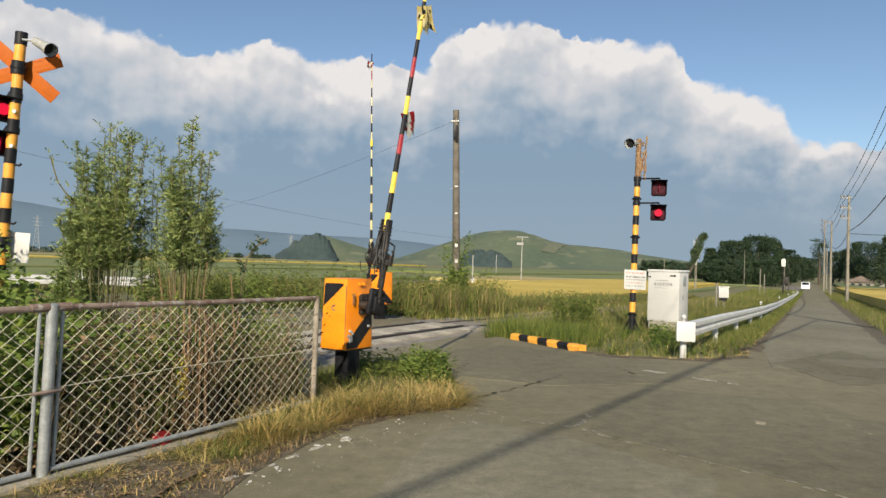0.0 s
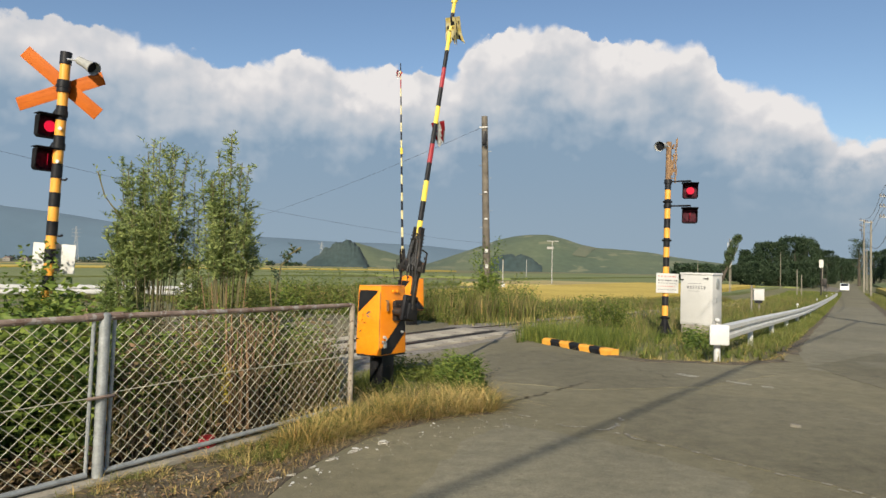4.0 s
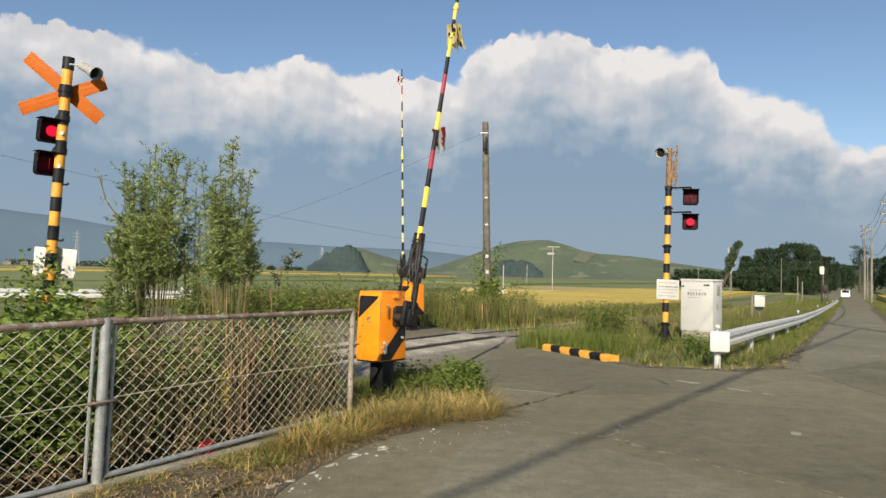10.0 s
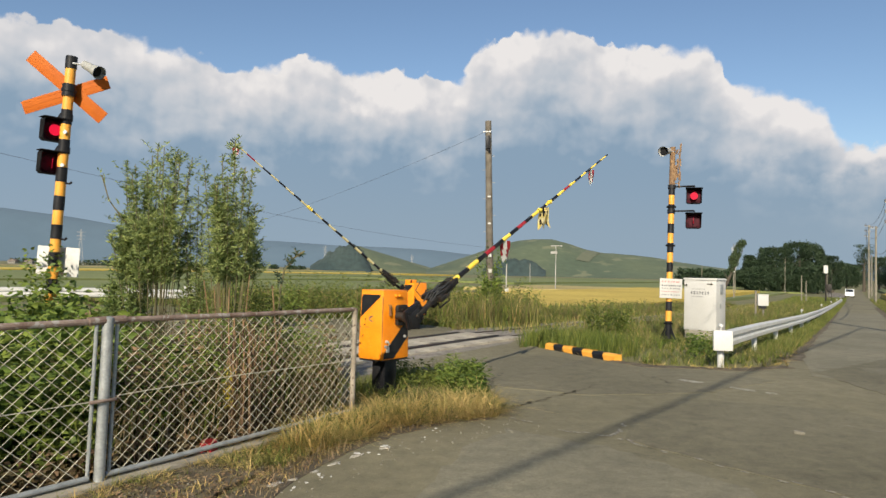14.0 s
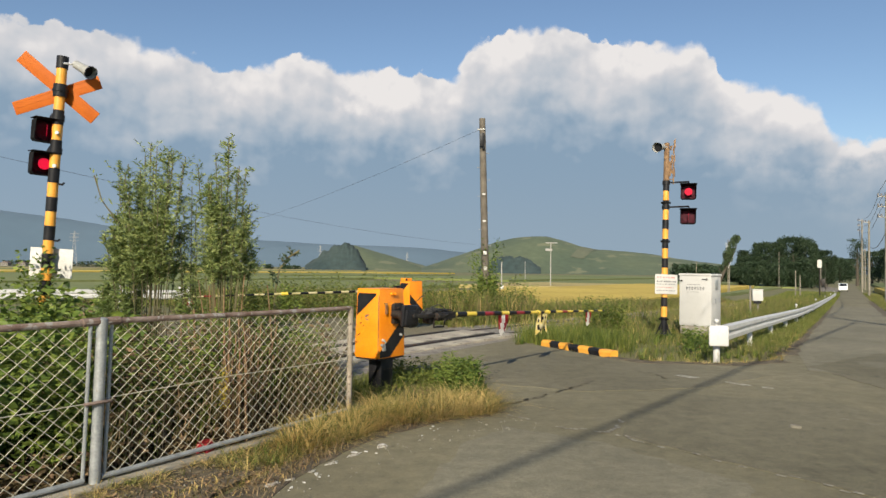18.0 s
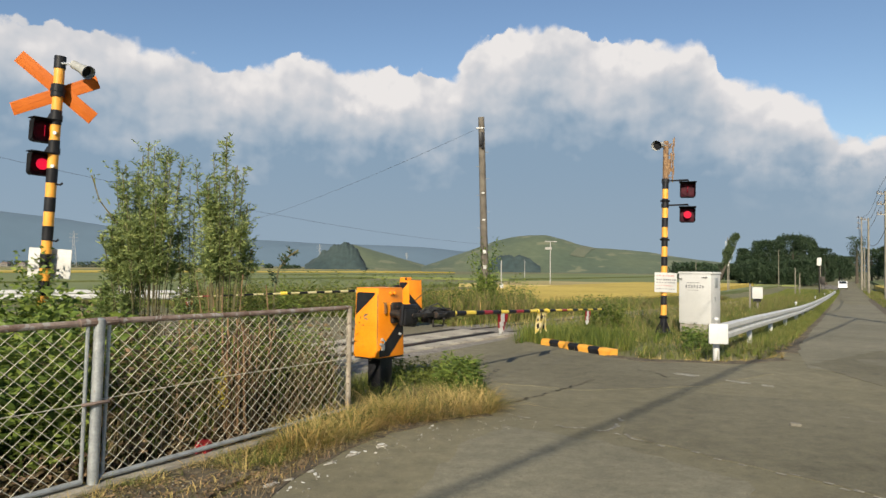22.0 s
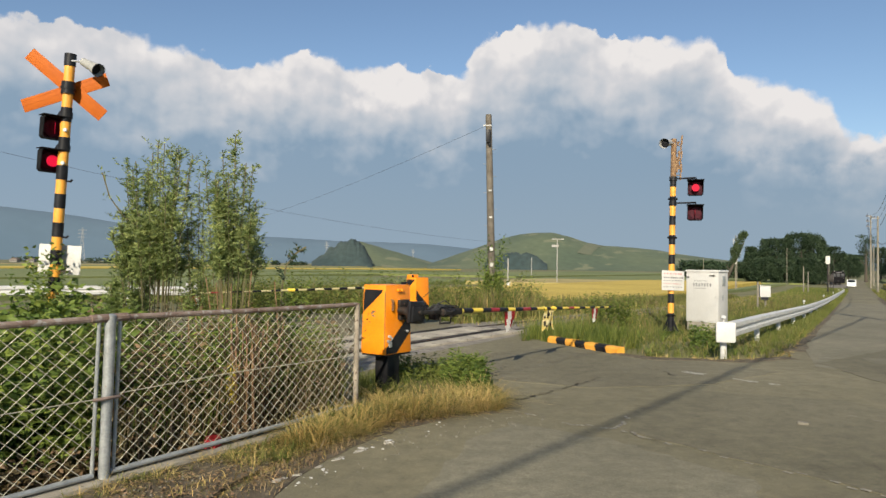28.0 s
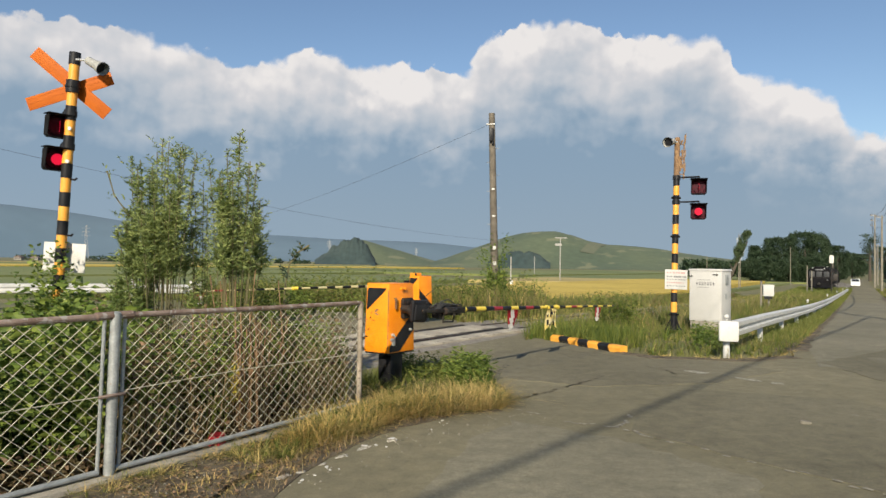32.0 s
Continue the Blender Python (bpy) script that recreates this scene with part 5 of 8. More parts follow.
# ---- poles and cables ----
def wooden_pole():
    base, top = Vector((1.78, 26.1, -0.5)), Vector((1.53, 25.85, 7.31))
    g = empty("utility_pole", Matrix.Translation(base), "weathered brown utility pole with ivy at its foot", "utility pole", "utility poles")
    v = top - base
    b = bmesh.new()
    bm_cyl(b, (0, 0, 0), v, 0.155, 0.115, 14)
    part("shaft", b, POLE, g)
    for k, f in enumerate((0.30, 0.38, 0.46, 0.54, 0.62, 0.70, 0.76, 0.83)):
        b = bmesh.new()
        p = v * f
        sx = 1 if k % 2 else -1
        tube(b, [p, p + Vector((sx * 0.24, -0.03, 0))], 0.012, 6)
        part("step_bolt", b, GALV, g)
    for f in (0.27, 0.345, 0.50, 0.63):
        b = bmesh.new()
        p = v * f
        bm_box(b, p.x, p.y - 0.14, p.z, 0.12, 0.03, 0.14 if f < 0.36 else 0.06, bevel=0.01)
        part("tag", b, BOARD, g, "small white tag")
    b = bmesh.new()
    p = v * 0.90
    bm_box(b, p.x - 0.03, p.y - 0.17, p.z - 0.06, 0.17, 0.12, 0.50, bevel=0.03)
    bm_cyl(b, p + Vector((0.02, -0.15, -0.42)), p + Vector((0.02, -0.15, -0.30)), 0.05, 0.05, 10)
    part("cable_box", b, BLACK, g, "black cable closure")
    b = bmesh.new()
    p = v * 0.945
    bm_cyl(b, p + Vector((-0.20, -0.05, 0)), p + Vector((0.10, -0.12, 0)), 0.03, 0.03, 8)
    part("insulator", b, BOARD, g)


wooden_pole()


def cable(a, c, sag, r, label):
    a, c = Vector(a), Vector(c)
    b = bmesh.new()
    n = 22
    pts = []
    for i in range(n + 1):
        t = i / n
        p = a.lerp(c, t)
        p.z -= sag * 4 * t * (1 - t)
        pts.append(p)
    tube(b, pts, r, 5)
    return tagged(new("overhead_cable", mesh_of("overhead_cable", b, CABLE)), label, "cable", "overhead cables")




def lane_pole(x, y, h, arms, group="roadside poles"):
    z = land(x, y)
    g = empty("utility_pole", Matrix.Translation((x, y, z)), "grey concrete utility pole beside the lane", "utility pole", group)
    b = bmesh.new()
    bm_cyl(b, (0, 0, -0.3), (0, 0, h), 0.16, 0.10, 12)
    part("shaft", b, STONEPOST, g)
    for i in range(arms):
        b = bmesh.new()
        zz = h - 0.25 - i * 0.95
        bm_box(b, -0.25, 0, zz, 1.1, 0.08, 0.08)
        arm = part("crossarm", b, GREYPOLE, g)
        b = bmesh.new()
        for xx in (-0.75, -0.45):
            bm_cyl(b, (xx, 0, zz + 0.04), (xx, 0, zz + 0.28), 0.10, 0.07, 8)
        part("insulator", b, TEXTBAR, arm)
    return Vector((x, y, z + h))


poles = []
for s, n, h, k in ((23.3, -4.0, 11.5, 3), (75, -2.95, 10.1, 3), (109, -2.3, 10.3, 1), (150, -2.05, 13.6, 3), (178, -3.0, 9.0, 1), (205, -3.0, 9.0, 2)):
    x, y = road_xy(s, n)
    poles.append(lane_pole(x, y, h, k))
for a, c in zip(poles[:-1], poles[1:]):
    for dz in (0.3, -0.65, -1.6):
        cable(a + Vector((-0.6, 0, dz)), c + Vector((-0.6, 0, dz)), 0.7, 0.018, "power line along the lane")
    cable(a + Vector((0, 0, -3.4)), c + Vector((0, 0, -3.4)), 0.9, 0.03, "low telephone cable along the lane")
x, y = at_heading(3.75, 97)
far_post = lane_pole(x, y, 7.0, 0)
post_l = lane_pole(-34.0, 80.0, 6.6, 0)
post_ll = lane_pole(-33.0, 38.0, 12.2, 0)
cable((1.48, 25.8, 6.9), post_l, 1.2, 0.006, "thin cable from the wooden pole across the plain")
cable(post_ll + Vector((0, 0, -0.9)), far_post + Vector((0, 0, -0.2)), 1.0, 0.011, "thin dark overhead cable across the plain")
behind_pole = lane_pole(-8.1, -13.4, 9.5, 0)
for dz in (0.0, 0.11):
    cable(behind_pole + Vector((0, 0, -3.35 - dz)), poles[0] + Vector((0, 0, -5.30 - dz)), 0.25, 0.018, "thick telephone cable over the junction")
for dz in (-1.1,):
    cable(behind_pole + Vector((-0.4, 0, dz + 0.2)), poles[0] + Vector((-0.6, 0, dz)), 0.5, 0.010, "power line over the junction")
cable(poles[1] + Vector((0, 0, -3.6)), Vector((road_xy(70, -22)[0], road_xy(70, -22)[1], 6.2)), 0.6, 0.03, "service cable to a house")
# ---- backdrop ----
def build_clouds():
    R, na, ne = 4400.0, 60, 24
    v, f = [], []
    for j in range(ne + 1):
        e = radians(-1.5 + 44 * j / ne)
        for i in range(na + 1):
            a = radians(-62 + 124 * i / na)
            v.append((R * math.sin(a) * math.cos(e), R * math.cos(a) * math.cos(e), R * math.sin(e)))
    for j in range(ne):
        for i in range(na):
            k = j * (na + 1) + i
            f.append((k, k + 1, k + na + 2, k + na + 1))
    ob = new("cloud_backdrop", np_mesh("cloud_backdrop", v, f, CLOUD))
    ob.visible_shadow = False
    return tagged(ob, "bank of white cumulus over blue-grey haze", "clouds", kind="structure")


cloud_bank = build_clouds()


def hill(name, profile, dist, depth, mat, label, rough=0.06, category="hill", seed=1):
    """A long hill: profile is (heading, degrees above eye level) of its skyline, dist its distance."""
    rows, cols = 16, 90
    az0, az1 = profile[0][0], profile[-1][0]
    v, f = [], []
    for i in range(cols + 1):
        az = az0 + (az1 - az0) * i / cols
        e = np.interp(az, [p[0] for p in profile], [p[1] for p in profile])
        for j in range(rows + 1):
            t = j / rows                             # 0 near foot, 0.5 ridge, 1 far foot
            d = dist + (t - 0.5) * depth
            s = math.sin(math.pi * t) ** 1.3
            x, y = at_heading(az, d)
            h = max(0.0, math.tan(radians(e)) * dist + 1.6 + 2.5) * s
            h *= 1 + rough * (noise.noise((x * 0.012, y * 0.012, seed)) + 0.5 * noise.noise((x * 0.05, y * 0.05, seed)))
            if category == "wood":
                h *= 1 + 0.16 * noise.noise((x * 0.16, y * 0.16, seed)) + 0.10 * noise.noise((x * 0.4, y * 0.4, seed))
            v.append((x, y, -2.6 + h))
    for i in range(cols):
        for j in range(rows):
            k = i * (rows + 1) + j
            f.append((k, k + rows + 1, k + rows + 2, k + 1))
    me = np_mesh(name, v, f, mat)
    me.polygons.foreach_set("use_smooth", [True] * len(me.polygons))
    return tagged(new(name, me), label, category, kind="structure")


# haze over the range comes only from its painted blue
hill("far_mountain", [(-75, 1.8), (-60, 3.0), (-45, 3.7), (-38, 3.9), (-32.9, 3.65), (-30, 3.4), (-28, 3.15), (-25, 2.75), (-21, 2.45), (-16, 2.1), (-10, 1.85), (-4, 1.75), (-1, 1.65), (2, 1.3), (8, 1.0), (25, 0.4), (60, 0.3)], 3700, 900, FARHILL, "mountain range on the horizon, its haze painted as blue", 0.03, "mountain")
hill("hill", [(-11.0, 0.0), (-10.4, 0.55), (-9.6, 1.15), (-8.8, 1.55), (-8.0, 1.78), (-7.2, 1.80), (-6.3, 1.55), (-5.0, 1.2), (-4.0, 0.95), (-2.8, 0.6), (-1.0, 0.1)], 900, 260, HILLGREEN, "low rounded grassy hill", 0.05, seed=2)
hill("wooded_hill", [(-11.2, 0.1), (-10.4, 0.6), (-9.6, 1.25), (-8.9, 1.62), (-8.0, 1.84), (-7.4, 1.86), (-7.0, 1.5), (-6.6, 0.9), (-6.2, 0.2)], 755, 70, HILLWOOD, "dark wooded flank of the low hill", 0.08, "wood", seed=5)
hill("hill", [(-1.6, 0.0), (0, 0.55), (1.5, 1.1), (3, 1.65), (4.5, 2.2), (6, 2.55), (7.5, 2.72), (8.8, 2.70), (10.0, 2.45), (11.5, 1.95), (13, 1.68), (15, 1.55), (17, 1.35), (19, 1.0), (21, 0.75), (23, 0.5), (26, 0.1)], 780, 300, HILLGREEN, "long grassy hill with pale cut patches", 0.05, seed=3)
hill("wood_strip", [(3.2, 0.1), (4.4, 0.75), (5.4, 1.0), (6.8, 0.98), (7.6, 0.6), (8.4, 0.1)], 640, 40, HILLWOOD, "dark strip of woodland at the hill's foot", 0.3, "wood", seed=7)


def hill_scar(name, profile, dist, depth, seed, az0, az1, t0, t1, shear, mat, label):
    """A pale cut patch lying on the slope of a hill."""
    v, f, n = [], [], 8
    for i in range(n + 1):
        for j in range(n + 1):
            t = t0 + (t1 - t0) * j / n
            az = az0 + (az1 - az0) * i / n + shear * j / n
            e = np.interp(az, [p[0] for p in profile], [p[1] for p in profile])
            x, y = at_heading(az, dist + (t - 0.5) * depth)
            h = max(0.0, math.tan(radians(e)) * dist + 4.1) * math.sin(math.pi * t) ** 1.3
            h *= 1 + 0.05 * (noise.noise((x * 0.012, y * 0.012, seed)) + 0.5 * noise.noise((x * 0.05, y * 0.05, seed)))
            v.append((x, y - 0.5, -2.6 + h + 0.3))
    for i in range(n):
        for j in range(n):
            k = i * (n + 1) + j
            f.append((k, k + n + 1, k + n + 2, k + 1))
    tagged(new(name, np_mesh(name, v, f, mat)), label, "clearing", kind="structure")


RIDGE = [(-1.6, 0.0), (0, 0.55), (1.5, 1.1), (3, 1.65), (4.5, 2.2), (6, 2.55), (7.5, 2.72), (8.8, 2.70), (10.0, 2.45), (11.5, 1.95), (13, 1.68), (15, 1.55), (17, 1.35), (19, 1.0), (21, 0.75), (23, 0.5), (26, 0.1)]
SCAR = material("pale_cut_slope", (0.105, 0.118, 0.075), (0.128, 0.136, 0.084), 0.05, 0.95, bump=0, fine=0.4, fine_mix=0.2)
hill_scar("clearing", RIDGE, 780, 300, 3, 10.8, 11.9, 0.20, 0.42, 1.0, SCAR, "pale cut strip on the grassy hill")


def field(s0, s1, n0, n1, mat, height, label, category="field"):
    """A field of standing crop, laid along the railway's direction."""
    b = bmesh.new()
    nx = max(2, int((s1 - s0) / 25))
    ny = max(2, int((n1 - n0) / 25))
    vs = [[None] * (ny + 1) for _ in range(nx + 1)]
    for i in range(nx + 1):
        for j in range(ny + 1):
            x, y = road_xy(s0 + (s1 - s0) * i / nx, n0 + (n1 - n0) * j / ny)
            vs[i][j] = b.verts.new((x, y, land(x, y) + height))
    for i in range(nx):
        for j in range(ny):
            b.faces.new((vs[i][j], vs[i + 1][j], vs[i + 1][j + 1], vs[i][j + 1]))
    top = b.faces[:]
    ext = bmesh.ops.extrude_face_region(b, geom=top)
    bmesh.ops.translate(b, vec=(0, 0, -height - 0.3), verts=[g for g in ext["geom"] if isinstance(g, bmesh.types.BMVert)])
    bmesh.ops.recalc_face_normals(b, faces=b.faces[:])
    tagged(new("crop_field", mesh_of("crop_field", b, mat)), label, category, "fields", "stuff")


field(50, 150, 16.5, 40, RICE, 0.7, "ripe golden rice field")
field(110, 150, 40.5, 62, PALEFIELD, 0.6, "pale ripe field beside the rice")
field(152, 330, 30, 70, GREENFIELD, 0.5, "green field beside the rice")
field(20, 125, 63, 110, GREENFIELD, 0.5, "green field beyond the rice")
field(-30, 19, 46, 72, PALEFIELD, 0.35, "straw-coloured mown field")
field(-40, 160, 118, 165, GREENFIELD, 0.6, "green field far off")
field(-60, 15, 76, 112, RICE, 0.7, "ripe golden rice field")
field(170, 420, 80, 150, GREENFIELD, 0.6, "green field far off")
field(-90, 300, 172, 230, GREENFIELD, 0.5, "green field far off")
field(-120, 420, 240, 300, RICE, 0.7, "golden rice field far off")
field(-160, 500, 320, 420, GREENFIELD, 0.5, "green field far off")
field(-200, 600, 440, 500, PALEFIELD, 0.6, "pale ripe field far off")
field(-120, -40, 40, 100, RICE, 0.7, "ripe golden rice field")
field(52, 168, 12.8, 16.0, GREENFIELD, 0.25, "rough green pasture beyond the track")
field(170, 330, 10, 26, GREENFIELD, 0.3, "rough green pasture beyond the track")
field(28, 160, -30, -4.2, RICE, 0.75, "ripe golden rice field beside the lane")
field(165, 300, -60, -6, GREENFIELD, 0.6, "green field beside the lane")


# ---- plants ----
def blades(rng, xy, z, h0, h1, width, lean, name, mat, label, category="grass"):
    """Bent blades of grass at the given spots."""
    n = len(xy)
    h = rng.uniform(h0, h1, n) * rng.uniform(0.6, 1.0, n)
    a = rng.uniform(0, 2 * np.pi, n)
    w = width * rng.uniform(0.6, 1.3, n)
    side = np.c_[np.cos(a), np.sin(a), np.zeros(n)] * (w / 2)[:, None]
    la = rng.uniform(0, 2 * np.pi, n)
    ln = rng.uniform(0.1, lean, n) * h
    dirv = np.c_[np.cos(la), np.sin(la), np.zeros(n)]
    base = np.c_[xy, z]
    mid = base + dirv * (ln * 0.35)[:, None] + np.c_[np.zeros(n), np.zeros(n), h * 0.6]
    tip = base + dirv * ln[:, None] + np.c_[np.zeros(n), np.zeros(n), h * (1 - 0.25 * (ln / h))]
    v = np.stack([base - side, base + side, mid + side * 0.8, mid - side * 0.8, tip], 1).reshape(-1, 3)
    k = np.arange(n)[:, None] * 5
    f = np.concatenate([k + [0, 1, 2], k + [0, 2, 3], k + [3, 2, 4]], 0)
    ob = new(name, np_mesh(name, v, f, mat))
    return tagged(ob, label, category, kind="stuff")


def tufts(rng, spots, per, h0, h1, width, droop, name, mat, label, category="grass"):
    """Clumps of arching blades, each clump springing from one spot."""
    m = len(spots)
    size = rng.uniform(h0, h1, m)
    idx = np.repeat(np.arange(m), per)
    n = len(idx)
    h = size[idx] * rng.uniform(0.45, 1.1, n)
    a = rng.uniform(0, 2 * np.pi, n)
    out = np.c_[np.cos(a), np.sin(a), np.zeros(n)]
    side = np.c_[-np.sin(a), np.cos(a), np.zeros(n)]
    spread = rng.uniform(0.05, 1.0, n) ** 0.8 * droop
    base = np.c_[spots[idx], heights(spots)[idx]] + out * (rng.uniform(0, 0.16, n) * size[idx])[:, None]
    twist = rng.normal(0, 0.32, n)
    rows = []
    for t in (0.0, 0.35, 0.7, 1.0):
        reach = spread * h * t ** 1.5
        rise = h * (t - 0.42 * np.minimum(spread, 1.6) * t ** 2.2)
        p = base + out * reach[:, None] + side * (twist * h * t * t)[:, None] + np.c_[np.zeros((n, 2)), rise]
        w = (width * rng.uniform(0.7, 1.3, n) * (1 - 0.85 * t) / 2)[:, None]
        rows += [p - side * w, p + side * w]
    v = np.stack(rows, 1).reshape(-1, 3)
    k = np.arange(n)[:, None] * 8
    f = np.concatenate([k + [0, 1, 3, 2], k + [2, 3, 5, 4], k + [4, 5, 7, 6]], 0)
    return tagged(new(name, np_mesh(name, v, f, mat)), label, category, kind="stuff")


def leaves(rng, pos, direc, length, width):
    """Vertices and faces of folded leaves at pos, pointing along direc."""
    n = len(pos)
    direc = direc / np.linalg.norm(direc, axis=1)[:, None]
    r = rng.normal(size=(n, 3))
    side = np.cross(direc, r)
    side /= np.linalg.norm(side, axis=1)[:, None]
    nor = np.cross(side, direc)
    L = (length * rng.uniform(0.6, 1.25, n))[:, None]
    W = (width * rng.uniform(0.7, 1.3, n))[:, None]
    a = pos
    b_ = pos + direc * L * 0.45 + side * W * 0.5 + nor * W * 0.15
    c = pos + direc * L - nor * L * 0.10
    d_ = pos + direc * L * 0.45 - side * W * 0.5 + nor * W * 0.15
    v = np.stack([a, b_, c, d_], 1).reshape(-1, 3)
    k = np.arange(n)[:, None] * 4
    return v, np.concatenate([k + [0, 1, 2], k + [0, 2, 3]], 0)


def inside(poly, pts):
    x, y = pts[:, 0], pts[:, 1]
    res = np.zeros(len(pts), bool)
    j = len(poly) - 1
    for i in range(len(poly)):
        xi, yi = poly[i]
        xj, yj = poly[j]
        c = ((yi > y) != (yj > y)) & (x < (xj - xi) * (y - yi) / (yj - yi + 1e-12) + xi)
        res ^= c
        j = i
    return res


def scatter(rng, poly, n, clump=0.0):
    p = np.array(poly)
    lo, hi = p.min(0), p.max(0)
    out = []
    tot = 0
    while tot < n:
        q = rng.uniform(lo, hi, (n * 3, 2))
        q = q[inside(poly, q)]
        if clump:
            keep = np.array([noise.noise((a * 1.3, b * 1.3, 4.0)) for a, b in q[:n * 2]]) * clump + rng.uniform(-0.5, 0.6, len(q[:n * 2])) > -0.1
            q = q[:n * 2][keep]
        out.append(q)
        tot += len(q)
    return np.concatenate(out)[:n]


def heights(xy):
    return np.array([land(a, b) - 0.03 for a, b in xy])


rng = np.random.default_rng(4)
near_fence = [(-1.78, 5.62), (-0.98, 7.12), (-0.60, 6.9), (-0.95, 6.15), (-1.38, 5.45), (-1.62, 5.28)]
bulge = [(-1.1, 8.3), (-0.3, 8.15), (0.45, 8.3), (0.62, 8.6), (0.60, 9.3), (0.4, 10.6), (-0.8, 10.2), (-1.2, 8.9)]
bulge_front = [(-0.75, 7.05), (-0.45, 6.9), (0.02, 7.26), (0.60, 7.55), (0.72, 8.0), (0.5, 8.5), (-0.2, 8.0), (-0.8, 7.7)]
for poly, n, h0, h1, lean, mat, nm, lb in ((near_fence, 420, 0.04, 0.18, 2.4, DRYGRASS, "dry_grass", "dry yellow grass along the fence's foot"),
                                           (near_fence, 380, 0.04, 0.18, 2.0, MIDGRASS, "grass", "yellowing grass along the fence's foot"),
                                           (near_fence, 300, 0.05, 0.20, 1.6, GRASS, "grass", "green grass along the fence's foot"),
                                           (bulge, 1700, 0.10, 0.36, 2.0, MIDGRASS, "grass", "yellow-green grass round the barrier machine"),
                                           (bulge_front, 600, 0.06, 0.26, 3.0, DRYGRASS, "dry_grass", "dry golden grass in front of the barrier machine"),
                                           (bulge_front, 600, 0.06, 0.26, 2.4, MIDGRASS, "grass", "yellowing grass in front of the barrier machine"),
                                           (bulge, 1900, 0.12, 0.40, 1.6, GRASS, "grass", "green grass round the barrier machine")):
    q = scatter(rng, poly, n, 2.0 if poly is near_fence else 1.2)
    blades(rng, q, heights(q), h0, h1, 0.007, lean, nm, mat, lb)
fence_right = [(-1.45, 6.15), (-0.98, 7.05), (-0.55, 6.85), (-0.85, 6.25), (-1.15, 5.85)]
edge_right = [(-0.95, 6.3), (-0.55, 6.95), (0.0, 7.30), (0.62, 7.55), (0.66, 7.7), (0.0, 7.55), (-0.7, 7.05), (-1.1, 6.35)]
for poly, m, per, h0, h1, droop, mat, lb in ((bulge_front, 150, 26, 0.14, 0.46, 1.9, DRYGRASS, "tangled straw-coloured grass tufts in front of the barrier machine"),
                                             (bulge_front, 70, 26, 0.12, 0.36, 1.7, MIDGRASS, "yellowing grass tufts in front of the barrier machine"),
                                             (bulge_front, 34, 24, 0.10, 0.30, 1.5, GRASS, "green grass tufts in front of the barrier machine"),
                                             (bulge_front, 30, 20, 0.12, 0.30, 2.2, DEADLEAF, "dead brown grass tufts in front of the barrier machine"),
                                             (edge_right, 70, 26, 0.06, 0.17, 2.6, DRYGRASS, "low straw lying over the asphalt's edge"),
                                             (fence_right, 90, 26, 0.14, 0.40, 1.9, DRYGRASS, "tangled straw-coloured grass tufts at the fence's end"),
                                             (fence_right, 22, 32, 0.14, 0.32, 1.8, MIDGRASS, "yellowing grass tufts at the fence's end"),
                                             (fence_right, 16, 30, 0.12, 0.28, 1.4, GRASS, "green grass tufts at the fence's end"),
                                             (near_fence, 56, 26, 0.06, 0.20, 2.4, DRYGRASS, "low straw-coloured tufts along the fence"),
                                             (near_fence, 18, 26, 0.06, 0.16, 2.0, MIDGRASS, "low yellowing tufts along the fence"),
                                             (near_fence, 18, 22, 0.05, 0.14, 2.2, DEADLEAF, "withered brown tufts along the fence"),
                                             ([(-1.50, 5.60), (-1.30, 5.85), (-1.12, 5.72), (-1.30, 5.48)], 9, 40, 0.08, 0.15, 1.4, GRASS, "small fresh green tuft before the fence"),
                                             ([(-0.55, 8.0), (-0.1, 8.2), (-0.1, 8.5), (-0.6, 8.5)], 9, 30, 0.18, 0.34, 1.9, DEADLEAF, "dead grey-brown twigs round the machine's post")):
    tufts(rng, scatter(rng, poly, m, 1.1), per, h0, h1, 0.0075, droop, "grass_tufts", mat, lb)
# the dirt before the fence: withered bits, pebbles and a few sparse tufts
bare = [(-2.35, 4.75), (-1.95, 5.45), (-1.0, 7.0), (-0.62, 6.7), (-0.95, 5.85), (-1.15, 5.2), (-1.35, 4.6), (-1.75, 4.2)]
for m, per, mat, lb in ((46, 16, DRYGRASS, "sparse straw on the bare dirt"), (34, 14, DEADLEAF, "withered wisps on the bare dirt"), (26, 16, MIDGRASS, "sparse yellowing tufts on the bare dirt"), (16, 14, GRASS, "sparse green sprouts on the bare dirt")):
    tufts(rng, scatter(rng, bare, m, 1.0), per, 0.03, 0.11, 0.006, 2.4, "grass_tufts", mat, lb)
footing_line = [(-2.55, 4.62), (-2.36, 4.92), (-1.5, 6.22), (-1.38, 6.12), (-2.2, 4.8), (-2.4, 4.5)]
for m, mat, lb in ((36, DRYGRASS, "straw tufts along the fence's footing"), (26, MIDGRASS, "yellowing tufts along the fence's footing"), (12, GRASS, "green tufts along the fence's footing")):
    tufts(rng, scatter(rng, footing_line, m, 1.0), 22, 0.06, 0.18, 0.0065, 2.0, "grass_tufts", mat, lb)
q = scatter(rng, bare, 1500, 1.4)
v, f = leaves(rng, np.c_[q, heights(q) + 0.042], np.c_[rng.normal(size=(len(q), 2)), rng.uniform(-0.1, 0.25, len(q))], 0.035, 0.014)
tagged(new("leaf_litter", np_mesh("leaf_litter", v, f, DEADLEAF)), "dead leaves and straw bits on the dirt", "litter", kind="stuff")
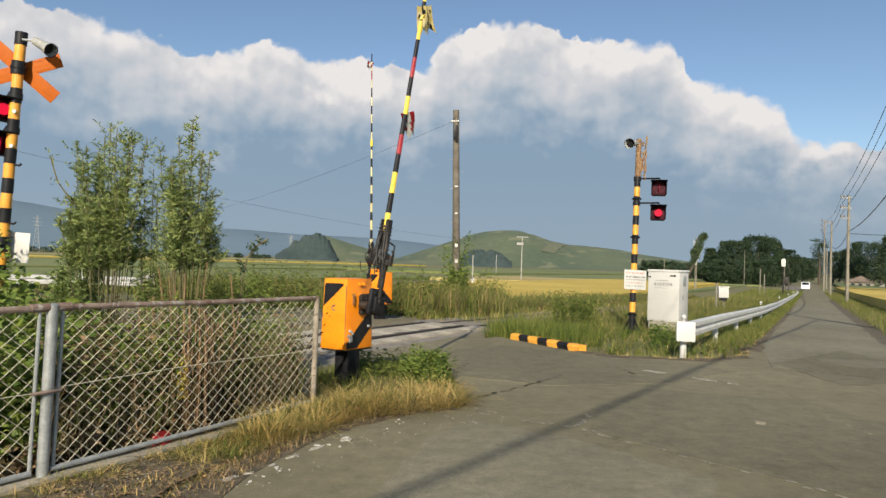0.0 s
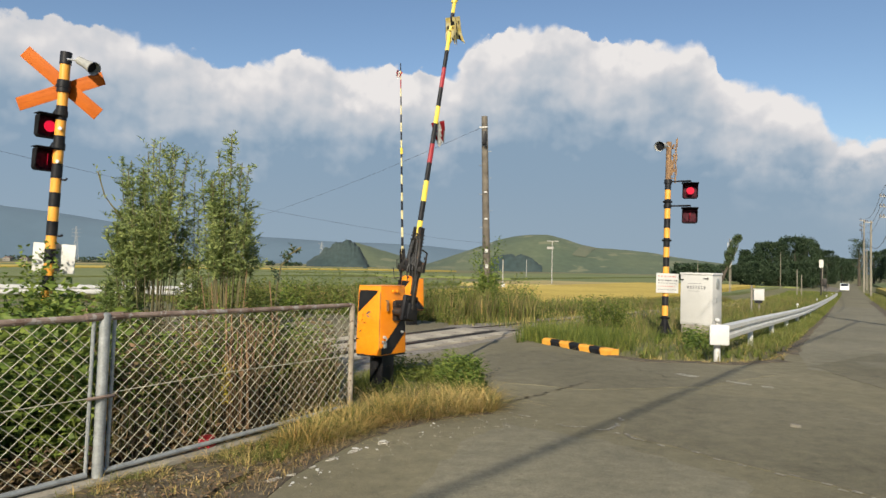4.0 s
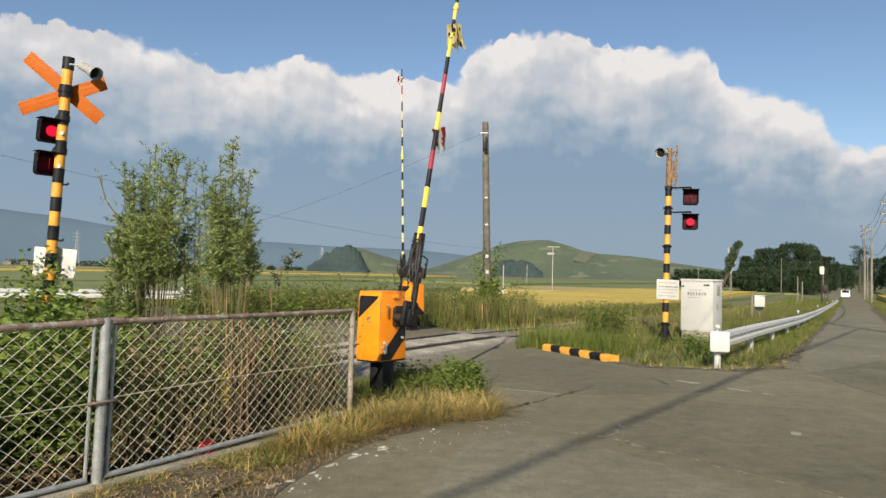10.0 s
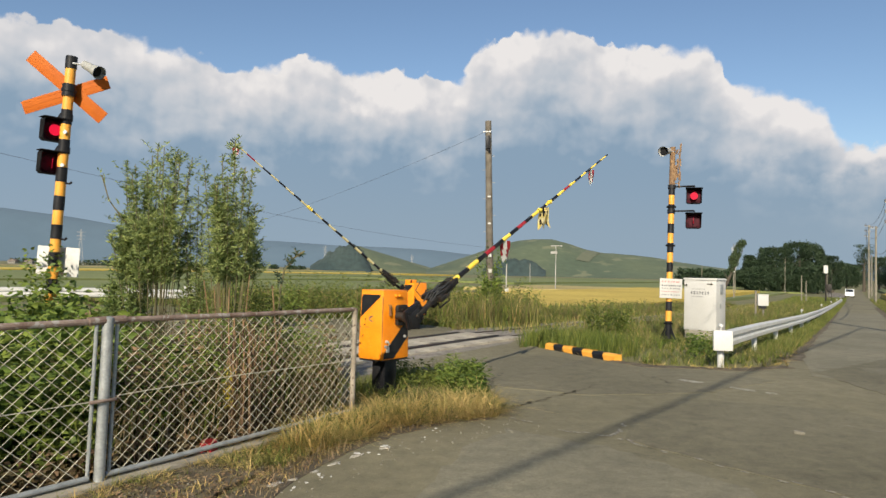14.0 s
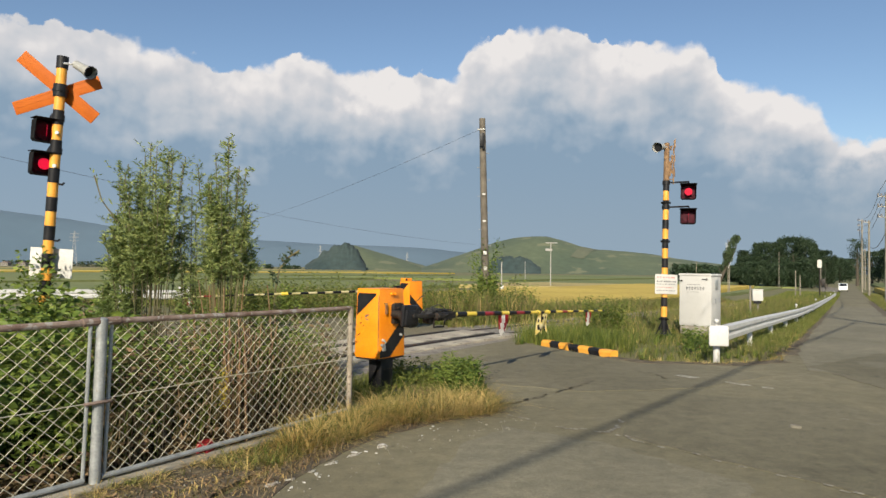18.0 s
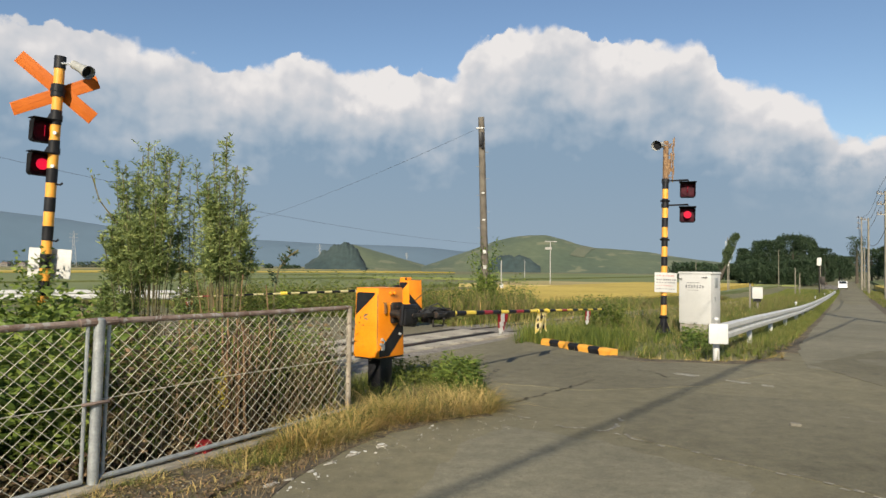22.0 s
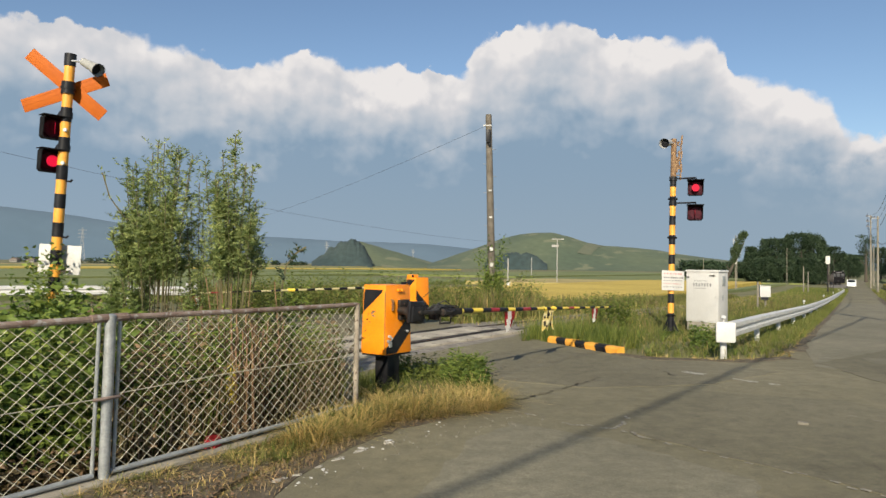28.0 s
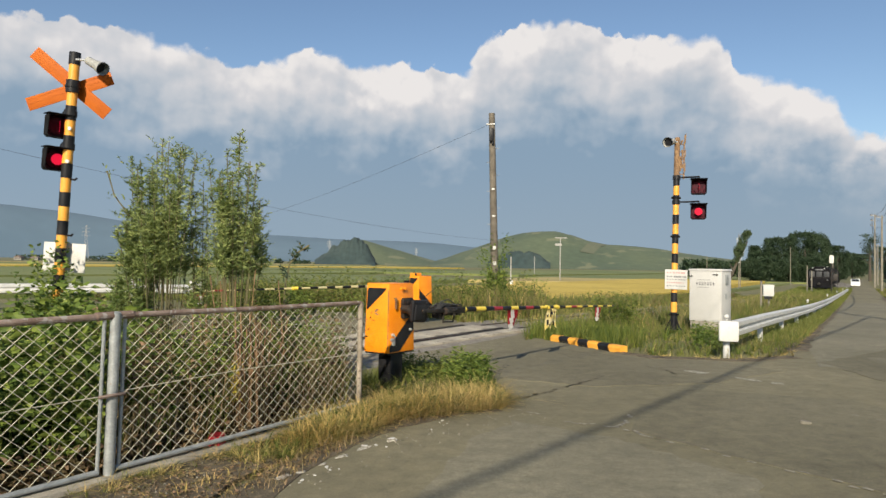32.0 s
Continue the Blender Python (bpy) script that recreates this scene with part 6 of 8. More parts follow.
q = np.concatenate([scatter(rng, bare, 160, 1.2), scatter(rng, [(-1.2, 4.6), (-1.0, 5.3), (-0.75, 5.95), (-0.35, 6.7), (0.7, 7.45), (1.2, 7.0), (0.1, 6.3), (-0.5, 5.5), (-0.9, 4.6)], 70)])
k = rng.uniform(0.003, 0.009, len(q))
cube = np.array([(-1, -1, -0.6), (1, -0.8, -0.6), (0.9, 1, -0.6), (-0.8, 0.9, -0.6), (-0.6, -0.7, 0.6), (0.7, -0.5, 0.5), (0.5, 0.6, 0.7), (-0.5, 0.6, 0.5)])
v = (cube[None] * k[:, None, None] * rng.uniform(0.7, 1.4, (len(q), 1, 3)) + np.c_[q, heights(q) + 0.036][:, None]).reshape(-1, 3)
f = (np.arange(len(q))[:, None, None] * 8 + np.array([(0, 3, 2, 1), (4, 5, 6, 7), (0, 1, 5, 4), (1, 2, 6, 5), (2, 3, 7, 6), (3, 0, 4, 7)])[None]).reshape(-1, 4)
tagged(new("pebbles", np_mesh("pebbles", v, f, STONEPOST)), "small grey pebbles and grit on the dirt and asphalt edge", "pebbles", kind="stuff")
q = scatter(rng, [(-2.0, 4.6), (-1.6, 5.2), (-0.9, 6.2), (-0.5, 6.8), (-0.42, 6.72), (-0.85, 5.85), (-1.1, 5.2), (-1.2, 4.6)], 420, 2.4)
blades(rng, q, heights(q), 0.03, 0.14, 0.007, 1.6, "dry_grass", DRYGRASS, "short dead grass at the asphalt's edge")

corner = [(-1.35, 6.55), (-0.98, 7.25), (-0.60, 7.05), (-0.85, 6.45), (-1.15, 6.15)]
for n, mat, nm, lb in ((500, DRYGRASS, "dry_grass", "dry grass hiding the fence's lower corner"), (500, MIDGRASS, "grass", "yellowing grass hiding the fence's lower corner"), (300, GRASS, "grass", "green tufts at the fence's corner")):
    q = scatter(rng, corner, n, 1.2)
    blades(rng, q, heights(q), 0.12, 0.36, 0.007, 2.4, nm, mat, lb)
verge = [(1.7, 15.2), (2.25, 14.75), (3.35, 12.65), (3.8, 12.1), (5.05, 11.9), (6.1, 12.45)] + [road_xy(s, 1.25) for s in (16, 20, 26, 34, 44)] + [road_xy(s, 6.0) for s in (44, 34, 26, 20, 16, 13)]
for n, h0, h1, mat, nm, lb in ((7500, 0.08, 0.28, MIDGRASS, "grass", "yellow-green verge grass by the guard rail"), (9500, 0.08, 0.28, GRASS, "grass", "green verge grass by the kerb"), (1500, 0.10, 0.34, DRYGRASS, "dry_grass", "dry seeding verge grass"), (2000, 0.14, 0.36, BROWNGRASS, "dry_grass", "brown seed heads in the verge grass")):
    q = scatter(rng, verge, n, 0.8)
    blades(rng, q, heights(q), h0, h1, 0.010, 1.1, nm, mat, lb)
tufts(rng, scatter(rng, verge, 420, 0.8), 26, 0.12, 0.34, 0.011, 1.6, "grass_tufts", GRASS, "arching green grass tufts on the verge")
tufts(rng, scatter(rng, verge, 300, 0.8), 24, 0.12, 0.34, 0.011, 1.6, "grass_tufts", MIDGRASS, "arching yellowing grass tufts on the verge")
fringe = [(2.2, 14.45), (3.15, 12.55), (3.65, 12.0), (5.04, 11.8), (6.2, 12.3)] + [road_xy(s, 1.15) for s in (17, 22, 30)] + [road_xy(s, 1.45) for s in (30, 22, 17)] + [(6.1, 12.6), (5.04, 12.1), (3.85, 12.3), (3.4, 12.75), (2.45, 14.6)]
tufts(rng, scatter(rng, fringe, 170, 0.8), 20, 0.06, 0.18, 0.010, 2.2, "grass_tufts", DRYGRASS, "low straw-coloured fringe along the verge's edge")
tufts(rng, scatter(rng, verge, 150, 1.6), 30, 0.14, 0.36, 0.011, 1.3, "grass_tufts", BUSHLEAF, "dark green grass clumps on the verge")
tufts(rng, scatter(rng, verge, 110, 1.6), 24, 0.14, 0.40, 0.009, 1.5, "grass_tufts", BROWNGRASS, "brown seeding clumps on the verge")
front_strip = [road_xy(s, 1.12) for s in (18.5, 30, 45, 70, 110)] + [road_xy(s, 1.66) for s in (110, 70, 45, 30, 18.5)]
for n, mat, lb in ((6000, MIDGRASS, "yellow-green grass between the lane and the guard rail"), (5000, GRASS, "green grass between the lane and the guard rail")):
    q = scatter(rng, front_strip, n, 0.5)
    blades(rng, q, heights(q), 0.12, 0.36, 0.010, 0.9, "grass", mat, lb)
rail_side = [road_xy(s, 1.16) for s in (15.5, 20, 30, 45, 70, 100)] + [road_xy(s, 2.1) for s in (100, 70, 45, 30, 20, 15.5)]
for n, mat, lb in ((9000, MIDGRASS, "yellow-green grass along the guard rail's foot"), (7000, GRASS, "green grass along the guard rail's foot")):
    q = scatter(rng, rail_side, n, 0.6)
    blades(rng, q, heights(q), 0.16, 0.42, 0.010, 0.9, "grass", mat, lb)
clump = [(1.6, 15.0), (2.2, 14.6), (3.0, 13.2), (3.9, 13.6), (3.6, 15.6), (2.4, 16.2)]
q = scatter(rng, clump, 3600)
blades(rng, q, heights(q), 0.25, 0.62, 0.012, 0.5, "grass", GRASS, "lush green grass behind the striped kerb")
tall = [track_xy(s, n) for s, n in ((11.5, 12.2), (25, 11.6), (27, 13), (25, 17), (12.5, 18))]
low_meadow = [track_xy(s, n) for s, n in ((25, 11.2), (64, 11.2), (64, 15.8), (26, 17))]
nearer_tall = [track_xy(s, n) for s, n in ((16, 10.2), (60, 10.2), (60, 13.0), (16, 13.0))]
for poly, n, h0, h1, mat, nm, lb in ((tall, 3500, 0.4, 0.9, MIDGRASS, "tall_grass", "tall yellow-green grass beyond the track"), (tall, 4200, 0.5, 1.15, BROWNGRASS, "tall_grass", "tall brown seeding grass beyond the track"), (tall, 3500, 0.4, 0.95, GRASS, "tall_grass", "tall green grass beyond the track"),
                                     (tall, 260, 0.6, 1.1, DRYGRASS, "tall_grass", "tall straw-coloured reeds beyond the track"), (low_meadow, 5000, 0.15, 0.45, MIDGRASS, "grass", "rough yellowing grass before the rice"), (low_meadow, 5000, 0.15, 0.50, BROWNGRASS, "dry_grass", "brown seeding grass before the rice"), (low_meadow, 5000, 0.15, 0.45, GRASS, "grass", "rough green grass before the rice"), (nearer_tall, 2600, 0.15, 0.42, DRYGRASS, "dry_grass", "dry grass beside the track"),
                                     (nearer_tall, 8000, 0.15, 0.45, MIDGRASS, "grass", "grass beside the track")):
    q = scatter(rng, poly, n, 0.9)
    q = q[~inside(far_road, q)]
    blades(rng, q, heights(q), h0, h1, 0.016, 0.45, nm, mat, lb)
for poly, m in ((tall, 300), (low_meadow, 420), (nearer_tall, 520)):
    for mat, share, lb in ((GRASS, 1.0, "green"), (MIDGRASS, 0.9, "yellowing"), (BROWNGRASS, 1.0, "brown seeding"), (DEADLEAF, 0.3, "withered")):
        q = scatter(rng, poly, int(m * share), 0.9)
        q = q[~inside(far_road, q)]
        tufts(rng, q, 24, 0.22, 0.62, 0.018, 1.3, "grass_tufts", mat, lb + " grass tufts beyond the track")
trackside = [track_xy(s, n) for s, n in ((15.3, 4.6), (70, 4.4), (70, 7.6), (15.3, 7.7))]
q = scatter(rng, trackside, 12000, 0.8)
blades(rng, q, heights(q), 0.12, 0.42, 0.010, 0.5, "grass", MIDGRASS, "grass between the lane and the track")
q = scatter(rng, trackside, 12000, 0.6)
blades(rng, q, heights(q), 0.12, 0.42, 0.010, 0.5, "grass", GRASS, "green grass between the lane and the track")
q = scatter(rng, trackside, 3000, 0.8)
blades(rng, q, heights(q), 0.25, 0.65, 0.016, 0.5, "dry_grass", BROWNGRASS, "brown seeding grass between the lane and the track")
q = scatter(rng, trackside, 500, 0.8)
blades(rng, q, heights(q), 0.2, 0.55, 0.016, 0.5, "dry_grass", DRYGRASS, "dry grass between the lane and the track")
tufts(rng, scatter(rng, trackside, 420, 1.4), 24, 0.16, 0.42, 0.016, 1.5, "grass_tufts", GRASS, "green grass clumps between the lane and the track")
tufts(rng, scatter(rng, trackside, 200, 1.6), 26, 0.16, 0.44, 0.016, 1.3, "grass_tufts", BUSHLEAF, "dark green clumps between the lane and the track")
over_track = [track_xy(s, n) for s, n in ((16.2, 6.4), (90, 6.4), (90, 10.6), (16.2, 10.6))]
for n, h0, h1, mat, nm, lb in ((2600, 0.15, 0.40, DRYGRASS, "dry_grass", "dry reddish grass grown over the ballast"), (7000, 0.15, 0.42, MIDGRASS, "grass", "yellowing grass grown over the ballast"), (1500, 0.15, 0.42, DEADSTEM, "dead_grass", "dead brown grass grown over the ballast"), (7000, 0.15, 0.42, GRASS, "grass", "green tufts on the ballast")):
    q = scatter(rng, over_track, n, 0.9)
    blades(rng, q, heights(q), h0, h1, 0.016, 0.8, nm, mat, lb)
lane_side = [road_xy(s, n) for s, n in ((20, -1.9), (130, -1.9), (130, -4.2), (20, -4.4))]
for n, mat, lb in ((5000, GRASS, "green grass bank beside the rice field"), (3500, BROWNGRASS, "brown grass bank beside the rice field"), (2000, MIDGRASS, "yellowing grass bank beside the rice field")):
    q = scatter(rng, lane_side, n, 0.5)
    blades(rng, q, heights(q), 0.12, 0.40, 0.02, 0.5, "grass", mat, lb)
far_lane = [road_xy(s, n) for s, n in ((44, 1.3), (130, 1.3), (130, 9.0), (44, 6.0))]
q = scatter(rng, far_lane, 9000, 0.6)
blades(rng, q, heights(q), 0.2, 0.5, 0.035, 0.5, "grass", GRASS, "green grass between the far lane and the track")
q = scatter(rng, far_lane, 7000, 0.6)
blades(rng, q, heights(q), 0.2, 0.5, 0.035, 0.5, "grass", MIDGRASS, "grass between the far lane and the track")

beyond = [(-9.0, 22.9), (-2.4, 23.0), (0.6, 20.4), (3.0, 21.5), (3.4, 27.0), (-9.0, 27.0)]
for n, h0, h1, mat, lb in ((4500, 0.5, 1.3, MIDGRASS, "tall yellow-green grass beyond the far road"), (4500, 0.5, 1.3, GRASS, "tall green grass beyond the far road"), (4600, 0.7, 1.45, BROWNGRASS, "tall brown seeding grass beyond the far road"), (500, 0.7, 1.5, DRYGRASS, "tall straw-coloured stalks beyond the far road")):
    q = scatter(rng, beyond, n, 1.0)
    blades(rng, q, heights(q), h0, h1, 0.018, 0.45, "tall_grass", mat, lb)
meadow = [(-16, 27), (4, 27), (10, 34), (14, 46), (-22, 46)]
for n, mat, lb in ((5000, MIDGRASS, "rough yellowing meadow grass"), (5000, BROWNGRASS, "rough brown meadow grass"), (6000, GRASS, "rough green meadow grass")):
    q = scatter(rng, meadow, n, 1.0)
    blades(rng, q, heights(q), 0.3, 0.9, 0.04, 0.5, "tall_grass", mat, lb)
# behind the fence: dead stalks on the right of the main post, leafy weeds on its left
behind = [(-2.55, 5.15), (-1.15, 7.45), (-1.55, 8.6), (-2.3, 9.2), (-4.3, 7.4)]
q = scatter(rng, behind, 5200, 0.8)
blades(rng, q, heights(q), 0.4, 1.30, 0.008, 1.0, "dead_stalks", DEADSTEM, "tangle of dead brown stalks behind the fence", "weeds")
q = scatter(rng, behind, 1000, 0.8)
blades(rng, q, heights(q), 0.3, 1.0, 0.013, 0.9, "weeds", GRASS, "green weeds among the dead stalks", "weeds")
q = scatter(rng, [(-1.5, 7.2), (-1.1, 7.5), (-1.35, 8.4), (-2.2, 8.9), (-2.6, 7.6)], 1300)
blades(rng, q, heights(q), 0.4, 0.95, 0.014, 0.8, "weeds", MIDGRASS, "yellow-green weeds behind the fence", "weeds")
left_bed = [(-4.6, 3.2), (-2.62, 5.0), (-2.45, 5.6), (-3.6, 7.6), (-6.8, 6.6)]
q = scatter(rng, left_bed, 900)
blades(rng, q, heights(q), 0.4, 1.1, 0.014, 0.6, "weeds", GRASS, "green weeds behind the fence", "weeds")


def leafy(name, poly, stems, h0, h1, per, llen, lwid, mat, label, seed, category="weeds"):
    """Upright stalks with leaves all the way up."""
    r = np.random.default_rng(seed)
    q = scatter(r, poly, stems)
    P, D = [], []
    for x, y in q:
        h = r.uniform(h0, h1)
        lx, ly = r.normal(0, 0.12, 2)
        t = r.uniform(0.1, 1.0, per)
        ang = r.uniform(0, 2 * np.pi, per)
        rad = r.uniform(0.0, 0.05, per)
        P.append(np.c_[x + lx * t * h + np.cos(ang) * rad, y + ly * t * h + np.sin(ang) * rad, land(x, y) + t * h])
        D.append(np.c_[np.cos(ang), np.sin(ang), r.uniform(-0.5, 0.7, per)])
    v, f = leaves(r, np.concatenate(P), np.concatenate(D), llen, lwid)
    return tagged(new(name, np_mesh(name, v, f, mat)), label, category, kind="stuff")


leafy("weeds", left_bed, 330, 0.45, 1.2, 38, 0.115, 0.058, WEED, "broad-leaved green weeds behind the fence", 20)
leafy("weeds", left_bed, 300, 0.55, 1.25, 40, 0.075, 0.034, WEED, "thick green leafy weeds behind the fence", 21)
leafy("weeds", [(-6.9, 10.0), (-5.4, 10.0), (-4.6, 10.6), (-5.2, 11.6), (-6.9, 11.6)], 64, 0.6, 1.3, 30, 0.16, 0.07, WEED, "big-leaved weeds round the signal's foot", 22)
leafy("weeds", [(-14.0, 9.6), (-7.0, 11.2), (-4.8, 12.2), (-5.6, 13.4), (-8.0, 12.8), (-16.0, 11.2)], 260, 0.3, 0.65, 26, 0.12, 0.05, WEED, "green weeds beside the track", 23)
leafy("weeds", [(0.06, 8.45), (0.50, 8.6), (0.54, 9.3), (0.2, 9.5), (0.0, 9.0)], 120, 0.10, 0.46, 34, 0.095, 0.017, BUSHLEAF, "dark green arching weeds beside the barrier machine", 24)
leafy("weeds", [(-0.75, 8.9), (0.1, 9.0), (0.2, 10.2), (-0.8, 10.3)], 90, 0.12, 0.34, 26, 0.07, 0.016, GRASS, "green weeds behind the machine's post", 50)
leafy("weeds", [(4.75, 13.0), (5.2, 13.2), (6.0, 14.6), (5.5, 15.0), (4.9, 13.8)], 34, 0.2, 0.55, 26, 0.085, 0.026, BUSHLEAF, "leafy weeds at the guard rail's end", 25)
leafy("withered_weeds", behind, 260, 0.3, 1.15, 26, 0.085, 0.030, DEADLEAF, "withered brown leaves hanging on the dead stalks", 45)
leafy("withered_weeds", [(-3.4, 4.2), (-2.5, 5.1), (-1.2, 7.2), (-1.5, 7.4), (-2.8, 5.6), (-3.8, 4.4)], 150, 0.03, 0.22, 20, 0.09, 0.035, DEADLEAF, "withered leaf litter along the fence's foot", 46)
gr = np.random.default_rng(47)
spray = np.c_[gr.normal(-1.865, 0.022, 150), gr.normal(6.01, 0.022, 150), gr.uniform(0.36, 0.70, 150)]
v, f = leaves(gr, spray, gr.normal(size=spray.shape) + np.array([0, 0, -1.0]), 0.026, 0.011)
tagged(new("goldenrod", np_mesh("goldenrod", v, f, GOLDENROD)), "drooping spray of small yellow blossom behind the fence", "weeds", kind="stuff")
leafy("ivy", [(1.56, 25.75), (1.94, 25.75), (1.94, 26.1), (1.56, 26.1)], 22, 2.0, 3.0, 70, 0.09, 0.06, BUSHLEAF, "ivy clinging to the shaft of the wooden pole", 51)
leafy("ivy", [(1.4, 25.5), (2.1, 25.5), (2.1, 26.2), (1.4, 26.2)], 70, 0.6, 1.7, 50, 0.11, 0.06, BUSHLEAF, "ivy climbing the wooden pole", 26)
leafy("weeds", tall, 300, 0.5, 1.2, 30, 0.10, 0.035, GRASS, "upright leafy weeds beyond the track", 29)
leafy("weeds", beyond, 330, 0.6, 1.6, 34, 0.11, 0.035, GRASS, "upright leafy weeds beyond the far road", 43)
leafy("weeds", [(-6.75, 10.75), (-6.2, 10.75), (-6.2, 11.1), (-6.75, 11.1)], 22, 1.1, 2.0, 36, 0.10, 0.05, WEED, "climbing weed round the signal post", 44)
leafy("weeds", nearer_tall, 220, 0.15, 0.45, 26, 0.09, 0.03, GRASS, "low leafy weeds beside the track", 30)
leafy("weeds", [(3.9, 17.8), (4.9, 17.8), (4.9, 18.8), (3.9, 18.8)], 70, 0.5, 1.0, 34, 0.08, 0.035, GRASS, "round green shrub beside the track", 27)
rk = random.Random(77)
for i in range(16):
    cs, cn, cr = 12.5 + 0.8 * i + rk.uniform(-1, 1), rk.uniform(11.8, 16.5), rk.uniform(0.3, 0.6)
    ring = [track_xy(cs + cr * math.cos(k * 1.05), cn + cr * math.sin(k * 1.05)) for k in range(6)]
    leafy("weeds", ring, 24, 0.6, rk.uniform(0.9, 1.35), 30, 0.09, 0.035, GRASS if i % 3 else WEED, "dark green weed clump beyond the track", 300 + i)
leafy("weeds", [(-2.5, 5.25), (-1.3, 7.4), (-1.9, 8.2), (-3.4, 6.9)], 230, 0.4, 1.05, 30, 0.060, 0.022, BUSHLEAF, "weeds among the dead stalks", 28)


leafy("weeds", [(-1.55, 7.65), (-1.32, 7.85), (-1.45, 8.6), (-2.0, 8.9), (-2.1, 8.3)], 120, 0.5, 0.98, 38, 0.055, 0.02, WEED, "dark green bushy weeds behind the fence's end", 41)
leafy("weeds", [(-2.3, 5.9), (-1.6, 7.0), (-2.0, 7.6), (-2.9, 6.8)], 110, 0.7, 1.2, 36, 0.05, 0.02, WEED, "dark green weeds among the dead stalks", 42)


def shrub(x, y, h, spread, stems, seed, label, low=0.30, per=290):
    r = np.random.default_rng(seed)
    z = land(x, y)
    g = empty("shrub", Matrix.Translation((x, y, z)), label, "shrub", "shrubs behind the fence")
    P, D = [], []
    for i in range(stems):
        ang = r.uniform(0, 2 * np.pi)
        rad = spread * math.sqrt(r.uniform(0, 1))
        hh = h * r.uniform(0.64, 1.0) * (1 - 0.12 * (rad / spread) ** 2)
        bx, by = 0.36 * rad * math.cos(ang), 0.42 * rad * math.sin(ang)
        tx, ty = rad * math.cos(ang) + r.normal(0, 0.04), rad * math.sin(ang) + r.normal(0, 0.04)
        pts = []
        for k in range(6):
            t = k / 5
            c = t ** 1.4
            pts.append(Vector((bx + (tx - bx) * c, by + (ty - by) * c, hh * t)))
        lo = min(0.82, 0.95 * low * h / hh)
        b = bmesh.new()
        tube(b, pts, 0.0042, 5)
        part("stem", b, STEM, g)
        # side twigs, each carrying narrow leaves
        for k in range(20):
            t = lo + (0.98 - lo) * r.uniform(0, 1) ** 0.9
            c = t ** 1.4
            p0 = np.array([bx + (tx - bx) * c, by + (ty - by) * c, hh * t])
            a2 = r.uniform(0, 2 * np.pi)
            ln = r.uniform(0.10, 0.42) * (1.2 - t * 0.75)
            dv = np.array([math.cos(a2) * 0.7, math.sin(a2) * 0.7, r.uniform(0.4, 1.0)])
            m = max(4, per // 18)
            tt = r.uniform(0.05, 1.0, m)
            P.append(p0 + dv * (ln * tt)[:, None])
            aa = r.uniform(0, 2 * np.pi, m)
            D.append(np.c_[np.cos(aa), np.sin(aa), r.uniform(-0.5, 0.6, m)] * 0.9 + dv * 0.5)
        tt = r.uniform(lo, 1.0, per // 4)
        c = tt ** 1.4
        P.append(np.c_[bx + (tx - bx) * c, by + (ty - by) * c, hh * tt])
        aa = r.uniform(0, 2 * np.pi, per // 4)
        D.append(np.c_[np.cos(aa), np.sin(aa), r.uniform(0.1, 1.2, per // 4)])
    v, f = leaves(r, np.concatenate(P), np.concatenate(D), 0.056, 0.0125)
    ob = new("foliage", np_mesh("foliage", v, f, WILLOW))
    ob.parent = g
    ob["label"] = "narrow willow-like green leaves"
    return g


shrub(-3.00, 7.05, 3.02, 0.37, 42, 31, "tall willow-like shrub with narrow leaves", 0.48, 300)
shrub(-3.26, 6.95, 1.72, 0.30, 9, 37, "low bushy willow-like shrub behind the fence", 0.62, 230)
shrub(-2.62, 7.25, 2.5, 0.14, 7, 33, "slim willow-like shrub behind the fence", 0.40, 200)
shrub(-2.24, 7.10, 2.96, 0.27, 34, 32, "tall willow-like shrub with bare lower stems", 0.50, 260)
shrub(-3.52, 7.2, 1.75, 0.07, 2, 34, "thin young willow-like shoot", 0.45, 90)


def sapling(x, y, label):
    """A thin leaning sapling with a bent head and few leaves."""
    g = empty("sapling", Matrix.Translation((x, y, land(x, y))), label, "sapling")
    r = np.random.default_rng(36)
    b = bmesh.new()
    tube(b, [(0, 0, -0.05), (0.06, 0, 0.9), (0.16, 0, 1.5), (0.42, 0, 1.85), (0.72, 0, 2.05)], 0.026, 6)
    part("trunk", b, STEM, g)
    P, D = [], []
    for k in range(7):
        t = 0.35 + 0.09 * k
        p = Vector((0.16, 0, 1.5)).lerp(Vector((0.72, 0, 2.05)), max(0.0, (t - 0.45) / 0.5)) if t > 0.45 else Vector((0.1, 0, 1.2))
        e = p + Vector((r.uniform(-0.22, 0.25), r.uniform(-0.15, 0.15), r.uniform(-0.05, 0.28)))
        b = bmesh.new()
        tube(b, [p, e], 0.012, 5)
        part("twig", b, STEM, g)
        for i in range(14):
            P.append(np.array(p.lerp(e, r.uniform(0.2, 1.1))))
            D.append(r.normal(size=3))
    v, f = leaves(r, np.array(P), np.array(D), 0.15, 0.055)
    ob = new("foliage", np_mesh("foliage", v, f, TREELEAF))
    ob.parent = g


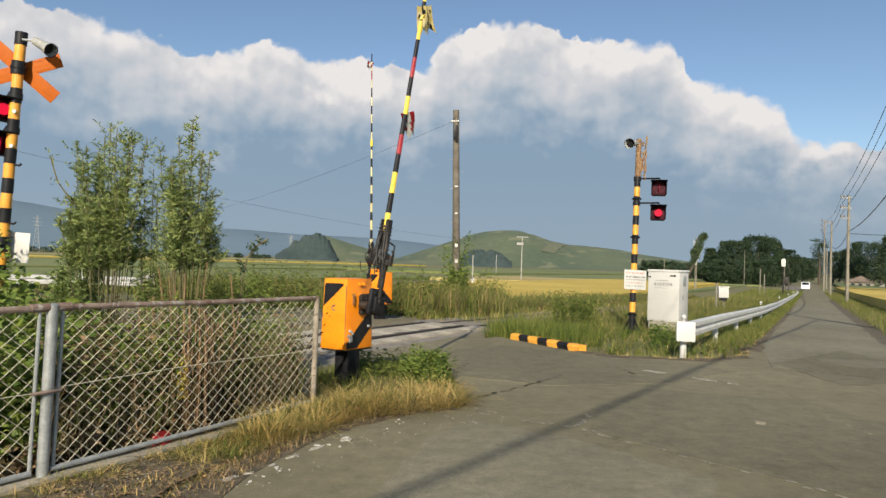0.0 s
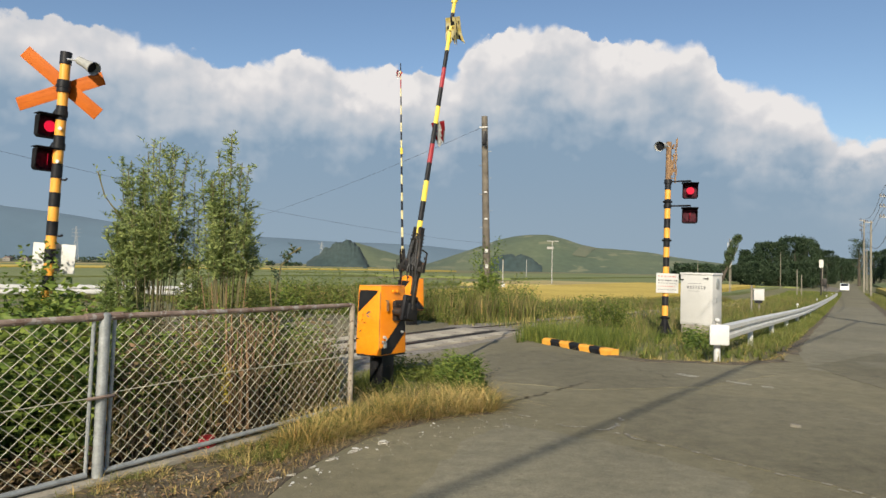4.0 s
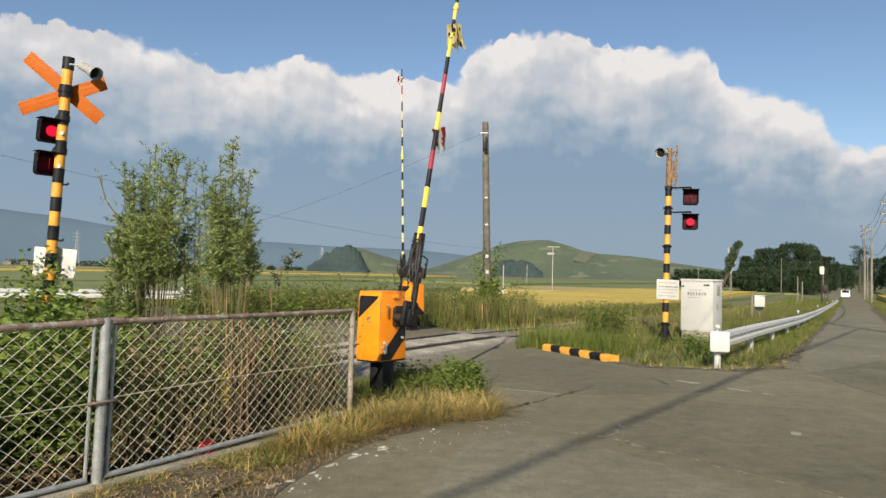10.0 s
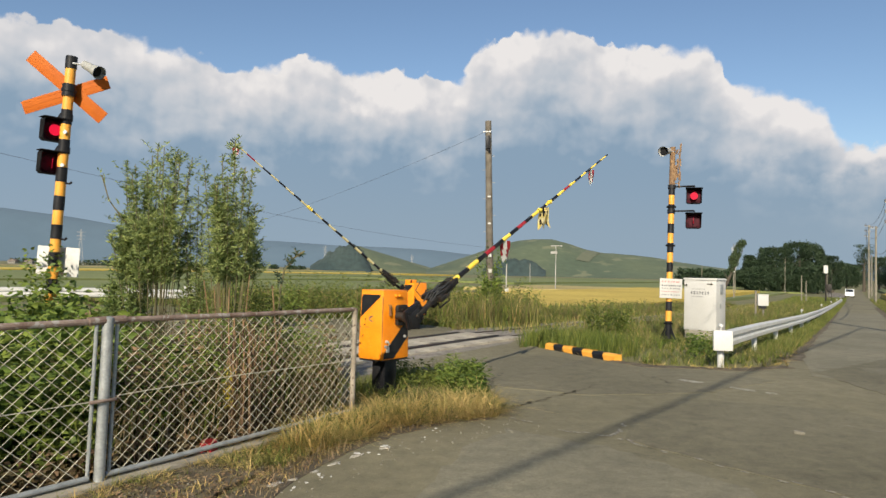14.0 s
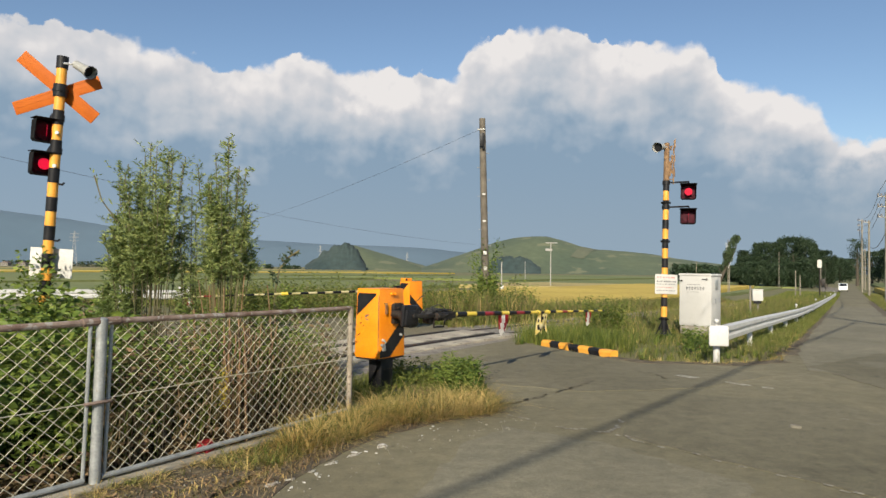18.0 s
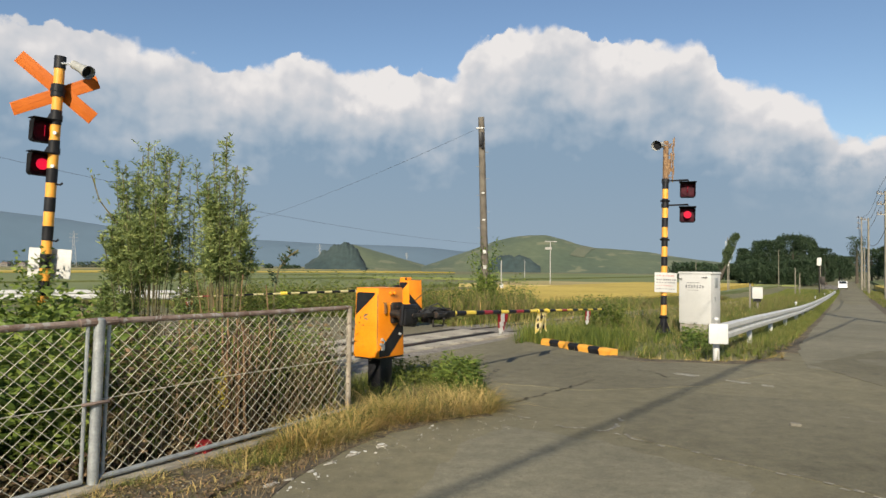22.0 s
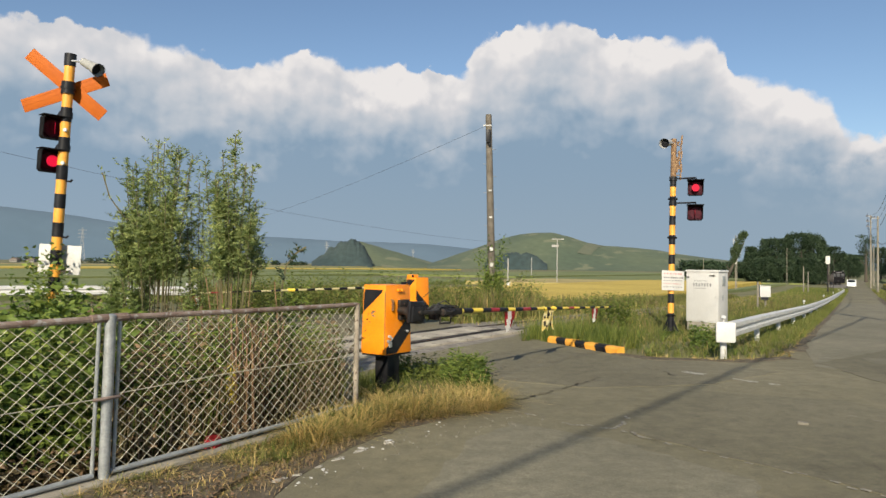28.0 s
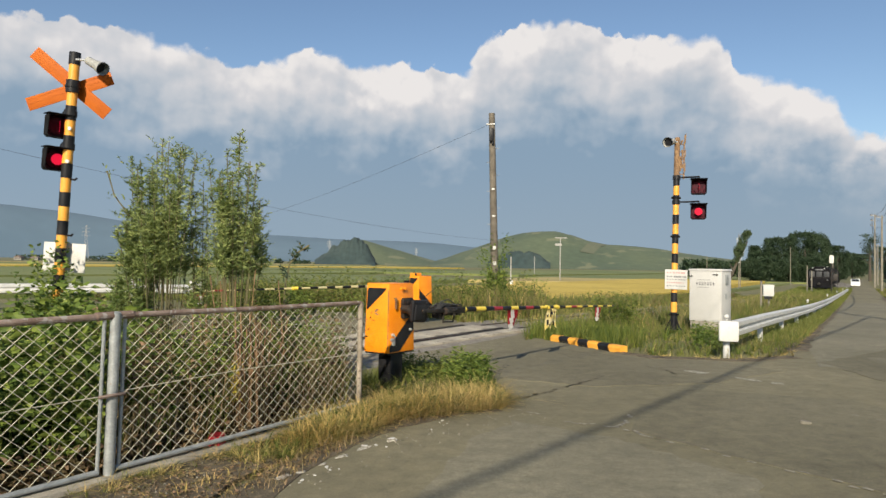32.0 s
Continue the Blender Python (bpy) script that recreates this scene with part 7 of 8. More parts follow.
sapling(-4.72, 19.4, "thin leaning sapling with a bent head beyond the track")
leafy("weeds", [(-2.75, 6.9), (-1.9, 6.9), (-1.75, 7.5), (-2.6, 7.7)], 44, 0.8, 1.45, 34, 0.055, 0.014, MIDGRASS, "olive weeds round the shrubs' feet", 48)
leafy("weeds", [(-3.7, 6.8), (-2.9, 6.8), (-2.8, 7.4), (-3.6, 7.5)], 22, 0.8, 1.35, 34, 0.055, 0.015, WILLOW, "yellow-green weeds round the shrubs' feet", 49)

# upright brown stems standing above the dead stalks
g = empty("dead_reed_clump", Matrix.Identity(4), "upright reddish-brown dead reeds behind the fence", "weeds")
rr = random.Random(14)
for i in range(52):
    x, y = -2.02 + rr.uniform(-0.42, 0.36), 6.72 + rr.uniform(-0.35, 0.40)
    h = rr.uniform(1.25, 1.55) if i % 9 == 0 else rr.uniform(0.6, 1.18)
    b = bmesh.new()
    tube(b, [(x, y, -0.02), (x + rr.uniform(-0.05, 0.05), y, h * 0.5), (x + rr.uniform(-0.12, 0.12), y + rr.uniform(-0.08, 0.08), h)], 0.005, 5)
    part("reed", b, REED, g)
for i in range(16):                                # close bundle of thicker stems just behind the mesh
    x, y = -1.80 + rr.uniform(-0.10, 0.09), 6.16 + rr.uniform(-0.05, 0.10)
    h = rr.uniform(0.85, 1.14)
    b = bmesh.new()
    tube(b, [(x, y, -0.02), (x + rr.uniform(-0.03, 0.03), y, h * 0.5), (x + rr.uniform(-0.07, 0.07), y + rr.uniform(-0.03, 0.06), h)], 0.0065, 5)
    part("reed", b, REED, g)

# bent bare shoot beside the shrubs
b = bmesh.new()
pts = [Vector((-3.10, 7.0, 1.9)), Vector((-3.32, 7.0, 2.05)), Vector((-3.47, 7.0, 2.25)), Vector((-3.55, 7.0, 2.5))]
tube(b, [Vector((-3.0, 7.05, 1.2))] + pts, 0.007, 5)
g = empty("bent_shoot", Matrix.Identity(4), "bare bent willow shoot with few leaves", "shrub", "shrubs behind the fence")
part("stem", b, STEM, g)
r = np.random.default_rng(8)
ps = np.concatenate([np.array(p)[None] + r.normal(0, 0.03, (7, 3)) for p in pts])
v, f = leaves(r, ps, r.normal(size=ps.shape), 0.07, 0.018)
ob = new("foliage", np_mesh("foliage", v, f, WILLOW))
ob.parent = g


# ---- far trees ----
def tree(x, y, h, w, seed, label, shape="round", lean=0.0, count=1500, leaf=0.55, mat=None):
    r = np.random.default_rng(seed)
    z = land(x, y)
    g = empty("tree", Matrix.Translation((x, y, z)), label, "tree", "far trees")
    b = bmesh.new()
    top = Vector((lean * h, 0, h * 0.82))
    bm_cyl(b, (0, 0, -0.3), top * 0.5, 0.035 * h, 0.022 * h, 8)
    bm_cyl(b, top * 0.5, top, 0.022 * h, 0.006 * h, 8)
    for k in range(7):
        t = 0.35 + 0.07 * k
        a = k * 2.4
        p = top * t
        bm_cyl(b, p, p + Vector((math.cos(a) * w * 0.35, math.sin(a) * w * 0.35, h * 0.12)), 0.010 * h, 0.003 * h, 5)
    part("trunk", b, BARK, g)
    nc = 34 if count < 2000 else 70
    C = []
    for k in range(nc):
        t = r.uniform({"pine": 0.55, "slim": 0.50}.get(shape, 0.18), 1.0)
        if shape == "cone":
            rad = w * 0.5 * (1.05 - t) * 1.25
        elif shape == "pine":
            rad = w * 0.5 * math.sqrt(max(0.05, 1 - ((t - 0.8) / 0.28) ** 2))
        elif shape == "slim":
            rad = w * 0.5 * (0.35 + 0.6 * math.sin(math.pi * (t - 0.45) / 0.6))
        else:
            rad = w * 0.5 * math.sqrt(max(0.06, 1 - ((t - 0.52) / 0.52) ** 2))
        a = r.uniform(0, 2 * np.pi)
        q = math.sqrt(r.uniform(0.1, 1)) * rad
        C.append((lean * h * t + q * math.cos(a), q * math.sin(a), h * t, r.uniform(0.10, 0.2) * w))
    C = np.array(C)
    idx = r.integers(0, nc, count)
    off = r.normal(size=(count, 3))
    off /= np.linalg.norm(off, axis=1)[:, None]
    P = C[idx, :3] + off * (C[idx, 3] * r.uniform(0.5, 1.05, count))[:, None]
    P[:, 2] = np.where(P[:, 2] > h * 0.96, h * 0.96 - (P[:, 2] - h * 0.96) * 0.5, P[:, 2]) + r.normal(0, 0.02 * h, count)
    v, f = leaves(r, P, off + r.normal(0, 0.5, (count, 3)), leaf, leaf * 0.7)
    ob = new("crown", np_mesh("crown", v, f, mat or TREELEAF))
    ob.parent = g
    return g


rt = random.Random(2)
grove = [(24.0, 172, 9.6, 8), (25.0, 172, 11.6, 8), (25.8, 165, 11.8, 8), (26.6, 172, 12.9, 7), (27.4, 168, 13.6, 9), (28.2, 172, 13.2, 7), (28.75, 170, 11.6, 5), (29.5, 178, 10.4, 5), (24.9, 160, 6.5, 7), (26.3, 158, 6.0, 7), (27.6, 158, 6.5, 7), (28.6, 160, 7.0, 6), (29.6, 185, 6.5, 4), (24.5, 166, 8.0, 6), (23.7, 165, 5.5, 6)]
for i, (az, d, h, w) in enumerate(grove):
    x, y = at_heading(az, d / math.cos(radians(az)))
    if i in (0, 1, 3, 6):
        tree(x, y, h * 0.95, w * 0.75, 100 + i, "dark green conifer in a dense grove", "cone", 0, 9000, 0.30)
    else:
        tree(x, y, h * 0.93, w, 100 + i, "dark green broad tree in a dense grove", "round", 0, 11000, 0.31)
for i in range(12):
    az = 19.2 + 0.42 * i + rt.uniform(-0.1, 0.1)
    x, y = at_heading(az, rt.uniform(240, 270))
    tree(x, y, rt.uniform(4.5, 7.0), 7, 130 + i, "low dark tree in a far row", "round", 0, 500, 0.9)
x, y = at_heading(21.75, 96)
tree(x, y, 8.1, 1.25, 160, "slim leaning tree beside a pole", "slim", 0.40, 5000, 0.15, PALELEAF)
for i, (az, d, h, w, sh) in enumerate(((31.5, 250, 15.0, 5.2, "pine"), (30.4, 330, 10, 10, "round"), (32.4, 270, 11.5, 9, "round"), (33.2, 260, 12.0, 9, "cone"), (33.8, 250, 14.0, 8, "cone"), (34.5, 245, 14.0, 9, "round"), (35.3, 235, 13.0, 9, "round"), (35.7, 160, 11.0, 6, "cone"), (36.75, 130, 15.5, 7, "cone"), (30.2, 420, 12, 14, "round"), (29.6, 420, 10, 12, "round"), (36.8, 230, 13, 9, "round"), (31.05, 430, 12, 10, "round"), (32.8, 430, 13, 11, "round"), (30.2, 440, 13, 13, "round"), (33.8, 440, 14, 13, "round"))):
    x, y = at_heading(az, d)
    tree(x, y, h, w, 170 + i, "spreading umbrella-topped pine beside the far lane" if sh == "pine" else "dark green tree beside the far lane", sh, 0, 1500 if sh == "pine" else 5000, 0.36 if d < 300 else 0.55)
for i in range(26):
    az = -32 + i * 0.95
    if -12 < az < -1 or az > 3:
        continue
    x, y = at_heading(az + rt.uniform(-0.3, 0.3), rt.uniform(850, 1100))
    tree(x, y, rt.uniform(3.5, 6.5), rt.uniform(14, 30), 200 + i, "low dark tree clump on the plain", "round", 0, 160, 3.0)


# ---- far things ----
def house(x, y, w, d, h, rot, label):
    z = land(x, y)
    g = empty("house", pose(x, y, z, 0, 0, rot), label, "house", "far houses")
    b = bmesh.new()
    bm_box(b, 0, 0, h / 2 - 0.2, w, d, h + 0.4)
    part("wall", b, WALLTONE, g)
    b = bmesh.new()
    pr = [(-w / 2 - 0.5, 0, h), (w / 2 + 0.5, 0, h), (w / 2 + 0.5, 0, h + 0.15), (0.0, 0, h + 0.28 * w), (-w / 2 - 0.5, 0, h + 0.15)]
    bm_poly(b, [(p[0], -d / 2 - 0.5, p[2]) for p in pr], (0, d + 1.0, 0))
    part("roof", b, ROOFTONE, g)
    for k in (-0.28, 0.0, 0.28):
        b = bmesh.new()
        bm_box(b, k * w, -d / 2 - 0.02, h * 0.55, w * 0.14, 0.06, h * 0.35)
        part("window", b, GLASS, g)


house(*at_heading(36.2, 215), 7, 6, 1.9, -35, "low house with a reddish roof beside the fields")
house(*at_heading(34.1, 225), 6.5, 5, 1.5, -35, "low grey shed beside the fields")
for i, az in enumerate((-32.4, -31.4, -30.6, -29.3, -12.9)):
    x, y = at_heading(az, 1000 + 30 * (i % 3))
    house(x, y, 9, 7, 3.2, 10 * i, "far pale farmhouse on the plain")


def pylon(az, d, h, label):
    x, y = at_heading(az, d)
    g = empty("pylon", pose(x, y, -2.5, 0, 0, -az), label, "pylon", "pylons")
    b = bmesh.new()
    for sx in (-1, 1):
        for sy in (-1, 1):
            tube(b, [(sx * h * 0.09, sy * h * 0.09, 0), (sx * h * 0.03, sy * h * 0.03, h * 0.6), (sx * 0.4, sy * 0.4, h)], 0.22, 4)
    for k in range(8):
        z0, z1 = h * k / 9, h * (k + 1) / 9
        w0, w1 = h * 0.09 * (1 - z0 / h), h * 0.09 * (1 - z1 / h)
        tube(b, [(-w0, -w0, z0), (w1, -w1, z1)], 0.13, 4)
        tube(b, [(w0, -w0, z0), (-w1, -w1, z1)], 0.13, 4)
    part("lattice", b, GREYPOLE, g)
    for z in (0.72, 0.82, 0.92):
        b = bmesh.new()
        bm_box(b, 0, 0, h * z, h * 0.22, 0.35, 0.35)
        part("crossarm", b, GREYPOLE, g)


pylon(-10.0, 1150, 40, "faint grey lattice pylon on the plain")
pylon(-28.2, 1000, 46, "faint grey lattice pylon on the plain")
pylon(-2.8, 1500, 36, "faint grey lattice pylon before the hills")


def small_pole(az, d, h, label, head=None, r=0.10):
    x, y = at_heading(az, d)
    g = empty("post", Matrix.Translation((x, y, land(x, y))), label, "post", "far posts")
    b = bmesh.new()
    bm_cyl(b, (0, 0, -0.3), (0, 0, h), r, r * 0.8, 8)
    part("shaft", b, STONEPOST if head == "plain" else GREYPOLE, g)
    if head == "lamp":
        b = bmesh.new()
        bm_box(b, 0.1, 0, h, 2.2, 0.15, 0.15)
        bm_box(b, -0.4, -0.2, h - 1.3, 1.3, 0.2, 0.45, bevel=0.05)
        part("lamp_head", b, GREYPOLE, g)
    if head == "box":
        b = bmesh.new()
        bm_box(b, 0, -0.2, 0.6, 0.5, 0.4, 1.2, bevel=0.03)
        part("box", b, BOARD, g)


small_pole(9.2, 130, 8.6, "slim street lamp in the fields", "lamp")
small_pole(5.15, 90, 4.3, "slim white post in the fields", "box", 0.09)
small_pole(7.1, 210, 6.0, "slim post in the fields")
for az, d, h in ((20.6, 150, 5.5), (23.0, 110, 8.0), (26.45, 150, 7.4), (27.55, 92, 3.2), (27.85, 92, 2.6), (29.2, 140, 5.0), (22.9, 98, 7.4)):
    small_pole(az, d, h, "grey wooden post along the railway", "plain", 0.065)


def equipment_box(az, d, z0, z1, w, label, post_h):
    x, y = at_heading(az, d)
    z = land(x, y)
    g = empty("equipment_box", pose(x, y, z, 0, 0, -az + 10), label, "equipment box", "trackside boxes")
    b = bmesh.new()
    bm_cyl(b, (-w * 0.62, 0.1, -0.2), (-w * 0.62, 0.1, post_h), 0.05, 0.05, 8)
    bm_cyl(b, (w * 0.1, 0.12, -0.2), (w * 0.1, 0.12, z1), 0.05, 0.05, 8)
    part("post", b, STONEPOST, g)
    b = bmesh.new()
    bm_box(b, 0, 0, (z0 + z1) / 2, w, 0.3, z1 - z0, bevel=0.02)
    part("case", b, CABPAINT, g, "white steel case")
    b = bmesh.new()
    bm_box(b, 0, -0.005, z1 + 0.02, w * 1.08, 0.36, 0.04, bevel=0.01)
    part("lid", b, BOARD, g)
    b = bmesh.new()
    bm_box(b, 0, 0.02, z0 - 0.08, w * 0.7, 0.2, 0.14)
    part("cable_entry", b, BLACK, g)


equipment_box(24.95, 38.5, 0.66, 1.20, 0.50, "white trackside equipment box on posts", 1.42)


def track_signal():
    s, n = 96.0, 6.5
    x, y = track_xy(s, n)
    g = empty("railway_signal", pose(x, y, land(x, y), 0, 0, -30), "railway signal post with a white backboard", "railway signal")
    b = bmesh.new()
    bm_cyl(b, (0, 0, -0.2), (0, 0, 4.6), 0.10, 0.08, 10)
    part("mast", b, IRON, g)
    b = bmesh.new()
    bm_box(b, 0, -0.1, 4.1, 0.50, 0.08, 1.0, bevel=0.15)
    part("backboard", b, BOARD, g, "white rounded backboard")
    b = bmesh.new()
    bm_box(b, 0.35, 0.15, 1.8, 0.5, 0.5, 0.9, bevel=0.05)
    part("case", b, IRON, g)
    b = bmesh.new()
    tube(b, [(0.25, 0.2, 0), (0.25, 0.2, 3.6)], 0.03, 5)
    tube(b, [(0.6, 0.2, 0), (0.6, 0.2, 3.6)], 0.03, 5)
    for k in range(9):
        tube(b, [(0.25, 0.2, 0.3 + 0.4 * k), (0.6, 0.2, 0.3 + 0.4 * k)], 0.02, 4)
    part("ladder", b, IRON, g)


track_signal()


def wheel(parent, x, y, r, w):
    b = bmesh.new()
    bm_cyl(b, (x - w / 2, y, r), (x + w / 2, y, r), r, r, 18)
    t = part("wheel", b, TYRE, parent, "black rubber tyre")
    b = bmesh.new()
    bm_cyl(b, (x - w / 2 - 0.01, y, r), (x + w / 2 + 0.01, y, r), r * 0.6, r * 0.6, 14)
    part("rim", b, CHROME, t)


def car():
    x, y = road_xy(148.0, 1.0)
    g = empty("car", pose(x, y, land(x, y), 0, 0, -31), "small white car stopped at the lane's edge", "car")
    b = bmesh.new()
    prof = [(-1.65, 0.28), (-1.70, 0.55), (-1.62, 0.95), (-1.45, 1.02), (-1.25, 1.40), (-0.9, 1.50), (0.35, 1.50), (0.95, 1.02), (1.55, 0.88), (1.68, 0.6), (1.66, 0.28)]
    bm_poly(b, [(-0.74, -p[0], p[1]) for p in prof], (1.48, 0, 0))
    bmesh.ops.bevel(b, geom=b.edges[:], offset=0.05, segments=2, affect="EDGES")
    part("body", b, CARPAINT, g)
    b = bmesh.new()
    bm_poly(b, [(-0.62, 1.50, 1.06), (0.62, 1.50, 1.06), (0.55, 1.28, 1.38), (-0.55, 1.28, 1.38)], (0, 0.02, 0.0))
    part("rear_window", b, GLASS, g)
    b = bmesh.new()
    bm_poly(b, [(-0.62, -1.03, 1.05), (0.62, -1.03, 1.05), (0.55, -0.46, 1.44), (-0.55, -0.46, 1.44)], (0, -0.02, 0.02))
    part("windscreen", b, GLASS, g)
    for sx in (-1, 1):
        b = bmesh.new()
        bm_box(b, sx * 0.742, 0.2, 1.22, 0.012, 1.7, 0.30)
        part("side_window", b, GLASS, g)
        b = bmesh.new()
        bm_box(b, sx * 0.62, 1.68, 0.85, 0.14, 0.05, 0.30, bevel=0.01)
        part("tail_lamp", b, RED, g)
        b = bmesh.new()
        bm_box(b, sx * 0.58, -1.63, 0.72, 0.24, 0.06, 0.14, bevel=0.02)
        part("headlamp", b, CHROME, g)
        for yy in (-1.05, 1.05):
            wheel(g, sx * 0.66, yy, 0.28, 0.16)
    b = bmesh.new()
    bm_box(b, 0, 1.71, 0.42, 1.42, 0.05, 0.16, bevel=0.02)
    part("bumper", b, CARPAINT, g)


car()


# ---- the train ----
def build_train():
    g = empty("train", Matrix.Identity(4), "dark railcar approaching along the single track", "train")
    b = bmesh.new()
    w, h, L = 2.7, 2.75, 16.0
    prof = [(-w / 2, 0.95), (w / 2, 0.95), (w / 2, 2.6), (w / 2 - 0.25, 3.0), (w / 2 - 0.8, 3.15), (-w / 2 + 0.8, 3.15), (-w / 2 + 0.25, 3.0), (-w / 2, 2.6)]
    bm_poly(b, [(p[0], 0, p[1]) for p in prof], (0, L, 0))
    part("body", b, TRAINBODY, g, "dark painted car body")
    b = bmesh.new()
    bm_box(b, 0, 0.05, 0.72, 2.6, 0.5, 0.66, bevel=0.05)
    part("front_skirt", b, TRAINBODY, g)
    for x in (-0.86, 0.0, 0.86):
        b = bmesh.new()
        bm_box(b, x, -0.02, 2.2, 0.66, 0.06, 0.7, bevel=0.03)
        part("front_window", b, DIMGLASS, g)
    b = bmesh.new()
    bm_box(b, 0, -0.03, 2.80, 0.9, 0.06, 0.16, bevel=0.02)
    part("destination_board", b, TEXTBAR, g, "dark blank destination board")
    for x, z in ((-0.75, 3.02), (0.62, 2.98), (0.95, 3.2)):
        b = bmesh.new()
        bm_box(b, x, -0.05, z, 0.20, 0.12, 0.14, bevel=0.03)
        part("roof_lamp", b, HORN, g, "small pale lamp on the roof's edge")
    for x in (-0.95, 0.95):
        b = bmesh.new()
        bm_cyl(b, (x, -0.05, 1.45), (x, 0.03, 1.45), 0.07, 0.07, 14)
        part("headlamp", b, HORN, g, "pale unlit headlamp")
    b = bmesh.new()
    bm_box(b, 0, -0.01, 1.72, 2.7, 0.03, 0.05)
    part("stripe", b, IRON, g)
    for k in range(7):
        for sx in (-1, 1):
            b = bmesh.new()
            bm_box(b, sx * 1.35, 2.0 + k * 1.95, 2.2, 0.03, 1.3, 0.7, bevel=0.01)
            part("side_window", b, GLASS, g)
    for yy in (2.2, 4.3, 11.8, 13.9):
        b = bmesh.new()
        bm_cyl(b, (-0.62, yy, 0.43), (-0.48, yy, 0.43), 0.43, 0.43, 18)
        bm_cyl(b, (0.48, yy, 0.43), (0.62, yy, 0.43), 0.43, 0.43, 18)
        bm_cyl(b, (-0.5, yy, 0.43), (0.5, yy, 0.43), 0.08, 0.08, 8)
        part("wheelset", b, IRON, g)
    b = bmesh.new()
    bm_box(b, 0, 8.0, 0.75, 2.2, 6.0, 0.55, bevel=0.05)
    bm_box(b, 0, 3.65, 0.55, 2.1, 3.0, 0.3, bevel=0.05)
    bm_box(b, 0, 12.85, 0.55, 2.1, 3.0, 0.3, bevel=0.05)
    part("underframe", b, IRON, g)
    b = bmesh.new()
    for yy in (4.0, 8.0, 12.0):
        bm_box(b, 0, yy, 3.20, 1.5, 2.0, 0.16, bevel=0.05)
    part("roof_unit", b, TRAINBODY, g, "dark roof ventilators")
    b = bmesh.new()
    bm_box(b, 0, -0.25, 0.9, 0.3, 0.5, 0.3, bevel=0.04)
    part("coupler", b, IRON, g)
    return g


train = build_train()


def train_pose(s):
    x, y = track_xy(s, TRACK_N)
    x2, y2 = track_xy(s + 10, TRACK_N)
    dz = land(x2, y2) - land(x, y)
    return pose(x, y, land(x, y) + 0.04, math.degrees(math.atan2(dz, 10)), 0, -math.degrees(math.atan2(x2 - x, y2 - y)))


# ---- small things on the ground ----
def litter(name, x, y, r, mat, label, seed, h=0.02):
    rr = random.Random(seed)
    b = bmesh.new()
    n = rr.randint(6, 8)
    bm_poly(b, [(r * rr.uniform(0.5, 1.2) * math.cos(2 * math.pi * i / n) * 1.5, r * rr.uniform(0.5, 1.0) * math.sin(2 * math.pi * i / n), 0) for i in range(n)], (0, 0, h))
    ob = new(name, mesh_of(name, b, mat))
    ob.matrix_world = pose(x, y, land(x, y) + 0.001, rr.uniform(-4, 4), rr.uniform(-4, 4), rr.uniform(0, 180))
    tagged(ob, label, "debris", "debris on the verge")


for i, (x, y, r) in enumerate(((-0.72, 5.95, 0.032), (-0.62, 5.98, 0.016), (-0.50, 6.22, 0.028), (-0.93, 5.32, 0.022), (-1.05, 5.0, 0.016), (-0.05, 6.95, 0.016), (-0.82, 5.62, 0.010))):
    litter("paint_chip", x, y, r * 0.95, BOARD, "broken pale chip lying on the asphalt", 60 + i, 0.005)
for i, (x, y, ln, wd, turn) in enumerate(((-0.70, 5.86, 0.20, 0.05, 50), (-0.49, 6.13, 0.13, 0.06, 40), (-0.86, 5.60, 0.15, 0.035, 55), (-1.20, 5.04, 0.17, 0.06, 60), (-0.97, 5.38, 0.12, 0.04, 65), (-1.10, 5.16, 0.11, 0.05, 30))):
    rr = random.Random(400 + i)
    b = bmesh.new()
    n = 11
    bm_poly(b, [(ln / 2 * math.cos(2 * math.pi * k / n) * rr.uniform(0.6, 1.1), wd / 2 * math.sin(2 * math.pi * k / n) * rr.uniform(0.5, 1.2), 0) for k in range(n)], (0, 0, 0.007))
    ob = new("pale_crust", mesh_of("pale_crust", b, CRUST))
    ob.matrix_world = pose(x, y, 0.004, rr.uniform(-1, 1), rr.uniform(-1, 1), turn)
    tagged(ob, "pale broken crust lying along the asphalt's edge", "debris", "debris on the verge")
rc = random.Random(31)
for i in range(18):
    t = rc.uniform(0, 1)
    x, y = -1.12 + 1.05 * t + rc.uniform(-0.02, 0.10), 4.9 + 2.0 * t + rc.uniform(-0.1, 0.05)
    litter("paint_chip", x, y, rc.uniform(0.004, 0.011), BOARD if i % 2 else CONCRETE, "broken pale chip lying on the asphalt", 70 + i, 0.004)
litter("red_scrap", -1.98, 5.90, 0.10, RED, "red plastic scrap among the weeds", 90, 0.09)
# orange plate standing for a golden-brown leaf
litter("orange_leaf", -2.75, 5.0, 0.06, ORANGE, "golden-brown leaf lying under the fence", 91, 0.03)
litter("stone", 3.68, 7.08, 0.04, STONEPOST, "grey stone lying on the junction", 92, 0.03)


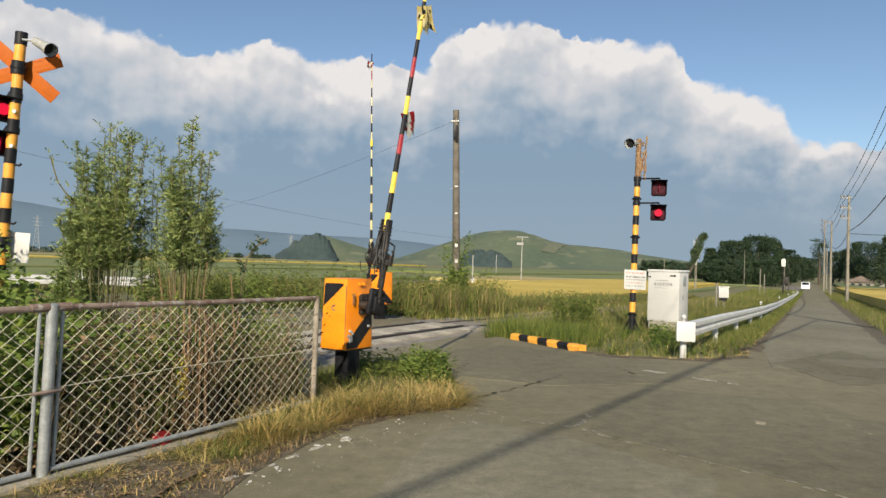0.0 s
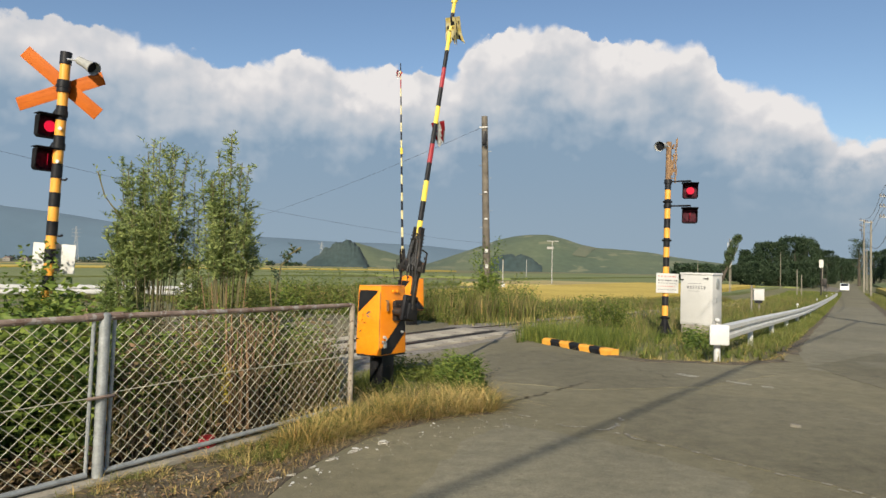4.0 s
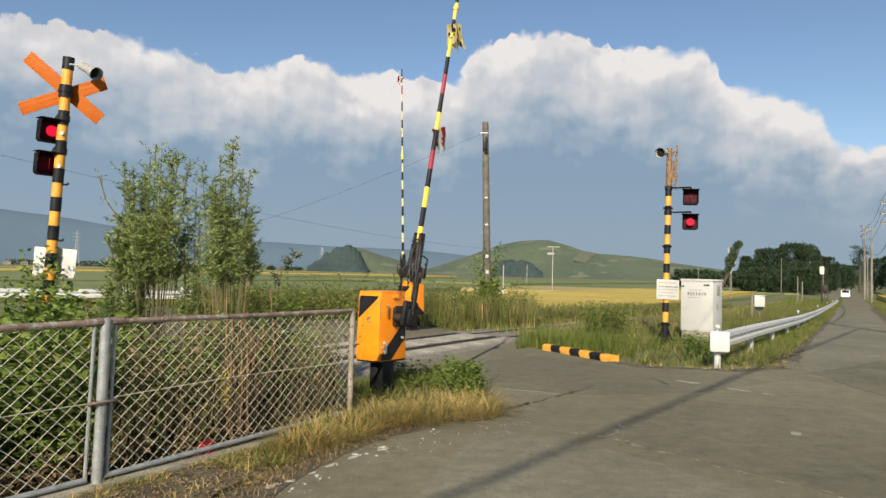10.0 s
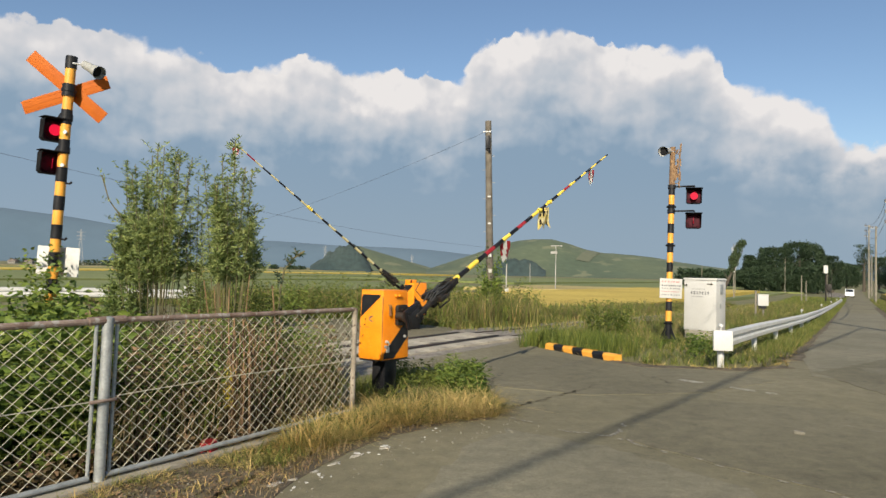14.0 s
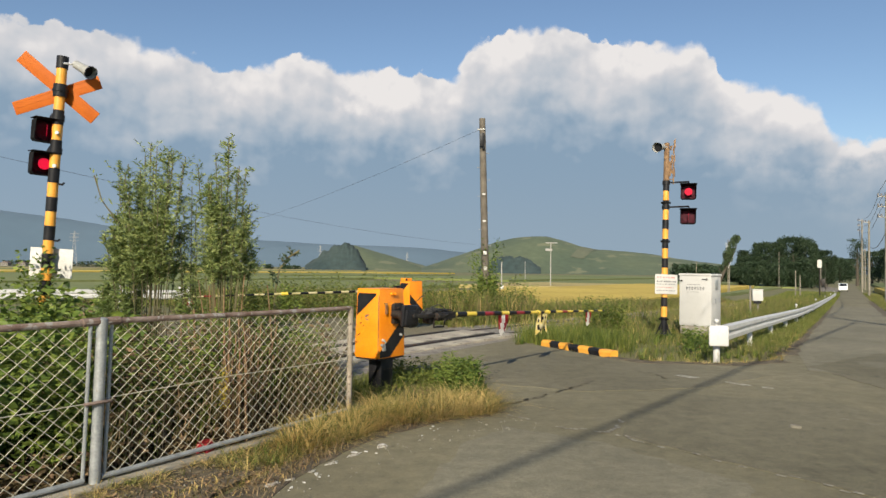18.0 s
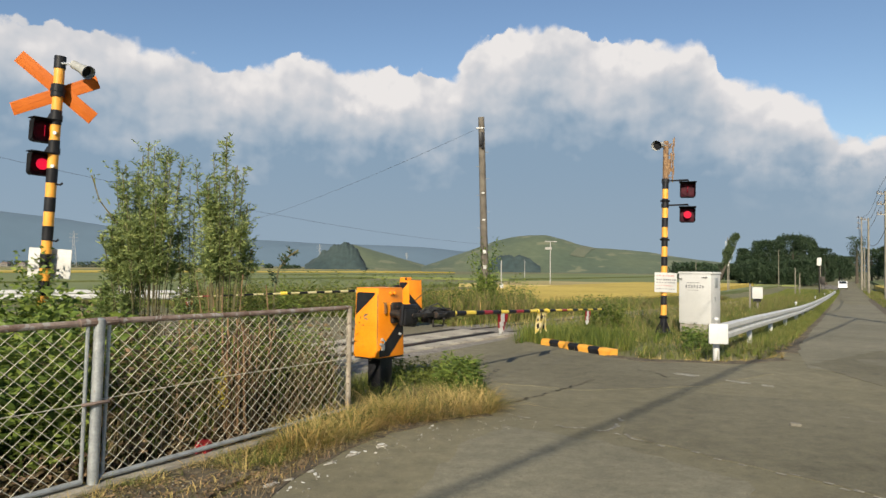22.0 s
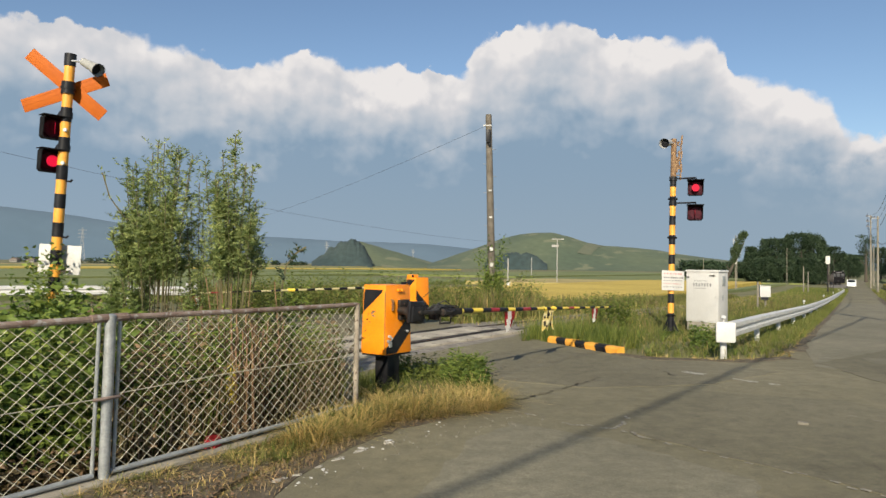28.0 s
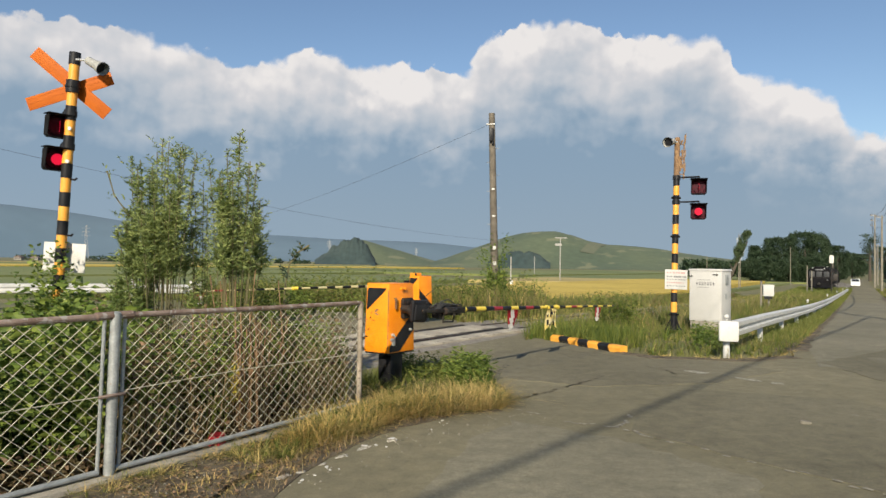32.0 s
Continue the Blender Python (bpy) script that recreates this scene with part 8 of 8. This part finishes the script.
def road_mark(pts, w, label, mat=None, lift=0.0085):
    b = bmesh.new()
    rr = random.Random(len(pts))
    for (x0, y0), (x1, y1) in zip(pts[:-1], pts[1:]):
        d = Vector((x1 - x0, y1 - y0, 0)).normalized()
        s = Vector((-d.y, d.x, 0)) * w / 2
        n = max(2, int(math.hypot(x1 - x0, y1 - y0) / 0.07))
        for i in range(n):
            if rr.random() < 0.42:
                continue
            jog = Vector((-d.y, d.x, 0)) * rr.uniform(-1.0, 1.0) * w
            p, q = Vector((x0, y0, lift)).lerp(Vector((x1, y1, lift)), i / n), Vector((x0, y0, lift)).lerp(Vector((x1, y1, lift)), (i + 0.97) / n)
            a, c = rr.uniform(0.4, 1), rr.uniform(0.4, 1)
            bm_poly(b, [p - s * a + jog, q - s * c + jog, q + s * c + jog, p + s * a + jog], (0, 0, 0.0006))
    tagged(new("road_marking", mesh_of("road_marking", b, mat or FADED)), label, "road marking", kind="structure")


FADED = material("faded_white_line", (0.225, 0.205, 0.155), (0.330, 0.305, 0.240), 9, 0.9, bump=0.3, fine=60, c3=(0.14, 0.13, 0.11), spot=0.5)
WORNWHITE = material("worn_white_line", (0.34, 0.325, 0.275), (0.50, 0.485, 0.43), 9, 0.9, bump=0.2, fine=50, c3=(0.20, 0.185, 0.15), spot=0.56)
for k in (-0.03, 0.03):
    road_mark([(3.60 + k, 10.48 + k), (3.88 + k, 10.26 + k)], 0.06, "worn white line remnant", WORNWHITE)
    road_mark([(4.12 + 0.4 * k, 9.88 + k), (4.60 + 0.4 * k, 9.42 + k)], 0.04, "worn white line remnant", WORNWHITE)
road_mark([(0.75, 7.6), (1.2, 7.0), (1.75, 6.7), (2.05, 6.2), (2.3, 5.9), (2.62, 5.5), (2.9, 5.2), (3.3, 4.6)], 0.045, "pale crack line across the asphalt")
road_mark([(1.72, 6.75), (1.95, 7.35)], 0.06, "pale crack line across the asphalt")
road_mark([(4.4, 7.6), (4.62, 7.2), (4.6, 6.7)], 0.02, "pale crack line across the asphalt")
road_mark([(-4.3, 17.3), (-3.2, 16.9)], 0.15, "white line beyond the track", WHITE)
# dirt and dead litter where grass meets asphalt
edge = ragged([(-1.30, 3.6), (-1.16, 4.72), (-1.06, 5.27), (-0.82, 5.93), (-0.44, 6.64), (0.06, 7.16), (0.60, 7.46)], 0.03, 3)
back = ragged([(0.55, 7.62), (0.0, 7.36), (-0.55, 6.86), (-1.0, 6.1), (-1.3, 5.4), (-1.5, 4.8), (-1.65, 3.6)], 0.06, 4)
# dirt tone, also laid as painted shade under the weeds
DIRT_SHADE = material("dark_dirt_shade", (0.060, 0.047, 0.030), (0.135, 0.108, 0.070), 5, 0.97, bump=0.8, fine=60, fine_mix=0.6, c3=(0.19, 0.15, 0.09), spot=0.58)
sheet("dirt_shade_strip", edge + back, DIRT_SHADE, 0.007, "dark dirt and litter along the asphalt's edge", "dirt", cell=0.8)
q = scatter(rng, edge[:-1] + back[:-1], 500, 2.0)
blades(rng, q, heights(q) + 0.03, 0.03, 0.16, 0.006, 1.8, "dead_grass", DEADSTEM, "dead grass lying on the dirt", "grass")
# bare dirt along the fence's foot
sheet("dirt_shade_strip", [(-3.2, 3.4), (-2.36, 4.92), (-1.9, 5.62), (-0.95, 7.1), (-0.6, 6.95), (-1.05, 6.2), (-1.35, 5.5), (-1.55, 4.9), (-1.7, 3.4)], DIRT_SHADE, 0.003, "bare brown dirt at the fence's foot", "dirt", cell=0.8)
# dark sheet puts the weeds' shade into the ground's colour
sheet("dirt_shade_strip", [(-4.6, 2.9), (-2.52, 5.02), (-0.98, 7.42), (-1.6, 8.7), (-2.4, 9.2), (-4.4, 8.2), (-7.0, 6.8)], DIRT_SHADE, -0.015, "dark ground sheet painting shade under the weeds behind the fence", "dirt", cell=1.5)
lane_soil = ragged([road_xy(s, 1.0) for s in (15.2, 20, 26, 34, 46, 60)], 0.10, 15, 0.5)
sheet("dirt_shade_strip", lane_soil + [road_xy(s, 1.5) for s in (60, 46, 34, 26, 20, 15.2)], DIRT_SHADE, 0.006, "dark soil along the lane's edge", "dirt", cell=3.0)
bank_strip = ragged([road_xy(s, -1.55) for s in (17.0, 24, 34, 46, 60, 80)], 0.08, 16, 0.5)
sheet("dirt_shade_strip", bank_strip + [road_xy(s, -2.2) for s in (80, 60, 46, 34, 24, 17.0)], DIRT_SHADE, 0.006, "dark strip under the bank beside the lane", "dirt", cell=3.0)
verge_soil = ragged([(2.98, 12.50), (3.55, 11.86), (5.04, 11.66), (6.25, 12.15)], 0.05, 17, 0.2)
sheet("dirt_shade_strip", verge_soil + [(6.2, 12.5), (5.04, 11.98), (3.75, 12.15), (3.2, 12.7)], DIRT_SHADE, 0.006, "bare soil where the verge meets the asphalt", "dirt", cell=1.5)
TAR = material("dark_crack", (0.030, 0.027, 0.022), (0.055, 0.048, 0.038), 9, 0.95, bump=0.3)
road_mark([(1.02, 11.2), (0.92, 10.75), (0.74, 10.2), (0.66, 9.7)], 0.05, "dark crack across the tarmac", TAR)
sheet("pavement_patch", ragged([(1.80, 6.68), (2.3, 5.95), (2.95, 5.2), (3.4, 4.6), (4.4, 5.0), (5.3, 6.6), (4.9, 8.4), (3.3, 8.9), (2.1, 7.6)], 0.04, 12), OLDPATCH, 0.0045, "darker smooth tarmac patch on the junction", "road patch")
sheet("pavement_patch", ragged([(6.05, 11.15), (6.5, 10.8), (7.4, 10.2), (8.4, 10.6)], 0.04, 13) + [road_xy(18, -1.7), road_xy(32, -1.62), road_xy(58, -1.62), road_xy(58, 1.02), road_xy(32, 1.0), road_xy(18, 0.95), road_xy(15.5, 0.9)], PALEPATCH, 0.0045, "paler resurfaced asphalt of the lane", "road patch")
road_mark([(6.0, 11.12), (6.5, 10.76), (7.4, 10.16), (8.4, 10.56)], 0.05, "dark uneven edge of the resurfaced lane", TAR)
SEAM = material("tarmac_seam", (0.075, 0.067, 0.046), (0.110, 0.098, 0.068), 7, 0.95, bump=0.3)
for k in (0.0, 0.012, 0.03):
    road_mark([(2.42 + k, 10.2), (1.75 + k, 9.2), (1.2 + k, 8.55), (0.79 + k, 8.07)], 0.03, "dark seam across the tarmac", SEAM)
    road_mark([(2.75, 11.0 + k), (3.0, 11.05 + k), (3.3, 10.65 + k), (3.38, 10.1 + k)], 0.025, "dark curved seam in the tarmac", SEAM)
# pale stay wires from the leaning tree to a post
g = empty("stay_wires", Matrix.Identity(4), "pale stay wires between the leaning tree and a post", "wire")
x, y = at_heading(22.75, 97)
z = land(x, y)
for a, c in (((0.0, 6.9), (1.1, 5.6)), ((1.1, 5.6), (0.3, 3.6)), ((0.0, 6.9), (0.3, 3.6))):
    b = bmesh.new()
    tube(b, [(x + a[0], y, z + a[1]), (x + (a[0] + c[0]) / 2, y, z + (a[1] + c[1]) / 2 - 0.1), (x + c[0], y, z + c[1])], 0.035, 5)
    part("wire", b, BOARD, g)


# ---- what moves ----
def motions():
    near = ((0, 81.5), (10.5, 81.5), (10.9, 79.0), (11.2, 75.2), (11.5, 69.9), (11.8, 66.0), (12.1, 61.4), (12.45, 55.0), (12.8, 48.3), (13.0, 44.5), (13.2, 40.7), (13.6, 32.8), (14.0, 25.7), (14.3, 20.2), (14.5, 16.4), (14.9, 8.2), (15.3, 0.6), (15.5, -2.2), (15.8, -1.9), (16.2, -2.0), (32.0, -2.0))
    walk(near_arm, [(t, near_pose(a)) for t, a in near])
    far = ((0, 91.0), (10.3, 91.0), (10.9, 89.5), (11.2, 87.2), (11.5, 84.0), (11.8, 78.7), (12.1, 73.1), (12.4, 67.1), (12.8, 58.8), (13.0, 54.4), (13.2, 50.7), (13.6, 41.3), (14.0, 32.6), (14.3, 26.0), (14.5, 21.6), (14.9, 12.5), (15.3, 3.5), (15.6, -0.8), (16.0, -0.3), (16.4, -0.4), (32.0, -0.4))
    walk(far_arm, [(t, far_pose(a)) for t, a in far])
    # the flags swing down towards the plumb line as the rods turn
    for flag, q, is_near in FLAGS:
        walk(flag, [(t, pose(q, 0, 0, 0, 0.75 * a, 0)) for t, a in (near if is_near else far)])
    # flashing lamps: each lit disc turns edge-on when its lamp goes dark
    plan = ((0, 1.2415, 0.187, 0.470, True), (1, 1.2415, 0.187, 0.470, False), (2, 1.242, 1.2185, 0.50, True), (3, 1.242, 1.2185, 0.50, False))
    for i, period, start, share, upper in plan:
        disc, m, edge = LAMPS[i]
        dark = m @ pose(0, 0, 0, 0, 0, edge)
        rows, k = [], -1
        first = ((0 - start) / period) % 1 < share
        rows.append((0.0, m if first == upper else dark))
        while True:
            t0 = start + k * period
            k += 1
            for t, on in ((t0, True), (t0 + share * period, False)):
                if 0.12 < t < 31.9:
                    a, c = (m, dark) if on == upper else (dark, m)
                    rows.append((t - 0.0167, c))
                    rows.append((t + 0.0167, a))
            if t0 > 33:
                break
        rows.append((32.0, rows[-1][1]))
        walk(disc, rows)
    walk(cloud_bank, [(0.0, pose(0, 0, 0, 0, 0, 0.16)), (32.0, pose(0, 0, 0, 0, 0, -0.36))])
    walk(train, [(t, train_pose(s)) for t, s in ((0, 800), (8, 680), (16, 520), (20, 410), (24, 300), (26, 236), (28, 180), (29, 150), (30, 128), (31, 114.5), (32, 104))])


motions()
